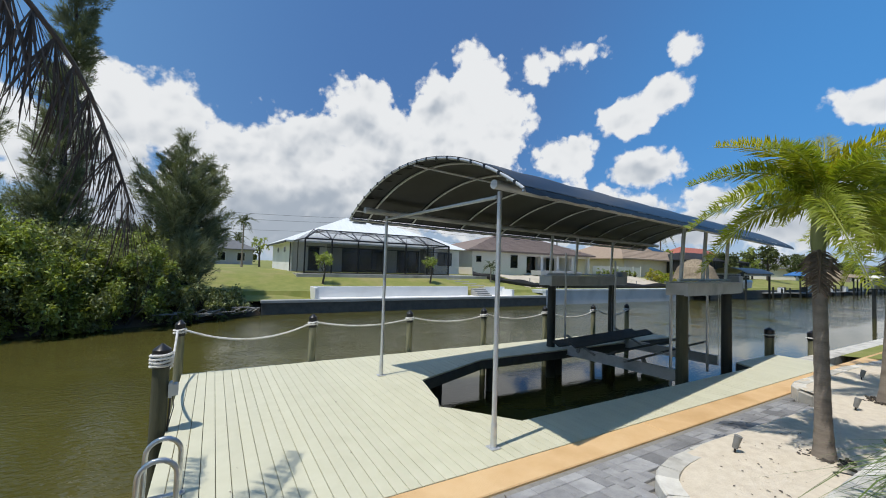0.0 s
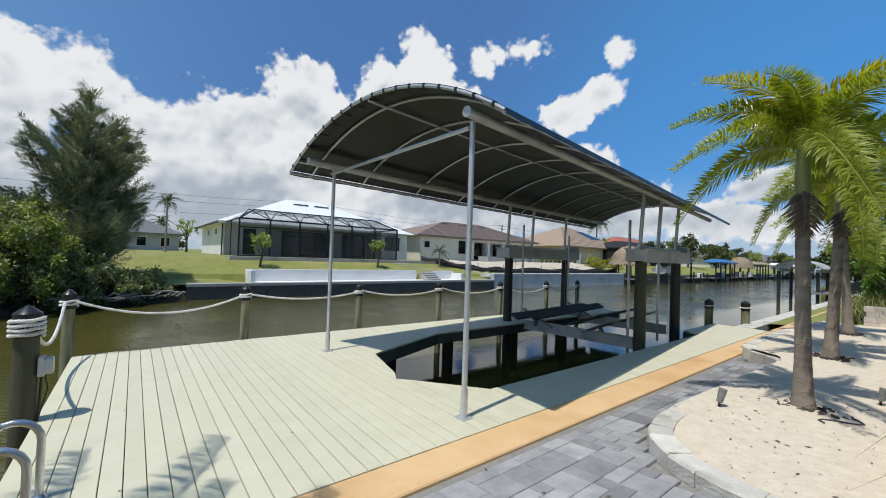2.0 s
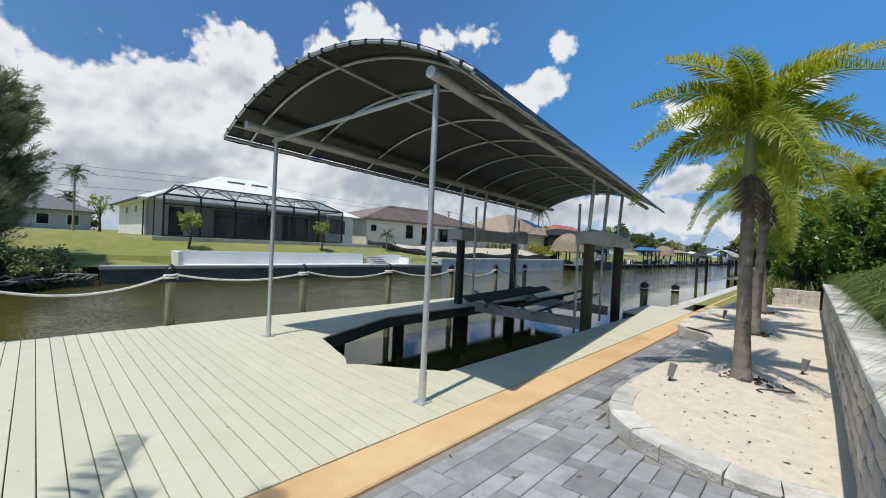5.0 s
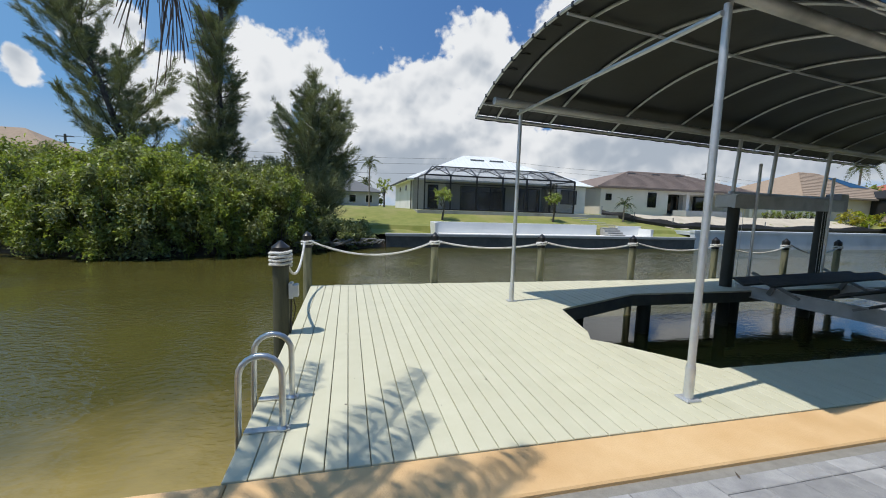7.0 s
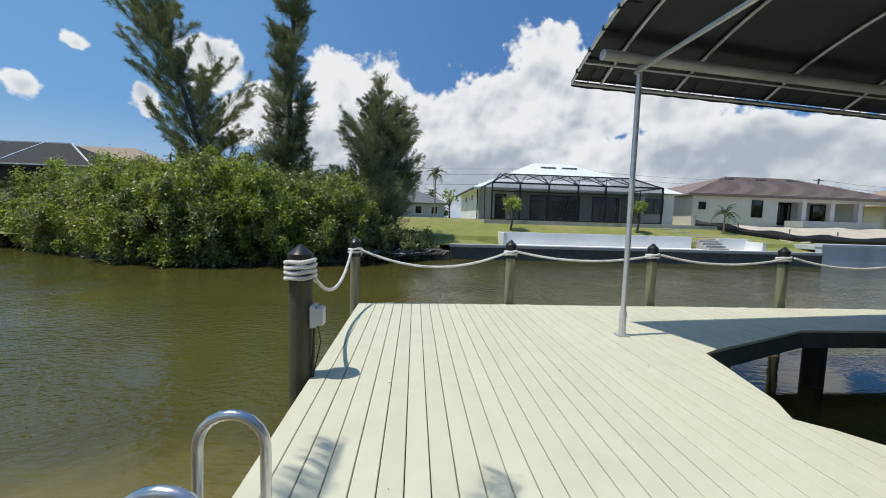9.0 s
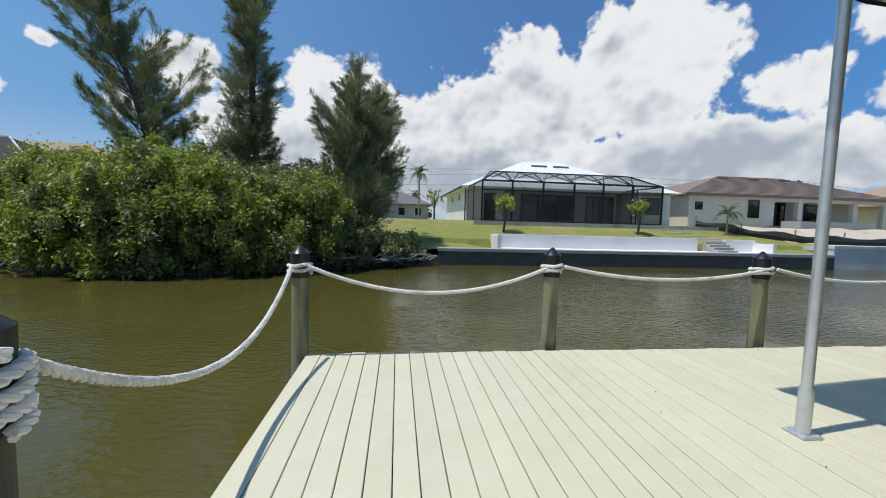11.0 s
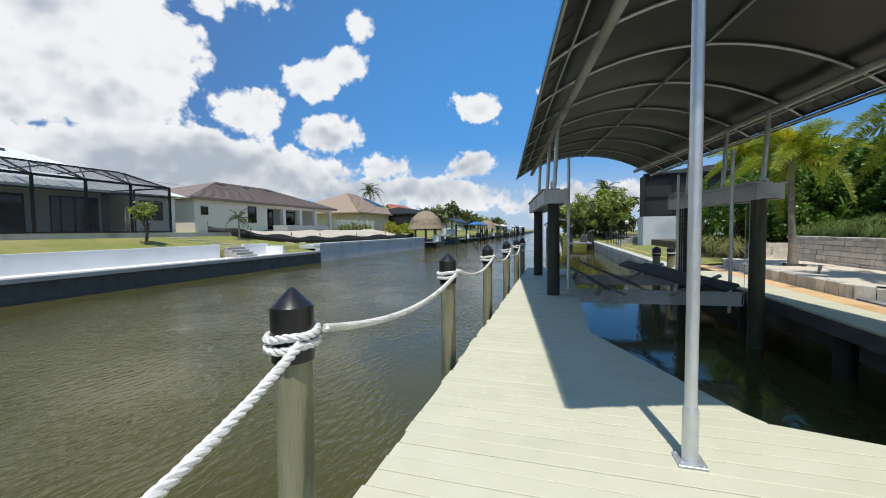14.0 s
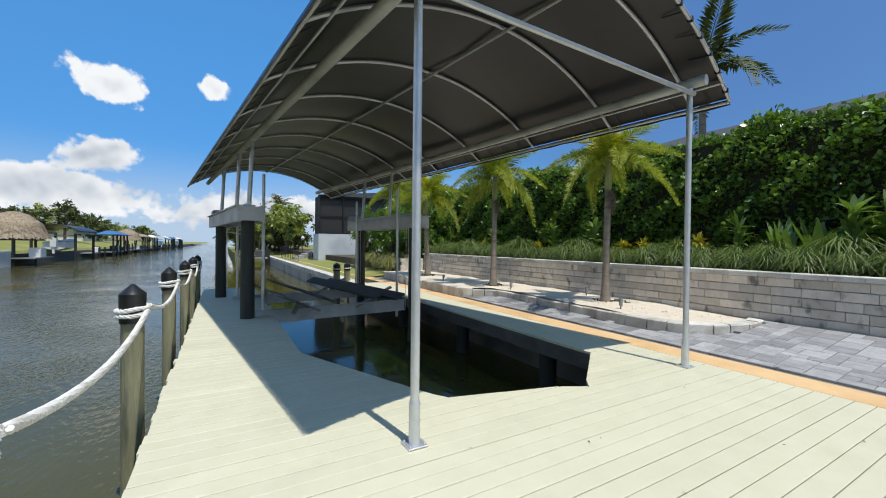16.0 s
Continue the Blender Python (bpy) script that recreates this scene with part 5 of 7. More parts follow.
DEAD = frond(M_DEADLEAF, 0.6, 0.3, 26, 0.20, rngf, 0.2, 0.03, 1.0)
make_palm((6.35, 0.98, 0.22), 2.45, 0.076, 14, FRONDS, 1, "foxtail palm with bushy lime green fronds in pale sand", 0.72, 0.75, (-0.05, 0.02), gold=4, dead=1)
make_palm((10.1, 1.2, 0.24), 2.6, 0.085, 14, FRONDS, 2, "foxtail palm with bushy green fronds in pale sand", 0.85, 0.7, (0.1, -0.1), dead=1)
make_palm((14.1, 1.35, 0.24), 2.4, 0.09, 14, FRONDS, 3, "foxtail palm with full green crown in pale sand", 0.9, 0.7, (0.0, 0.1), gold=2)
COCO_DARK = [frond(M_FARTREE, 2.6, 0.05 + 0.3 * i, 70, 0.55, rngf, 0.35, 0.075, 0.7) for i in range(3)]
make_palm((8.0, -6.2, 0.9), 6.1, 0.13, 11, COCO_DARK, 4, "tall palm with dark feathery fronds behind the hedge", 0.95, 0.6, (0.1, 0), group="", spear=True)
# coconut palm beside the steps, with dried fronds hanging over the water
cp = make_palm((-3.3, 1.1, 0.05), 6.1, 0.16, 0, FRONDS, 6, "coconut palm with hanging dried fronds by the water", 1.0, 0.0, (0.1, 0.1), group="", spear=False)
rngd = np.random.default_rng(15)


def dead_frond(parent, pts, leaflets, leaf_len, seed):
    rng = np.random.default_rng(seed)
    m = Mesh()
    P = [Vector(p) for p in pts]
    fine = []
    for i in range(len(P) - 1):
        p0, p1, p2, p3 = P[max(i - 1, 0)], P[i], P[i + 1], P[min(i + 2, len(P) - 1)]
        for k in range(6):
            t = k / 6
            fine.append(0.5 * ((2 * p1) + (p2 - p0) * t + (2 * p0 - 5 * p1 + 4 * p2 - p3) * t * t + (3 * p1 - p0 - 3 * p2 + p3) * t ** 3))
    fine.append(P[-1])
    m.tube(fine, [0.032 * (1 - i / len(fine)) + 0.006 for i in range(len(fine))], 6)
    for k in range(leaflets):
        f = 0.25 + 0.74 * k / leaflets
        i = min(len(fine) - 2, int(f * (len(fine) - 1)))
        p = fine[i]
        t = (fine[i + 1] - fine[i]).normalized()
        s = leaf_len * (1.15 - 0.6 * f) * rng.uniform(0.6, 1.15)
        d = Vector((rng.normal() * 0.16, rng.normal() * 0.16, -1.0)).normalized()
        out = Vector((rng.normal(), rng.normal(), 0)) * 0.05
        w = t * rng.uniform(0.005, 0.010)
        q = p + out + d * s * 0.5
        e = p + out * 1.5 + d * s
        m.add([p - w * 0.5, p + w * 0.5, q + w, q - w], [(0, 1, 2, 3)])
        m.add([q - w, q + w, e + Vector((0.004, 0, 0)), e], [(0, 1, 2, 3)])
    part("dead_frond", m, M_DEADLEAF, parent, "brown dried frond hanging down")


def green_frond(parent, tip, seed, lift=0.7, leaf_len=0.48, leaflets=96):
    """A long arching frond from the crown of the coconut palm to a tip, its leaflets swept to both sides and down."""
    rng = np.random.default_rng(seed)
    a, b = Vector((-3.2, 1.2, 6.1)), Vector(tip)
    pts = [a.lerp(b, i / 20) + Vector((0, 0, lift * 4 * (i / 20) * (1 - i / 20))) for i in range(21)]
    m = Mesh()
    m.tube(pts, [0.028 * (1 - i / 21) + 0.004 for i in range(21)], 6)
    for k in range(leaflets):
        f = 0.14 + 0.85 * k / (leaflets - 1)
        i = min(19, int(f * 20))
        p = pts[i].lerp(pts[i + 1], f * 20 - i)
        t = (pts[i + 1] - pts[i]).normalized()
        left = Vector((-t.y, t.x, 0)).normalized()
        s = leaf_len * (0.5 + 0.6 * math.sin(math.pi * min(0.93, f))) * rng.uniform(0.85, 1.1)
        for sg in (-1, 1):
            d = (left * (rng.uniform(0.35, 0.75) if sg > 0 else rng.uniform(-0.12, 0.12)) + t * rng.uniform(0.2, 0.4)).normalized()
            q = p + d * s * 0.5 - Vector((0, 0, s * 0.10))
            e = p + d * s * 0.82 - Vector((0, 0, s * rng.uniform(0.45, 0.65)))
            w = t * 0.017
            m.add([p - w * 0.4, p + w * 0.4, q + w, q - w], [(0, 1, 2, 3)])
            m.add([q - w, q + w, e], [(0, 1, 2)])
    part("frond", m, M_PALMLEAF, parent)


for i, (tx, ty, tz) in enumerate(((-0.77, 4.0, 5.3), (-1.68, 4.42, 5.0), (-0.9, 3.15, 5.4), (-0.8, 2.55, 5.4), (-0.36, 2.55, 5.6), (-5.6, 3.4, 5.2), (-6.6, 1.6, 5.3), (-6.3, -0.4, 5.3), (-4.6, -2.0, 5.2), (-2.6, -2.3, 5.3), (-3.9, 2.2, 8.6), (-2.4, 0.2, 8.7), (-4.4, 0.4, 8.5))):
    green_frond(cp, (tx, ty, tz), 140 + i, 0.7 if tz < 7 else 0.3)
dead_frond(cp, [(-3.15, 1.2, 5.75), (-2.2, 1.95, 5.25), (-1.4, 2.45, 4.40), (-0.76, 2.75, 3.62), (-0.42, 2.95, 2.66)], 430, 0.95, 1)
dead_frond(cp, [(-3.15, 1.3, 5.75), (-2.3, 2.2, 4.9), (-1.75, 2.8, 4.1), (-1.3, 3.2, 3.3)], 260, 0.9, 2)


# garden above the wall
def make_hedge():
    rng = np.random.default_rng(31)
    h = thing("clusia_hedge", (10, -2.8, 0.92), "tall clipped clusia hedge with thick glossy leaves", "hedge")
    # solid dark box behind the leaves, stands in for the hedge's inner shade
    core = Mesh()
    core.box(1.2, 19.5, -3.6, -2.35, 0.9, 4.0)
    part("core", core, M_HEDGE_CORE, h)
    n = 46000
    x = rng.uniform(0.6, 20.0, n)
    top = 4.15 + 0.12 * np.sin(x * 1.7) + 0.10 * np.sin(x * 4.1 + 1)
    u = rng.uniform(0, 1, n)
    face = u < 0.74
    hz = rng.uniform(0, 1, n)
    bump = 0.13 * np.sin(x * 3.1 + 2.0 * np.cos(hz * 11)) + 0.11 * np.sin(hz * 19 + x * 5.3) + 0.07 * np.sin(x * 13 + hz * 31)
    z = np.where(face, 1.0 + (top - 1.0) * hz ** 0.9, top + rng.normal(size=n) * 0.07)
    y = np.where(face, -2.25 + bump + rng.normal(size=n) * 0.10, rng.uniform(-3.6, -2.2, n))
    y = y - np.where(face, 0.18 * np.clip((z - top + 0.5) / 0.5, 0, 1), 0)
    nr = np.stack([np.zeros(n), np.where(face, 0.9, 0.1), np.where(face, 0.35, 0.9)], 1)
    part("foliage", leaf_mesh("foliage", M_HEDGE, np.stack([x, y, z], 1), 0.125, rng, 0.66, 0.1, up_bias=0.1, normals=nr), M_HEDGE, h, kind="stuff")


make_hedge()
for i, (hx, hy, hr) in enumerate(((19.3, 0.75, (1.0, 0.6, 1.35)), (19.9, 0.1, (1.1, 0.8, 1.7)), (20.6, 0.35, (1.2, 0.8, 1.5)), (22.0, 1.1, (1.1, 0.7, 1.3)), (20.2, -0.9, (1.2, 0.9, 1.8)), (17.9, -0.75, (0.9, 0.8, 1.75)), (19.0, -1.3, (1.1, 1.0, 2.0)), (18.6, -2.1, (1.2, 0.8, 2.0)), (18.1, -0.35, (0.6, 0.45, 0.9)))):
    make_bush("garden_bush", "tall glossy green bush at the end of the wall", (hx, hy, 0.75), hr, 5000, 0.15, M_HEDGE, 90 + i, 40, "bush", "bushes at the end of the wall")


def tuft(material, blades, length, rng, spread=0.9, width=0.010):
    m = Mesh()
    for i in range(blades):
        a = rng.uniform(0, 2 * math.pi)
        L = length * rng.uniform(0.6, 1.15)
        lean = rng.uniform(0.15, spread)
        d = Vector((math.cos(a), math.sin(a), 0))
        s = Vector((-math.sin(a), math.cos(a), 0)) * width
        b0 = d * rng.uniform(0, 0.05)
        p1 = b0 + d * L * lean * 0.35 + Vector((0, 0, L * 0.6))
        p2 = b0 + d * L * lean * 0.95 + Vector((0, 0, L * (0.80 - 0.72 * lean)))
        pm = p1 * 0.62 + p2 * 0.38 + Vector((rng.normal() * 0.03, rng.normal() * 0.03, L * 0.07))
        p2 = p2 + Vector((rng.normal() * 0.07, rng.normal() * 0.07, rng.normal() * 0.05))
        m.add([b0 - s, b0 + s, p1 + s, p1 - s], [(0, 1, 2, 3)])
        m.add([p1 - s, p1 + s, pm + s * 0.8, pm - s * 0.8], [(0, 1, 2, 3)])
        m.add([pm - s * 0.8, pm + s * 0.8, p2], [(0, 1, 2)])
    return m.data("foliage", material)


rngt = np.random.default_rng(51)
TUFTS = [tuft(M_LIRIOPE, 360, 0.80, rngt, 1.0, 0.0065) for _ in range(4)]
FOUNT = [tuft(M_FOUNTAIN, 260, 1.25, rngt, 1.0, 0.009) for _ in range(2)]


def plant_from(name, mesh, at, label, category, group, s=1.0, rz=0.0, partname="foliage"):
    p = thing(name, at, label, category, group)
    ob = new(partname, mesh)
    ob.parent = p
    ob.matrix_basis = Matrix.Rotation(rz, 4, "Z") @ Matrix.Diagonal((s, s, s, 1))
    return p


k = 0
x = 1.9
while x < 17.2:
    plant_from("liriope", TUFTS[k % 4], (x, -0.42 + rngt.uniform(-0.08, 0.06), 0.90), "arching dark green lily turf above the wall", "grass clump", "lily turf along the wall", rngt.uniform(0.72, 1.0), rngt.uniform(0, 6))
    plant_from("liriope", TUFTS[(k + 1) % 4], (x + 0.2, -1.05 + rngt.uniform(-0.1, 0.1), 0.90), "arching dark green lily turf above the wall", "grass clump", "lily turf along the wall", rngt.uniform(0.75, 1.4), rngt.uniform(0, 6))
    x += rngt.uniform(0.50, 0.66)
    k += 1


def rosette(material, leaves, length, width, rng, pitch_lo=15, pitch_hi=75, stem=0.0):
    """Broad arching leaves round a short stem."""
    m = Mesh()
    if stem:
        m.tube([(0, 0, 0), (0.01, 0, stem)], [0.02, 0.015], 6)
    for i in range(leaves):
        a = i * 2.4 + rng.uniform(-0.2, 0.2)
        e = radians(rng.uniform(pitch_lo, pitch_hi))
        L = length * rng.uniform(0.7, 1.1)
        d = Vector((math.cos(a), math.sin(a), 0))
        s = Vector((-math.sin(a), math.cos(a), 0))
        z0 = stem * rng.uniform(0.45, 1.0)
        rows_ = []
        for j in range(6):
            f = j / 5
            c = d * (L * f * math.cos(e)) + Vector((0, 0, z0 + L * (f * math.sin(e) - 0.35 * f * f * math.cos(e))))
            w = width * math.sin(math.pi * (0.08 + 0.9 * f)) * 0.5 + 0.003
            rows_.append([c - s * w + Vector((0, 0, w * 0.3)), c, c + s * w + Vector((0, 0, w * 0.3))])
        m.sheet(rows_)
    return m.data("foliage", material, True)


CROT = [rosette(M_CROTON, 120, 0.27, 0.042, rngt, -5, 75, 0.55) for _ in range(2)]
TI = [rosette(M_TI, 40, 0.34, 0.06, rngt, 15, 80, 0.75) for _ in range(2)]
BIRD = rosette(M_TI, 16, 1.15, 0.17, rngt, 45, 82, 0.1)
BROM = rosette(M_LIRIOPE, 26, 0.65, 0.07, rngt, 25, 75, 0.05)
for i, (x, y, kind) in enumerate(((15.9, -1.5, "c"), (14.5, -1.6, "c"), (13.7, -1.5, "t"), (12.9, -1.6, "b"), (12.1, -1.55, "c"), (11.2, -1.6, "c"), (10.4, -1.5, "t"), (9.7, -1.7, "b"), (8.7, -1.5, "t"), (7.7, -1.5, "c"), (7.15, -1.55, "c"), (6.2, -1.5, "c"), (5.8, -1.6, "c"), (4.9, -1.45, "t"), (4.1, -1.6, "s"), (3.7, -1.8, "s"), (3.1, -1.35, "t"), (2.7, -1.5, "t"), (2.3, -1.3, "t"), (17.0, -1.4, "t"))):
    z = 0.9
    if kind == "c":
        plant_from("croton", CROT[i % 2], (x, y, z), "bright yellow croton shrub before the hedge", "shrub", "crotons before the hedge", rngt.uniform(1.0, 1.3), i, "foliage")
    elif kind == "t":
        plant_from("ti_plant", TI[i % 2], (x, y, z), "light green leafy plant before the hedge", "shrub", "leafy plants before the hedge", rngt.uniform(1.3, 1.6), i, "foliage")
    elif kind == "s":
        plant_from("bird_of_paradise", BIRD, (x, y, z), "paddle-leaved bird of paradise plant before the hedge", "shrub", "", rngt.uniform(1.0, 1.2), i, "foliage")
    else:
        plant_from("bromeliad", BROM, (x, y, z), "dark arching bromeliad before the hedge", "plant", "bromeliads before the hedge", 1.1, i, "foliage")
for i, (x, y, s) in enumerate(((17.6, 1.55, 0.75), (18.6, 1.2, 1.0), (19.6, 1.5, 1.05), (20.8, 1.0, 1.1), (19.3, 0.5, 1.1), (22.0, 1.3, 1.0))):
    plant_from("fountain_grass", FOUNT[i % 2], (x, y, 0.10), "straw-tinged clump of fountain grass", "grass clump", "fountain grasses", s, i)

# ---- houses and docks across the canal ----
def hip_roof(x0, x1, y0, y1, z, rx0, rx1, ry, rz, thick=0.16):
    m = Mesh()
    b = [(x0, y0), (x1, y0), (x1, y1), (x0, y1)]
    v = [(x, y, z) for x, y in b] + [(rx0, ry, rz), (rx1, ry, rz)] + [(x, y, z - thick) for x, y in b]
    m.add(v, [(0, 1, 5, 4), (1, 2, 5), (2, 3, 4, 5), (3, 0, 4), (6, 7, 1, 0), (7, 8, 2, 1), (8, 9, 3, 2), (9, 6, 0, 3), (9, 8, 7, 6)])
    return m


def seams(parent, x0, x1, y0, z, rx0, rx1, ry, rz, step, material, r, name="roof_seam"):
    """Standing seams on the front slope of a hip roof."""
    x = x0 + step / 2
    while x < x1:
        if x < rx0:
            f = (x - x0) / (rx0 - x0)
        elif x > rx1:
            f = (x1 - x) / (x1 - rx1)
        else:
            f = 1.0
        m = Mesh()
        a = Vector((x, y0, z + 0.01))
        b = Vector((x, y0 + (ry - y0) * f, z + (rz - z) * f + 0.01))
        if (b - a).length > 0.3:
            m.tube([a, b], r, 4)
            part(name, m, material, parent)
        x += step


def tile_courses(parent, x0, x1, y0, z, rx0, rx1, ry, rz, n, material):
    """Courses of roof tile on the front slope."""
    for i in range(n):
        f0, f1 = i / n, (i + 1) / n
        def at(f, lift):
            return [(x0 + (rx0 - x0) * f, y0 + (ry - y0) * f, z + (rz - z) * f + lift), (x1 + (rx1 - x1) * f, y0 + (ry - y0) * f, z + (rz - z) * f + lift)]
        m = Mesh()
        lo, hi = at(f0, 0.075), at(f1, 0.02)
        lo0 = at(f0, 0.005)
        m.add(lo0 + lo + hi, [(0, 1, 3, 2), (2, 3, 5, 4)])
        part("tile_course", m, material, parent)


def window(parent, x0, x1, y, z0, z1, frame_mat, panes=1, t=0.06):
    fr = Mesh()
    fr.box(x0, x1, y - t, y + 0.01, z0, z0 + 0.07).box(x0, x1, y - t, y + 0.01, z1 - 0.07, z1)
    for i in range(panes + 1):
        xx = x0 + (x1 - x0 - 0.07) * i / panes
        fr.box(xx, xx + 0.07, y - t + 0.004, y + 0.008, z0 + 0.07, z1 - 0.07)
    w = part("window", fr, frame_mat, parent, "dark framed glazed opening")
    for i in range(panes):
        g = Mesh()
        xa = x0 + (x1 - x0 - 0.07) * i / panes + 0.07
        g.box(xa, x0 + (x1 - x0 - 0.07) * (i + 1) / panes, y - 0.02, y - 0.01, z0 + 0.07, z1 - 0.07)
        part("pane", g, M_GLASS, w)
    return w


def white_house():
    z0 = 1.40
    h = thing("house", (6, 36.7, z0), "white rendered house with pale metal hip roof and dark lanai cage", "house", "houses across the canal")
    m = Mesh()
    m.box(6.1, 23.8, 37.6, 49.5, z0 - 0.6, 4.1).box(6.1, 9.3, 36.7, 37.6, z0 - 0.6, 4.1).box(20.2, 23.8, 36.0, 37.6, z0 - 0.6, 4.1)
    part("wall", m, M_WHITE, h)
    # grey sheet over the white wall: the lanai's shade put into colour
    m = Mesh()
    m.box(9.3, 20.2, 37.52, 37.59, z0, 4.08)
    part("lanai_shade_wall", m, M_GREYWALL, h, "wall inside the lanai, coloured grey for its shade")
    m = Mesh()
    m.box(5.6, 24.3, 30.6, 37.6, z0 - 0.5, z0 - 0.02)
    part("slab", m, M_CONC, h, "pale concrete pool deck slab")
    part("roof", hip_roof(5.5, 24.4, 36.0, 50.2, 4.2, 12.9, 16.6, 43, 7.4), M_METALROOF, h, "pale standing seam metal roof")
    seams(h, 5.5, 24.4, 36.0, 4.2, 12.9, 16.6, 43, 7.4, 0.45, M_METALROOF, 0.05)
    m = Mesh()
    v = [(19.8, 35.4, 4.13), (24.4, 35.4, 4.13), (24.4, 39.8, 4.13), (19.8, 39.8, 4.13), (22.0, 38.6, 5.45), (22.0, 42.5, 5.5)]
    m.add(v, [(0, 1, 4), (1, 2, 5, 4), (3, 0, 4, 5)])
    part("wing_roof", m, M_METALROOF, h)
    for xx in (13.2, 15.4):
        m = Mesh()
        m.box(xx, xx + 1.5, 41.4, 41.7, 6.72, 6.86)
        part("roof_vent", m, M_DARKROOF, h)
    window(h, 7.6, 8.6, 36.7, z0 + 0.1, z0 + 2.3, M_FRAME, 1)
    window(h, 11.0, 15.7, 37.52, z0 + 0.02, z0 + 2.35, M_FRAME, 3)
    window(h, 16.9, 19.5, 37.52, z0 + 0.02, z0 + 2.35, M_FRAME, 2)
    window(h, 21.0, 22.8, 36.0, z0 + 0.9, z0 + 2.3, M_FRAME, 2)
    m = Mesh()
    m.box(20.2, 20.6, 35.3, 35.7, z0, 4.1)
    part("column", m, M_WHITE, h)
    # high window on the lit side wall
    for yy in (40.0, 44.5):
        m = Mesh()
        m.box(6.06, 6.09, yy, yy + 0.8, 3.2, 3.7)
        part("side_window", m, M_GLASS, h)
    m = Mesh()
    m.box(5.45, 5.56, 36.0, 50, 3.98, 4.14).tube([(6.0, 36.6, 4.0), (6.0, 36.6, z0)], 0.05, 6)
    part("gutter", m, M_FRAME, h, "dark gutter and downpipe")
    # lanai cage: bronze posts and beams with insect screen
    c = thing("lanai_cage", (6.1, 31, z0), "bronze framed insect screen enclosure over a pool deck", "screen enclosure")
    X = [6.2, 8.3, 10.5, 12.75, 14.9, 17.1, 19.4]
    ze, zt, ym, yf, yb = 4.15, 5.05, 33.2, 31.0, 37.0

    def bar(a, b, s=0.07):
        m = Mesh()
        m.tube([a, b], s, 4)
        part("frame_bar", m, M_FRAME, c)
    for i, xx in enumerate(X):
        bar((xx, yf, z0), (xx, yf, ze), 0.075)
        if 0 < i < len(X) - 1:
            bar((xx, yf, ze), (xx, ym, zt), 0.05)
            bar((xx, ym, zt), (xx, yb, zt), 0.05)
        if i < len(X) - 1:
            bar((xx, yf, ze), ((xx + X[i + 1]) / 2, ym, zt), 0.04)
            bar((X[i + 1], yf, ze), ((xx + X[i + 1]) / 2, ym, zt), 0.04)
    for a, b, s in (((X[0], yf, ze), (X[-1], yf, ze), 0.08), ((X[0], yf, ze - 0.62), (X[-1], yf, ze - 0.62), 0.05), ((X[0] + 1.4, ym, zt), (X[-1] - 1.4, ym, zt), 0.06),
                    ((X[0], yf, ze), (X[0] + 1.4, ym, zt), 0.06), ((X[-1], yf, ze), (X[-1] - 1.4, ym, zt), 0.06), ((X[0], yf, ze), (X[0], yb, ze), 0.06), ((X[-1], yf, ze), (X[-1], yb, ze), 0.06),
                    ((X[0], yf, z0 + 0.05), (X[-1], yf, z0 + 0.05), 0.05), ((X[0], 34, z0), (X[0], 34, ze), 0.05), ((X[-1], 34, z0), (X[-1], 34, ze), 0.05)):
        bar(a, b, s)
    m = Mesh()
    m.add([(X[0], yf, z0), (X[-1], yf, z0), (X[-1], yf, ze), (X[0], yf, ze), (X[0] + 1.4, ym, zt), (X[-1] - 1.4, ym, zt), (X[0], yb, z0), (X[0], yb, ze), (X[-1], yb, z0), (X[-1], yb, ze), (X[0] + 1.4, yb, zt), (X[-1] - 1.4, yb, zt)],
          [(0, 1, 2, 3), (3, 2, 5, 4), (0, 3, 7, 6), (1, 8, 9, 2), (4, 5, 11, 10), (3, 4, 10, 7), (2, 9, 11, 5)])
    part("screen", m, M_SCREEN, c, "grey insect screen")


white_house()


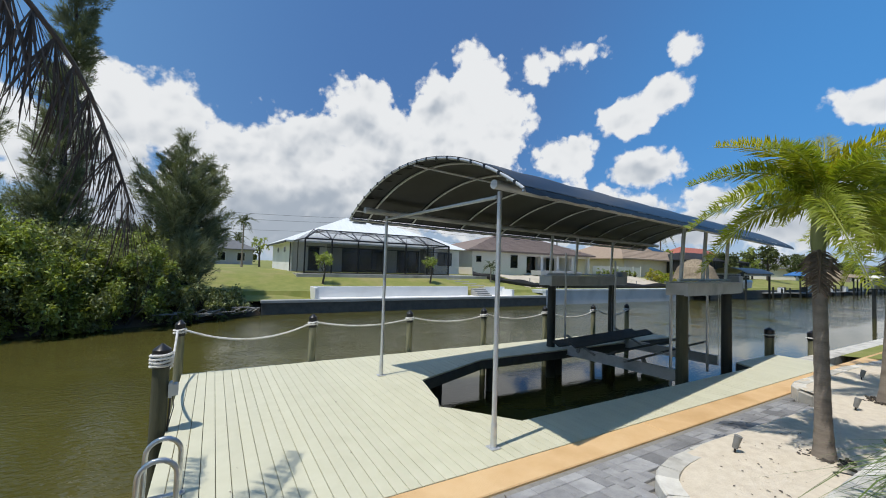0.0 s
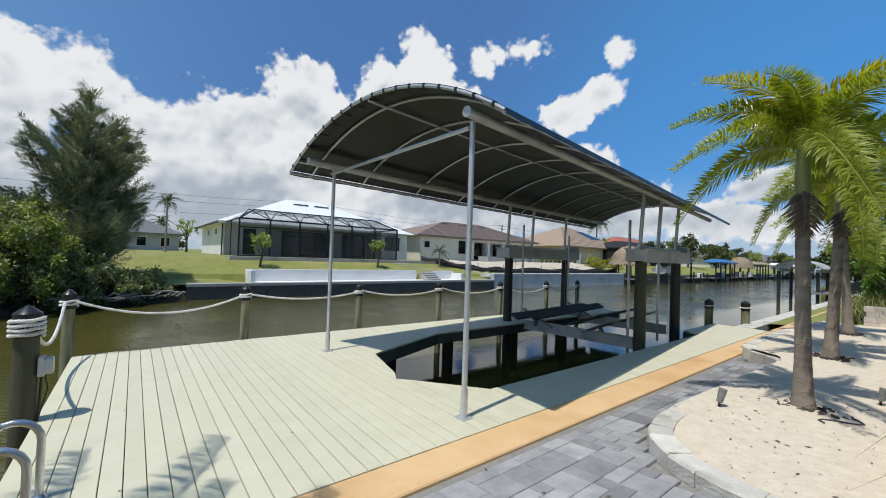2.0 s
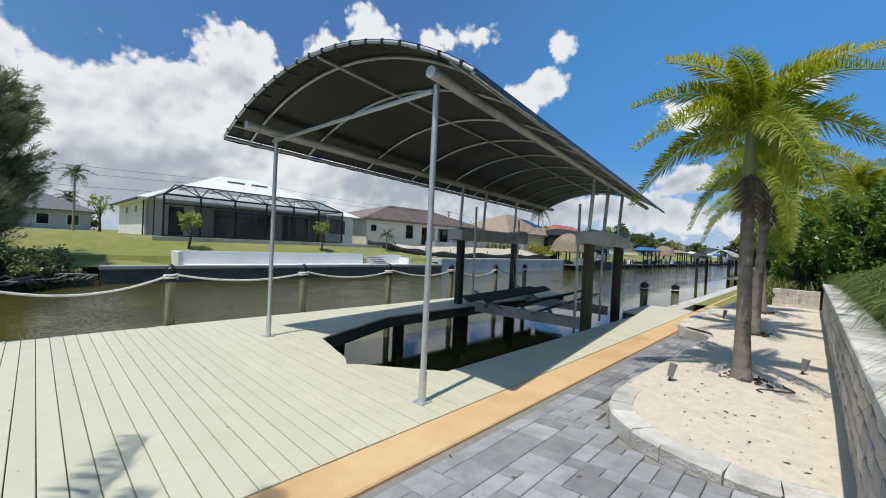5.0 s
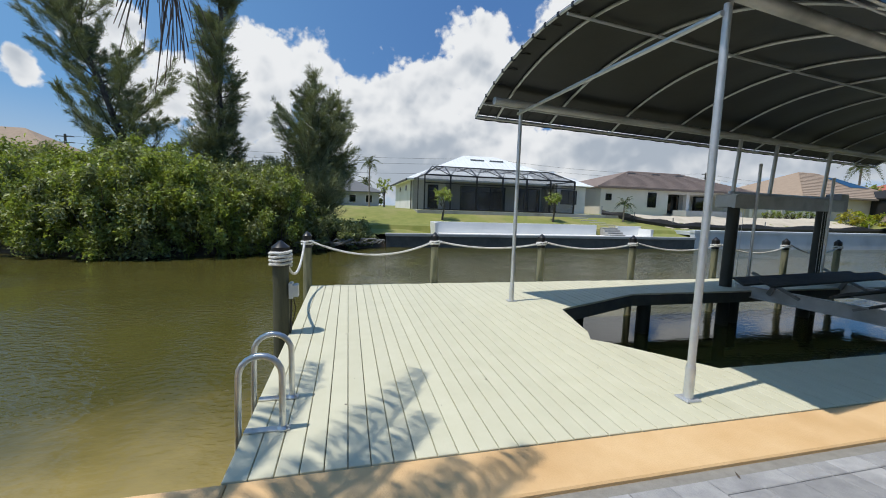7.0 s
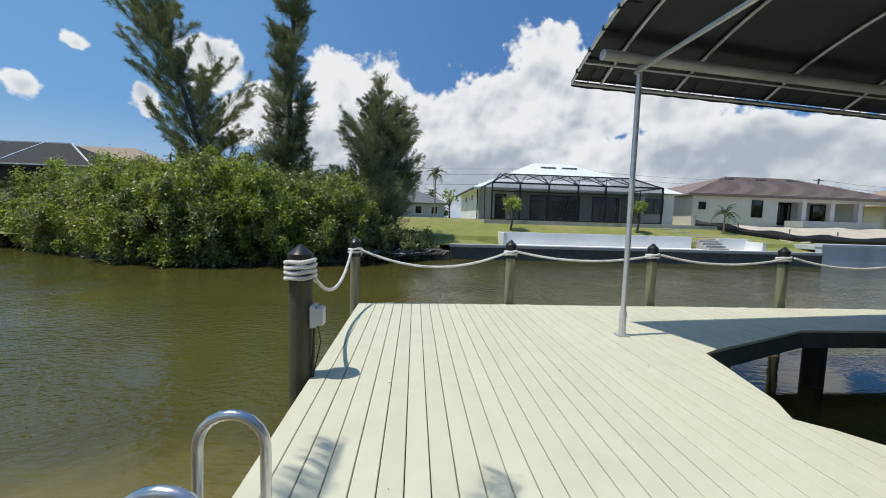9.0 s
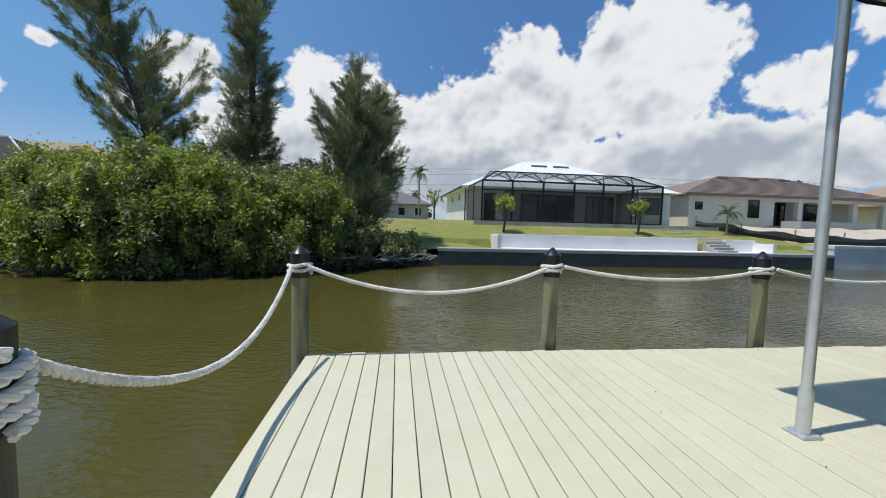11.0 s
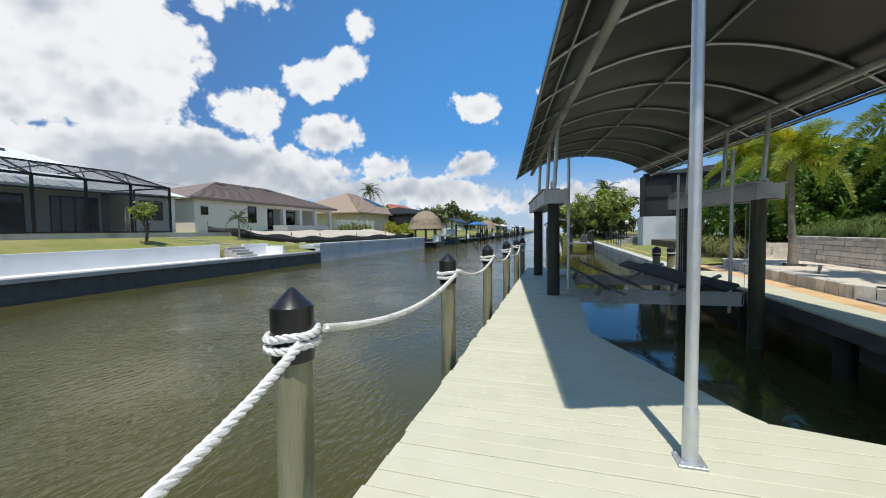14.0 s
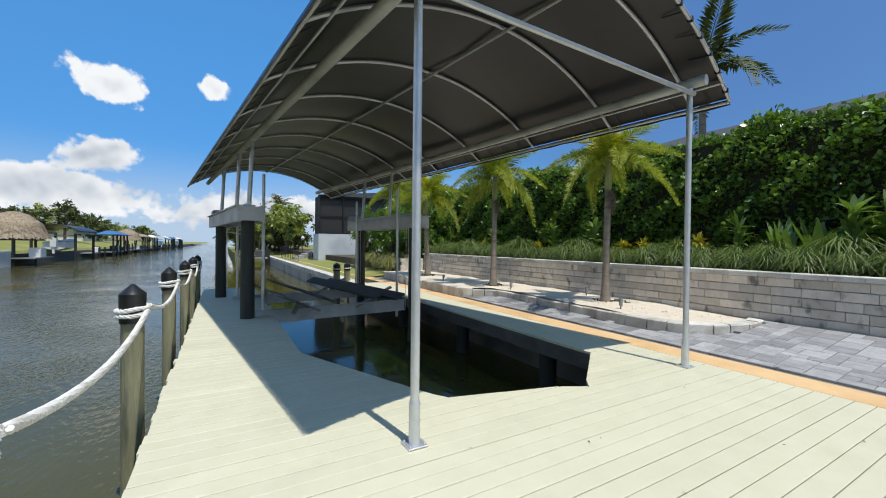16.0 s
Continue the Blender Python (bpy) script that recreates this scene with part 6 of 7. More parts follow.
def brown_house():
    z0 = 1.70
    h = thing("house", (24, 37, z0), "cream stucco house with brown tile hip roof and columned porch", "house", "houses across the canal")
    m = Mesh()
    m.box(26.0, 46.5, 39.2, 49, z0 - 0.6, 4.25).box(26.0, 34.0, 36.6, 39.2, z0 - 0.6, 4.25)
    part("wall", m, M_CREAM, h)
    part("roof", hip_roof(25.3, 47.2, 36.2, 49.8, 4.32, 34.3, 41.5, 43, 6.8), M_TILEROOF, h, "brown tile roof")
    tile_courses(h, 25.3, 47.2, 36.2, 4.32, 34.3, 41.5, 43, 6.8, 18, M_TILEROOF)
    for xx in (34.0, 36.9, 39.8, 42.7, 46.0):
        m = Mesh()
        m.box(xx, xx + 0.45, 36.6, 37.05, z0 - 0.1, 4.16)
        part("column", m, M_CREAM, h)
    m = Mesh()
    m.box(34.0, 46.5, 36.65, 37.0, 3.85, 4.16)
    part("porch_beam", m, M_CREAM, h)
    window(h, 31.8, 32.9, 36.6, z0 + 0.6, z0 + 2.2, M_FRAME, 1)
    window(h, 35.0, 38.4, 39.2, z0, z0 + 2.2, M_FRAME, 2)
    window(h, 40.5, 42.2, 39.2, z0 + 0.3, z0 + 2.1, M_FRAME, 1)
    window(h, 26.6, 27.3, 36.6, z0 + 1.2, z0 + 1.9, M_FRAME, 1)
    for xx in (33.0, 36.5, 40.0):
        m = Mesh()
        m.box(xx, xx + 1.1, 41.5, 41.8, 6.25, 6.45)
        part("roof_vent", m, M_DARKROOF, h)
    m = Mesh()
    m.box(35.0, 42.5, 34.6, 36.4, z0 - 0.2, z0 + 0.38)
    part("raised_spa", m, M_GREYWALL, h, "grey pool edge before the porch")
    # building plot with silt fence
    rng = np.random.default_rng(5)
    m = Mesh()
    pts = [(22.8, 31.8), (24.5, 29.6), (27.0, 28.0), (30, 27.4), (36, 27.2), (43, 27.2), (49, 27.3), (54, 27.6)]
    rows_ = []
    for (xa, ya), (xb, yb) in zip(pts, pts[1:]):
        for k in range(6):
            f = k / 6
            x, y = xa + (xb - xa) * f, ya + (yb - ya) * f
            g = far_z(x, y)
            sag = 0.10 * math.sin(f * math.pi * 2)
            rows_.append([(x, y, g - 0.05), (x + 0.03 * rng.normal(), y - 0.10, g + 0.25), (x, y, g + 0.52 - sag)])
    m.sheet(rows_)
    single("silt_fence", m, M_SILT, "sagging black fabric silt fence on stakes", "fence")
    for (x, y) in pts:
        m = Mesh()
        m.box(x - 0.03, x + 0.03, y - 0.04, y + 0.02, far_z(x, y) - 0.1, far_z(x, y) + 0.85)
        single("fence_stake", m, M_GREYWOOD, "thin wooden stake of the silt fence", "stake", "silt fence stakes")
    m = Mesh()
    m.sheet([[(x, y, far_z(x, y) + 0.02 + 0.25 * max(0, noise.noise((x * 0.35, y * 0.5, 2))) + 0.08 * noise.noise((x * 1.5, y * 1.5, 1))) for x in np.linspace(26.5, 52, 60)] for y in np.linspace(27.5, 34.2, 24)])
    structure("ground_sandpile", m, M_DIRT, "heaps of bare sand on the building plot", category="ground", smooth=True)


brown_house()


def tan_house():
    z0 = 1.6
    h = thing("house", (58, 40, z0), "tan stucco house with tan tile hip roof", "house", "houses across the canal")
    m = Mesh()
    m.box(57, 75, 38.5, 52, z0 - 0.6, 4.4)
    part("wall", m, M_TANWALL, h)
    part("roof", hip_roof(55.5, 77, 37.6, 53, 4.4, 65.0, 68, 45, 8.4), M_TANROOF, h, "tan tile roof")
    tile_courses(h, 55.5, 77, 37.6, 4.4, 65.0, 68, 45, 8.4, 16, M_TANROOF)
    m = Mesh()
    m.add([(68.5, 40.6, 6.13), (72.3, 40.6, 6.13), (70.0, 43.4, 7.65), (68.0, 43.4, 7.65)], [(0, 1, 2, 3)])
    part("solar_panel", m, M_GLASS, h, "dark solar panel")
    c = thing("lanai_cage", (70, 36, z0), "dark screened pool enclosure beside the tan house", "screen enclosure")
    m = Mesh()
    m.box(69, 88, 33.5, 38.4, z0 - 0.4, 4.6)
    part("screen", m, M_SCREEN_DENSE, c)
    part("roof", hip_roof(68.8, 88.2, 33.3, 44, 4.62, 73, 84, 38, 6.1), M_SCREEN_DENSE, c)
    for xx in range(69, 89, 3):
        m = Mesh()
        m.box(xx - 0.05, xx + 0.05, 33.42, 33.5, z0 - 0.4, 4.6)
        part("post", m, M_FRAME, c)
    f = thing("vinyl_fence", (47, 36.5, z0), "cream vinyl privacy fence", "fence")
    for i in range(6):
        m = Mesh()
        xa = 46.9 + i * 1.9
        m.box(xa, xa + 1.82, 36.4, 36.46, z0 - 0.3, z0 + 1.35)
        part("panel", m, M_CREAM, f)
        m = Mesh()
        m.box(xa + 1.81, xa + 1.93, 36.36, 36.5, z0 - 0.3, z0 + 1.45)
        part("post", m, M_CREAM, f)
    r = thing("house", (92, 46, z0), "distant house with red tile roof", "house", "houses across the canal")
    m = Mesh()
    m.box(86, 106, 42, 54, z0 - 0.6, 4.8)
    part("wall", m, M_TANWALL, r)
    part("roof", hip_roof(85, 107, 41, 55, 4.8, 91, 101, 48, 8.2), M_REDROOF, r)
    for i, (x0, x1, y0, mt, rm) in enumerate(((118, 134, 36, M_CREAM, M_DARKROOF), (145, 165, 38, M_TANWALL, M_TILEROOF), (185, 210, 36, M_CREAM, M_DARKROOF))):
        d = thing("house", (x0, y0, 1), "distant house with grey roof along the canal", "house", "houses across the canal")
        m = Mesh()
        m.box(x0, x1, y0, y0 + 12, 0.5, 4.2)
        part("wall", m, mt, d)
        part("roof", hip_roof(x0 - 0.7, x1 + 0.7, y0 - 0.7, y0 + 12.7, 4.2, x0 + 5, x1 - 5, y0 + 6, 7.0), rm, d)
    # beyond the thicket
    g = thing("house", (-36, 44, 1), "house roofs of tan tile and dark screen behind the thicket", "house", "houses across the canal")
    m = Mesh()
    m.box(-45, -25, 45, 56, 0.5, 4.3)
    part("wall", m, M_TANWALL, g)
    part("roof", hip_roof(-46, -24, 44, 57, 4.3, -38, -31.5, 50, 8.3), M_TANROOF, g)
    k = thing("lanai_cage", (-34, 38, 1), "dark screened enclosure behind the thicket", "screen enclosure")
    part("roof", hip_roof(-44, -25.5, 36, 44, 4.7, -37, -30.2, 40, 7.0), M_SCREEN_DENSE, k)
    m = Mesh()
    m.box(-43.6, -26, 36.4, 43.6, 0.5, 4.53)
    part("screen", m, M_SCREEN_DENSE, k)
    for a, b in (((-44, 36, 4.74), (-37, 40, 7.04)), ((-25.5, 36, 4.74), (-30.2, 40, 7.04)), ((-37, 40, 7.04), (-30.2, 40, 7.04)), ((-40, 36, 4.74), (-35, 40, 7.04)), ((-33, 36, 4.74), (-32.5, 40, 7.04)), ((-44, 36, 4.72), (-25.5, 36, 4.72))):
        m = Mesh()
        m.tube([a, b], 0.07, 4)
        part("frame_bar", m, M_WHITEFRAME, k)
    s = thing("house", (-4, 78, 1.4), "small grey bungalow far beyond the lawn", "house", "houses across the canal")
    m = Mesh()
    m.box(-9, 6.0, 76, 86, 0.9, 4.1)
    part("wall", m, M_GREYWALL, s)
    part("roof", hip_roof(-9.8, 6.8, 75.2, 86.8, 4.1, -4, 1, 81, 6.6), M_DARKROOF, s)
    for xx in (-7, -3.5, 0.5, 3.5):
        window(s, xx, xx + 1.3, 76, 2.0, 3.5, M_WHITEFRAME, 1)


tan_house()

# stepping stones and steps on the far lawn
for i in range(5):
    m = Mesh()
    x, y = 18.9 + i * 0.45, 30.2 - i * 0.62
    m.soft_box(x, x + 1.5, y, y + 0.45, far_z(x, y) - 0.05, far_z(x, y) + 0.06, 0.02)
    single("stepping_slab", m, M_CONC, "pale concrete slab set in the lawn", "slab", "stepping slabs on the lawn")
for i in range(4):
    m = Mesh()
    m.soft_box(18.9, 20.2, 25.2 + i * 0.30, 25.52 + i * 0.30, -0.12, 0.04 + i * 0.15, 0.02)
    single("patio_step", m, M_CONC, "pale concrete patio step", "step", "patio steps")


def tiki_hut(x, y, r, z_deck, eave, apex, seed):
    rng = np.random.default_rng(seed)
    t = thing("tiki_hut", (x, y, z_deck), "round thatched tiki hut on dark posts over the water", "tiki hut", "tiki huts along the canal")
    m = Mesh()
    n = 40
    prof = [(r * 1.04, eave - 0.12), (r, eave + 0.12), (r * 0.82, eave + (apex - eave) * 0.52), (r * 0.45, eave + (apex - eave) * 0.86), (0.18, apex)]
    m.add([(x + rr * math.cos(2 * math.pi * k / n), y + rr * math.sin(2 * math.pi * k / n), z + (0.10 * rng.normal() if i == 0 else 0)) for i, (rr, z) in enumerate(prof) for k in range(n)],
          [(i * n + k, i * n + (k + 1) % n, (i + 1) * n + (k + 1) % n, (i + 1) * n + k) for i in range(len(prof) - 1) for k in range(n)] + [tuple(range(4 * n, 5 * n))])
    part("thatch", m, M_THATCH, t, "layered palm thatch")
    v = []
    for k in range(1500):
        a, f = rng.uniform(0, 2 * math.pi), rng.uniform(0, 0.95)
        i = min(3, int(f * 4))
        rr = prof[i][0] + (prof[i + 1][0] - prof[i][0]) * (f * 4 - i)
        z = prof[i][1] + (prof[i + 1][1] - prof[i][1]) * (f * 4 - i)
        d = Vector((math.cos(a), math.sin(a), 0))
        s = Vector((-math.sin(a), math.cos(a), 0)) * 0.05
        p = Vector((x, y, 0)) + d * rr + Vector((0, 0, z + 0.06))
        q = p + d * 0.22 + Vector((0, 0, -0.38))
        v += [p - s, p + s, q + s, q - s]
    part("thatch_fringe", quads("thatch_fringe", M_THATCH, np.array([tuple(p) for p in v])), M_THATCH, t)
    for k in range(6):
        a = k * math.pi / 3 + 0.3
        m = Mesh()
        m.tube([(x + r * 0.72 * math.cos(a), y + r * 0.72 * math.sin(a), -2.5), (x + r * 0.72 * math.cos(a), y + r * 0.72 * math.sin(a), eave + 0.3)], 0.10, 8)
        part("post", m, M_DARKWOOD, t)
    m = Mesh()
    m.box(x - r * 0.95, x + r * 0.95, y - r * 0.95, y + r * 0.95, z_deck - 0.12, z_deck)
    part("deck", m, M_GREYWOOD, t)
    m = Mesh()
    m.box(x - r * 0.5, x + r * 0.1, y - r * 0.95, y - r * 0.6, z_deck, z_deck + 0.9)
    part("bar_counter", m, M_WHITEFRAME, t)


tiki_hut(52.4, 25.4, 2.3, -0.15, 1.95, 4.15, 1)


def boat_lift_far(x, y, w, l, top, cover, boat=True, seed=0):
    b = thing("covered_boat_lift", (x, y, -0.7), "far boat lift with dark pilings under an arched canopy", "boat lift", "boat lifts along the canal")
    for sx in (0, 1):
        for sy in (0, 1):
            m = Mesh()
            m.tube([(x + sx * l, y + sy * w, -2.5), (x + sx * l, y + sy * w, top)], 0.13, 8)
            part("piling", m, M_PILE_DARK, b)
    for sy in (0, 1):
        m = Mesh()
        m.box(x - 0.2, x + l + 0.2, y + sy * w - 0.12, y + sy * w + 0.12, top - 0.25, top)
        part("beam", m, M_BEAM, b)
    m = Mesh()
    rows_ = []
    for i in range(9):
        f = i / 8
        yy = y - 0.4 + (w + 0.8) * f
        zz = top + 0.05 + 0.75 * math.sin(math.pi * f) ** 0.8
        rows_.append([(x - 0.6, yy, zz), (x + l + 0.6, yy, zz)])
    m.sheet(rows_)
    m.sheet([[Vector(p) - Vector((0, 0, 0.05)) for p in r] for r in rows_])
    part("canopy", m, cover, b)
    if boat:
        m = Mesh()
        yc = y + w / 2
        secs = []
        for xx, hw, k, s in ((x + 0.3, 1.05, 0.35, 1.25), (x + 2.2, 1.15, 0.3, 1.3), (x + 4.2, 0.95, 0.38, 1.45), (x + 5.4, 0.4, 0.7, 1.6), (x + 6.0, 0.03, 1.2, 1.7)):
            secs.append([(xx, yc - hw, s), (xx, yc - hw * 0.85, k + 0.25), (xx, yc, k), (xx, yc + hw * 0.85, k + 0.25), (xx, yc + hw, s)])
        m.sheet(secs)
        m.add(secs[0], [(4, 3, 2, 1, 0)])
        m.add([secs[i][j] for i in range(5) for j in (0, 4)], [(0, 1, 3, 2), (2, 3, 5, 4), (4, 5, 7, 6), (6, 7, 9, 8)])
        part("hull", m, M_HULL, b, "white boat hull")
        m = Mesh()
        m.box(x - 0.25, x + 0.3, yc - 0.25, yc + 0.25, 0.75, 1.75).box(x - 0.15, x + 0.05, yc - 0.1, yc + 0.1, 0.0, 0.76)
        part("outboard_motor", m, M_HULL, b, "white outboard motor")
        m = Mesh()
        m.box(x + 1.6, x + 3.6, yc - 0.85, yc + 0.85, 2.0, 2.10)
        part("boat_top", m, M_CREAM, b)


boat_lift_far(59.5, 22.8, 3.6, 7.0, 2.5, M_FABRIC, True)


def far_dock(x0, x1, y0, y1, seed, cover=None, top=2.4):
    rng = np.random.default_rng(seed)
    d = thing("far_dock", (x0, y0, -0.2), "weathered far dock with pilings and clutter along the canal", "dock", "docks along the canal")
    m = Mesh()
    m.box(x0, x1, y0, y1, -0.32, -0.16)
    part("deck", m, M_GREYWOOD, d)
    n = max(2, int((x1 - x0) / 2.2))
    for i in range(n + 1):
        x = x0 + (x1 - x0) * i / n
        m = Mesh()
        m.tube([(x, y0, -2.5), (x, y0, rng.uniform(0.5, 1.2) if cover is None else top)], 0.12, 7)
        part("piling", m, M_PILE_DARK, d)
    if cover:
        m = Mesh()
        m.box(x0 - 0.4, x1 + 0.4, y0 - 0.4, y1, top, top + 0.12)
        m.add([(x0 - 0.4, y0 - 0.4, top + 0.12), (x1 + 0.4, y0 - 0.4, top + 0.12), (x1 + 0.4, y1, top + 0.12), (x0 - 0.4, y1, top + 0.12), (x0 + 1, (y0 + y1) / 2, top + 0.7), (x1 - 1, (y0 + y1) / 2, top + 0.7)], [(0, 1, 5, 4), (1, 2, 5), (2, 3, 4, 5), (3, 0, 4)])
        part("canopy", m, cover, d)
    for i in range(n):
        x = rng.uniform(x0 + 0.4, x1 - 0.6)
        m = Mesh()
        s = rng.uniform(0.3, 0.8)
        m.soft_box(x, x + s, y0 + 0.5, y0 + 0.5 + s, -0.16, rng.uniform(0.3, 0.9), 0.05)
        part("dock_box", m, M_WHITEFRAME if i % 2 else M_DARKWOOD, d)


for i, (a, b, y, cov) in enumerate(((70, 76, 23.6, None), (78, 88, 23.0, M_BLUETARP), (92, 98, 23.4, None), (104, 113, 23.2, M_THATCH), (120, 128, 23.4, M_CREAM), (136, 146, 23.2, None), (156, 166, 23.0, M_BLUETARP), (180, 192, 23, M_CREAM))):
    far_dock(a, b, y, 25.0, 60 + i, cov)
tiki_hut(99.5, 25, 2.2, -0.1, 2.0, 3.9, 2)
boat_lift_far(129, 21.8, 3.6, 7.0, 2.3, M_CREAM, True)
boat_lift_far(172, 21.8, 3.6, 7.0, 2.3, M_HULL, True)

# utility poles and wires far off
for x, y, zt in ((27.5, 74, 11.5), (86, 80, 12.0), (-42, 74, 11), (140, 86, 12)):
    p = thing("utility_pole", (x, y, 1), "distant wooden utility pole with crossarms", "utility pole", "utility poles")
    m = Mesh()
    m.tube([(x, y, 0.5), (x, y, zt)], 0.16, 7)
    part("pole", m, M_DARKWOOD, p)
    for dz in (0.3, 1.2):
        m = Mesh()
        m.box(x - 1.2, x + 1.2, y - 0.07, y + 0.07, zt - dz - 0.12, zt - dz)
        part("crossarm", m, M_DARKWOOD, p)
for dz in (0.2, 1.2, 3.0):
    pts = [(-42, 74, 11 - dz), (27.5, 74, 11.5 - dz), (86, 80, 12 - dz), (140, 86, 12 - dz)]
    m = Mesh()
    for a, b in zip(pts, pts[1:]):
        m.tube([Vector(a).lerp(Vector(b), i / 10) - Vector((0, 0, 1.0 * (1 - (i / 5 - 1) ** 2))) for i in range(11)], 0.025, 4)
    single("power_line", m, M_CABLE, "thin black power line between poles", "cable", "power lines")


# trees on and beyond the far lots
def make_tree(x, y, z, h, r, material, seed, n=2600, leaf=0.34, label="rounded leafy garden tree", group="trees along the canal", name="tree"):
    rng = np.random.default_rng(seed)
    t = thing(name, (x, y, z), label, "tree", group)
    m = Mesh()
    m.tube([(x, y, z - 0.2), (x + rng.normal() * 0.1, y, z + h * 0.5), (x, y, z + h * 0.8)], [0.03 * h + 0.02, 0.02 * h + 0.015, 0.02], 8)
    for i in range(6):
        a = rng.uniform(0, 6.28)
        m.tube([(x, y, z + h * rng.uniform(0.3, 0.6)), (x + math.cos(a) * r * 0.7, y + math.sin(a) * r * 0.7, z + h * rng.uniform(0.6, 0.9))], [0.012 * h, 0.005 * h], 5)
    part("trunk", m, M_WOODBARK, t, smooth=True)
    pts = clump_points(rng, (x, y, z + h - r * 0.75), (r, r, r * 0.85), n, 34, 0.55)
    pts = pts[pts[:, 2] > z + 0.15 * h]
    part("crown", leaf_mesh("crown", material, pts, leaf, rng, 0.55), material, t)


make_tree(7.15, 28.9, far_z(7.15, 28.9), 2.2, 0.62, M_MANGROVE, 201, 300, 0.24, "young tree with a thin trunk on the lawn", "young trees on the lawn")
make_tree(16.4, 29.1, far_z(16.4, 29.1), 2.2, 0.50, M_MANGROVE, 202, 280, 0.24, "young tree with a thin trunk on the lawn", "young trees on the lawn")
make_palm((23.4, 29.6, far_z(23.4, 29.6)), 1.3, 0.06, 9, FAR_FROND, 11, "young palm on the far lawn", 0.42, 0.2, group="young palms", spear=False)
make_palm((3.0, 52.0, 1.4), 5.2, 0.10, 12, FAR_FROND, 12, "slender palm far beyond the bank", 0.62, 0.3, group="distant palms", spear=False)
make_palm((104.0, 60.0, 1.4), 11.0, 0.22, 13, FAR_FROND, 13, "tall palm rising behind the tan house", 1.6, 0.4, group="distant palms", spear=False)
make_palm((-18, 60.0, 1.4), 6.2, 0.2, 12, FAR_FROND, 14, "distant palm beyond the bank", 1.0, 0.3, group="distant palms", spear=False)
make_palm((-1, 100.0, 1.4), 6.0, 0.2, 12, FAR_FROND, 15, "distant palm beyond the bank", 1.2, 0.3, group="distant palms", spear=False)
make_palm((5, 112.0, 1.4), 6.0, 0.2, 12, FAR_FROND, 16, "distant palm beyond the bank", 1.2, 0.3, group="distant palms", spear=False)
make_tree(5.2, 55, 1.4, 3.9, 1.1, M_MANGROVE, 203, 220, 0.34, "thin light green tree beside the white house")
for i in range(5):
    make_palm((-21.5 - i * 1.1, 27 + i * 0.8, 0.2), 1.6, 0.1, 12, FAR_FROND, 300 + i, "low fan of palms at the end of the thicket", 0.8, 0.2, group="low palms by the thicket", spear=False, gold=0)
rngx = np.random.default_rng(8)
for i in range(24):
    x = 72 + i * 7.5 + rngx.uniform(-2, 2)
    make_tree(x, 30 + rngx.uniform(-1, 12) + i * 0.35, 0.6, rngx.uniform(4.5, 8.0), rngx.uniform(2.2, 3.6), M_FARTREE if i % 4 else M_MANGROVE, 400 + i, 1500, 0.5)
for i in range(7):
    make_bush("garden_shrub", "yellow-green garden shrub at the far shore", (52 + i * 1.35, 30.5 + rngx.uniform(-0.4, 0.6), 0.7), (0.9, 0.8, rngx.uniform(0.7, 1.2)), 420, 0.30, M_CROTON if i % 3 == 0 else M_PALMLEAF, 500 + i, 16, "shrub", "far garden shrubs")
for i in range(9):
    m = Mesh()
    x = 47.4 + i * 1.05
    make_bush("cypress_shrub", "small upright shrub before the vinyl fence", (x, 35.8, 1.5), (0.22, 0.22, 0.55), 120, 0.22, M_MANGROVE, 520 + i, 8, "shrub", "shrubs before the fence")
for i in range(40):
    x = -108 + i * 19 + rngx.uniform(-6, 6)
    make_tree(x, 150 + rngx.uniform(0, 60), 0.8, rngx.uniform(5, 9), rngx.uniform(3, 6), M_FARTREE, 700 + i, 500, 1.1, "distant tree on the horizon", "distant trees")

# ---- things on and by the dock ----
def make_ladder():
    l = thing("dock_ladder", (-0.3, 3.75, 0), "stainless steel dock ladder with looped handrails", "ladder")
    for y in (3.52, 4.0):
        m = Mesh()
        pts = [(-0.08, y, 0.02), (-0.08, y, 0.42)]
        for k in range(1, 10):
            a = math.pi * k / 10
            pts.append((-0.225 + 0.145 * math.cos(a), y, 0.42 + 0.145 * math.sin(a)))
        pts += [(-0.37, y, 0.42), (-0.385, y, -0.4), (-0.40, y, -1.5)]
        m.tube(pts, 0.0235, 12)
        part("handrail", m, M_CHROME, l, "bent stainless tube", smooth=True)
        m = Mesh()
        m.lathe((-0.08, y, 0.003), [(0.045, 0), (0.045, 0.012), (0.028, 0.03)], 14)
        part("foot", m, M_CHROME, l, smooth=True)
        m = Mesh()
        m.soft_box(-0.34, -0.03, y - 0.03, y + 0.03, 0.003, 0.016, 0.003)
        part("mount_plate", m, M_CHROME, l)
    for z in (-0.30, -0.58, -0.86):
        m = Mesh()
        m.soft_box(-0.43, -0.35, 3.54, 3.98, z, z + 0.03, 0.004)
        part("tread", m, M_CHROME, l)


make_ladder()


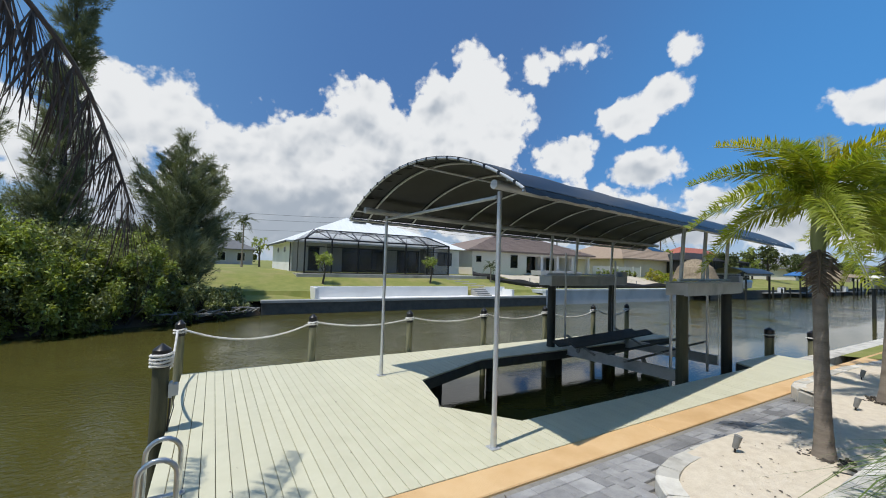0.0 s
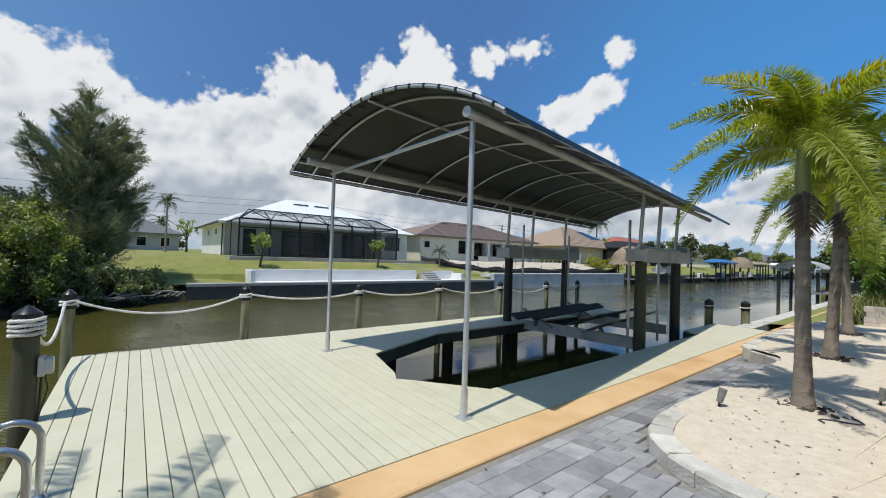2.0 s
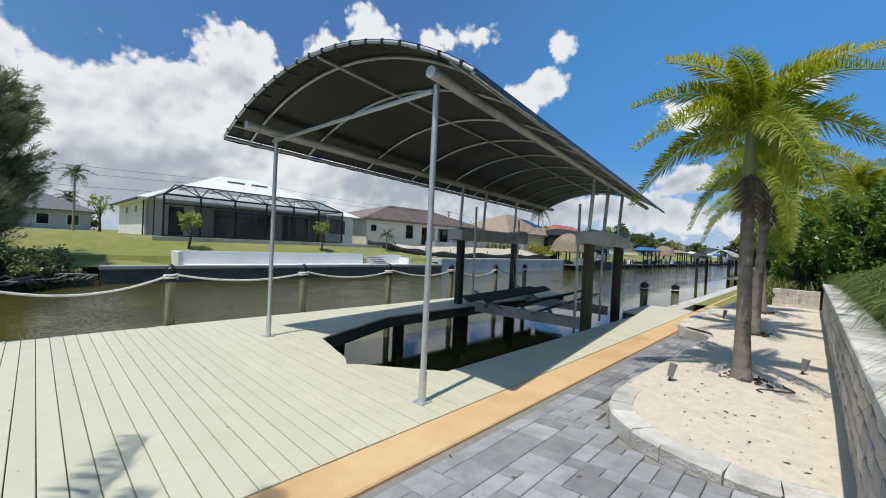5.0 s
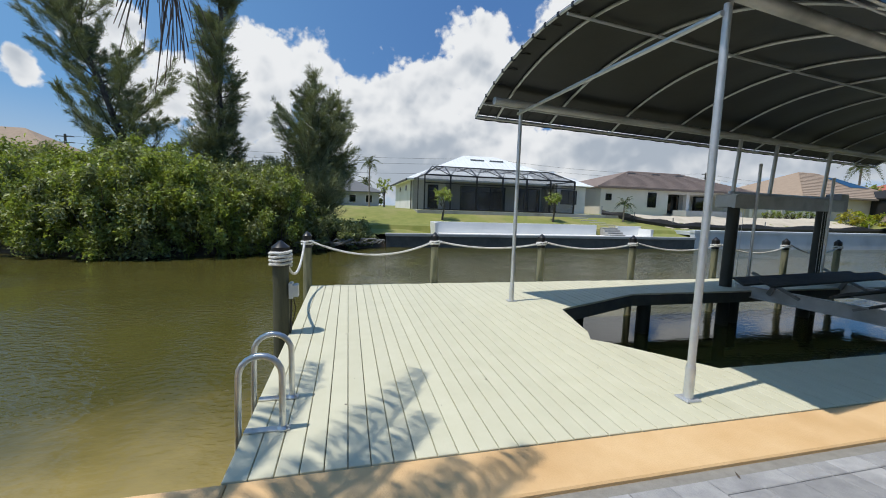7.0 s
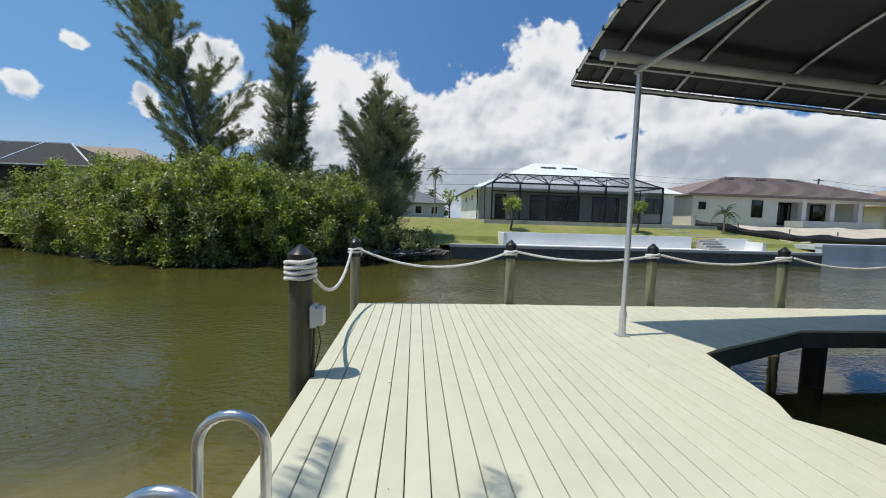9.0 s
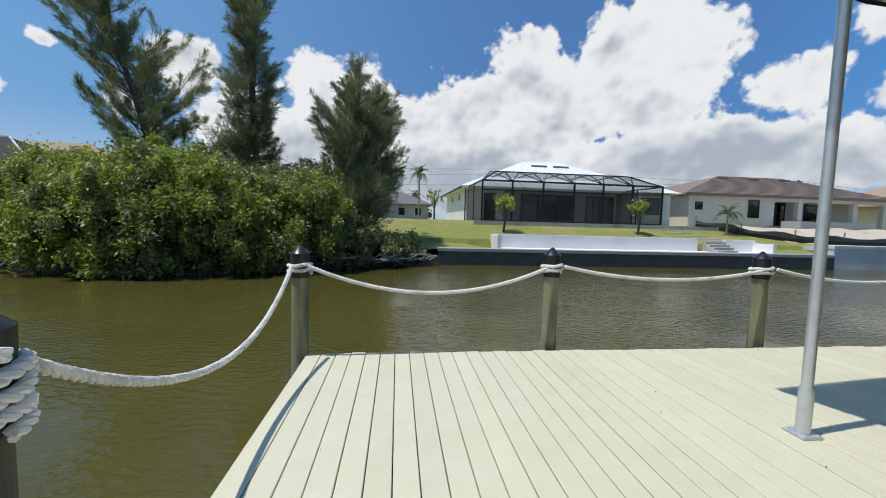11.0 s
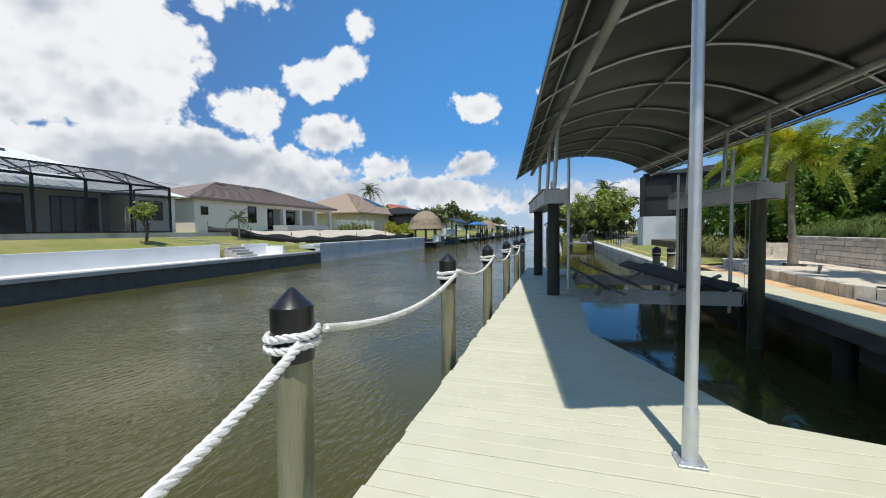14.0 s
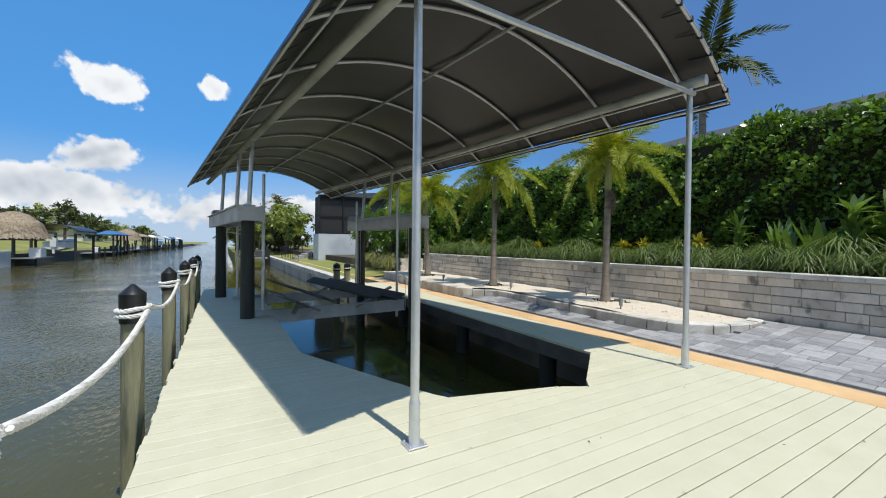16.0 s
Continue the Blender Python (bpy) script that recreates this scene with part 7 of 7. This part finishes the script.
def make_meter():
    b = thing("power_pedestal_box", (-0.30, 5.74, 0.55), "grey electrical outlet box with clear cover on the piling", "electrical box")
    m = Mesh()
    m.soft_box(-0.335, -0.29, 5.68, 5.80, 0.46, 0.66, 0.01)
    part("back_box", m, M_PLASTIC, b)
    m = Mesh()
    m.soft_box(-0.289, -0.225, 5.685, 5.795, 0.48, 0.64, 0.015)
    part("cover", m, M_PLASTIC, b, "clear weather cover")
    m = Mesh()
    m.tube([(-0.31, 5.74, 0.46), (-0.315, 5.73, 0.2), (-0.33, 5.74, -0.05), (-0.37, 5.74, -0.4)], 0.012, 8)
    part("conduit", m, M_CABLE, b, smooth=True)
    m = Mesh()
    m.tube([(-0.30, 5.78, 0.5), (-0.27, 5.82, 0.3), (-0.31, 5.8, 0.1), (-0.33, 5.76, -0.02)], 0.006, 6)
    part("cord", m, M_CABLE, b, smooth=True)


make_meter()

# spiral of rope end and a length of line lying on the sand
m = Mesh()
m.tube([(5.9 + 0.5 * i / 8, 0.75 - 0.25 * i / 8 + 0.10 * math.sin(i), bed_z(5.9 + 0.06 * i, 0.6) + 0.012) for i in range(9)], 0.008, 6)
single("irrigation_hose", m, M_DARKWOOD, "thin brown irrigation hose lying on the sand", "hose", smooth=True)
# sprinkler heads / path lights in the bed
for x, y in ((5.55, 1.55), (9.1, 1.35), (11.9, 1.9), (7.3, 0.45)):
    s = thing("path_light", (x, y, bed_z(x, y)), "small bronze well light standing in the sand", "garden light", "garden lights in the sand bed")
    z = bed_z(x, y)
    m = Mesh()
    m.tube([(x, y, z - 0.05), (x, y, z + 0.06)], 0.012, 8)
    part("stake", m, M_FRAME, s)
    m = Mesh()
    m.tube([(x, y, z + 0.05), (x + 0.02, y - 0.03, z + 0.20)], [0.030, 0.042], 12)
    part("head", m, M_GREYWOOD, s, "weathered bronze lamp head", smooth=True)
# fallen leaves and bits on the sand, paving and deck
rngl = np.random.default_rng(91)
for i in range(190):
    if i < 140:
        x, y = rngl.uniform(4.1, 7.5), rngl.uniform(0.25, 1.6)
        z = bed_z(x, y) + 0.006
    elif i < 165:
        x, y = rngl.uniform(0.5, 3.6), rngl.uniform(0.6, 2.5)
        z = pavers_z(x, y) + 0.006
    else:
        x, y = rngl.uniform(-0.2, 3.3), rngl.uniform(3.2, 8.4)
        z = 0.004
    a, s = rngl.uniform(0, 6.28), rngl.uniform(0.012, 0.035) * (0.55 if i >= 165 or i % 3 else 1)
    d, e = Vector((math.cos(a), math.sin(a), 0.12)), Vector((-math.sin(a), math.cos(a), 0.1))
    p = Vector((x, y, z))
    m = Mesh()
    m.add([p - d * s, p - e * s * 0.35, p + d * s, p + e * s * 0.35 + Vector((0, 0, 0.004))], [(0, 1, 2, 3)])
    single("fallen_leaf", m, M_DEADLEAF, "small dry brown leaf lying on the ground", "leaf", "fallen leaves")

# ---- neighbour's shore beyond the dock ----
m = Mesh()
for x0, x1 in ((14.9, 22), (22, 30), (30, 44), (44, 110)):
    m.soft_box(x0, x1 - 0.02, 3.45, 3.9, -0.28, -0.04, 0.015)
structure("seawall_neighbour_cap", m, M_KERB, "weathered concrete cap of the neighbouring sea wall", category="seawall")
m = Mesh()
m.box(14.9, 110, 3.5, 3.85, -3, -0.28)
structure("seawall_neighbour", m, M_CONC, "stained concrete neighbouring sea wall", category="seawall")
m = Mesh()
m.sheet([[(x, y, -0.05 + 0.17 * max(0, 3.4 - y) * 0.55) for x in (16.9, 20, 24, 30, 40, 60, 110)] for y in (-8, -3, 0, 2, 3.46)])
structure("ground_neighbour", m, M_GRASS, "neighbour's green lawn behind the sea wall", category="ground")
nb = thing("house", (32, -4, 0.8), "neighbour's house with pale blue base wall and dark screens", "house")
m = Mesh()
m.box(32, 34, -14, 1.75, 0.0, 2.2)
part("wall", m, M_SEABLUE, nb, "pale blue rendered base wall")
m = Mesh()
m.box(32.1, 33.9, -14, 1.65, 2.2, 5.2)
part("screen", m, M_SCREEN_DENSE, nb, "dark screened lanai")
for y in (1.66, -0.2, -2.4, -4.6, -7):
    m = Mesh()
    m.box(32.0, 32.1, y - 0.06, y + 0.06, 2.2, 5.25)
    part("screen_post", m, M_FRAME, nb)
for z in (2.25, 3.6, 5.2):
    m = Mesh()
    m.box(32.02, 32.08, -14, 1.6, z - 0.05, z + 0.05)
    part("screen_rail", m, M_FRAME, nb)
m = Mesh()
m.add([(31.8, 1.8, 5.25), (31.8, -14, 5.25), (36, -14, 5.25), (36, 1.2, 5.25), (33.5, -6, 6.2), (34.5, -6, 6.2)], [(0, 1, 4), (1, 2, 5, 4), (2, 3, 5), (3, 0, 4, 5)])
part("roof", m, M_SCREEN_DENSE, nb)
own = thing("house", (8, -12, 0.9), "house with grey metal roof behind the hedge", "house")
m = Mesh()
m.box(-6, 19.5, -22, -9.6, 0.9, 5.6)
part("wall", m, M_CREAM, own)
part("roof", hip_roof(-7, 20.2, -23, -9.0, 5.6, 0, 14, -16, 8.1, 0.12), M_SLATE, own, "grey metal roof")
for i in range(11):
    m = Mesh()
    x = 33 + i * 1.0
    m.tube([(x, 3.1, 0.0), (x, 3.1, 1.1)], 0.025, 6)
    single("fence_post", m, M_FRAME, "thin black metal fence post on the lawn", "fence post", "fence posts on the lawn")
m = Mesh()
m.tube([(33, 3.1, 1.08), (43, 3.1, 1.08)], 0.02, 6).tube([(33, 3.1, 0.55), (43, 3.1, 0.55)], 0.012, 6)
single("fence_rail", m, M_FRAME, "thin black metal fence rail on the lawn", "fence rail")
gl = thing("globe_lamp", (38, 1.9, 0.2), "white globe garden lamp on a thin post", "garden lamp")
m = Mesh()
m.tube([(38, 1.9, 0.1), (38, 1.9, 1.75)], 0.03, 8)
part("post", m, M_FRAME, gl)
m = Mesh()
m.lathe((38, 1.9, 1.9), [(0.02, -0.17), (0.11, -0.13), (0.17, 0), (0.12, 0.12), (0.02, 0.17)], 14)
part("globe", m, M_WHITE, gl, smooth=True)
for i in range(6):
    m = Mesh()
    m.soft_box(36 + i * 0.45, 37.4 + i * 0.45, 2.5 - i * 0.45, 2.9 - i * 0.45, 0.0, 0.25 + i * 0.13, 0.02)
    single("lawn_step", m, M_CONC, "pale garden step up the lawn", "step", "lawn steps")
for i in range(9):
    make_tree(50 + i * 3.2, 1.5 - i * 0.15 + rngx.uniform(-1.5, 1.0), 0.2, rngx.uniform(4.4, 5.8), rngx.uniform(2.2, 3.0), M_FARTREE if i % 3 else M_MANGROVE, 800 + i, 2400, 0.42, "dense green tree on the near shore", "trees on the near shore")
make_palm((62, 1.0, 0.2), 6.4, 0.2, 12, FAR_FROND, 17, "tall palm behind the near shore trees", 1.1, 0.3, group="distant palms", spear=False)
far_dock(46, 53, 4.0, 6.6, 90)
boat_lift_far(46.5, 6.2, 2.6, 5.0, 1.8, M_HULL, False)
m = Mesh()
m.box(54, 140, 3.4, 7.0, -3, 0.05)
structure("ground_point", m, M_GRASS, "green bank jutting into the canal", category="ground")
for i in range(12):
    make_tree(55.5 + i * 3.0, 4.0 + rngx.uniform(-0.8, 2.2), 0.05, rngx.uniform(4.0, 5.6), rngx.uniform(2.0, 2.8), M_FARTREE if i % 2 else M_MANGROVE, 840 + i, 2200, 0.38, "dense green tree on the near shore", "trees on the near shore")
# leaning nursery stakes round the neighbour's palm
make_palm((22.5, -0.8, 0.5), 3.4, 0.16, 13, FRONDS, 18, "full palm propped by dark wooden stakes", 1.2, 0.6, group="", gold=4)
for a in (0.4, 2.2, 4.4):
    m = Mesh()
    m.tube([(22.5 + 1.6 * math.cos(a), -0.8 + 1.6 * math.sin(a), 0.4), (22.5 + 0.15 * math.cos(a), -0.8 + 0.15 * math.sin(a), 2.0)], 0.04, 6)
    single("prop_stake", m, M_DARKWOOD, "dark wooden stake propping a palm", "stake", "palm props")
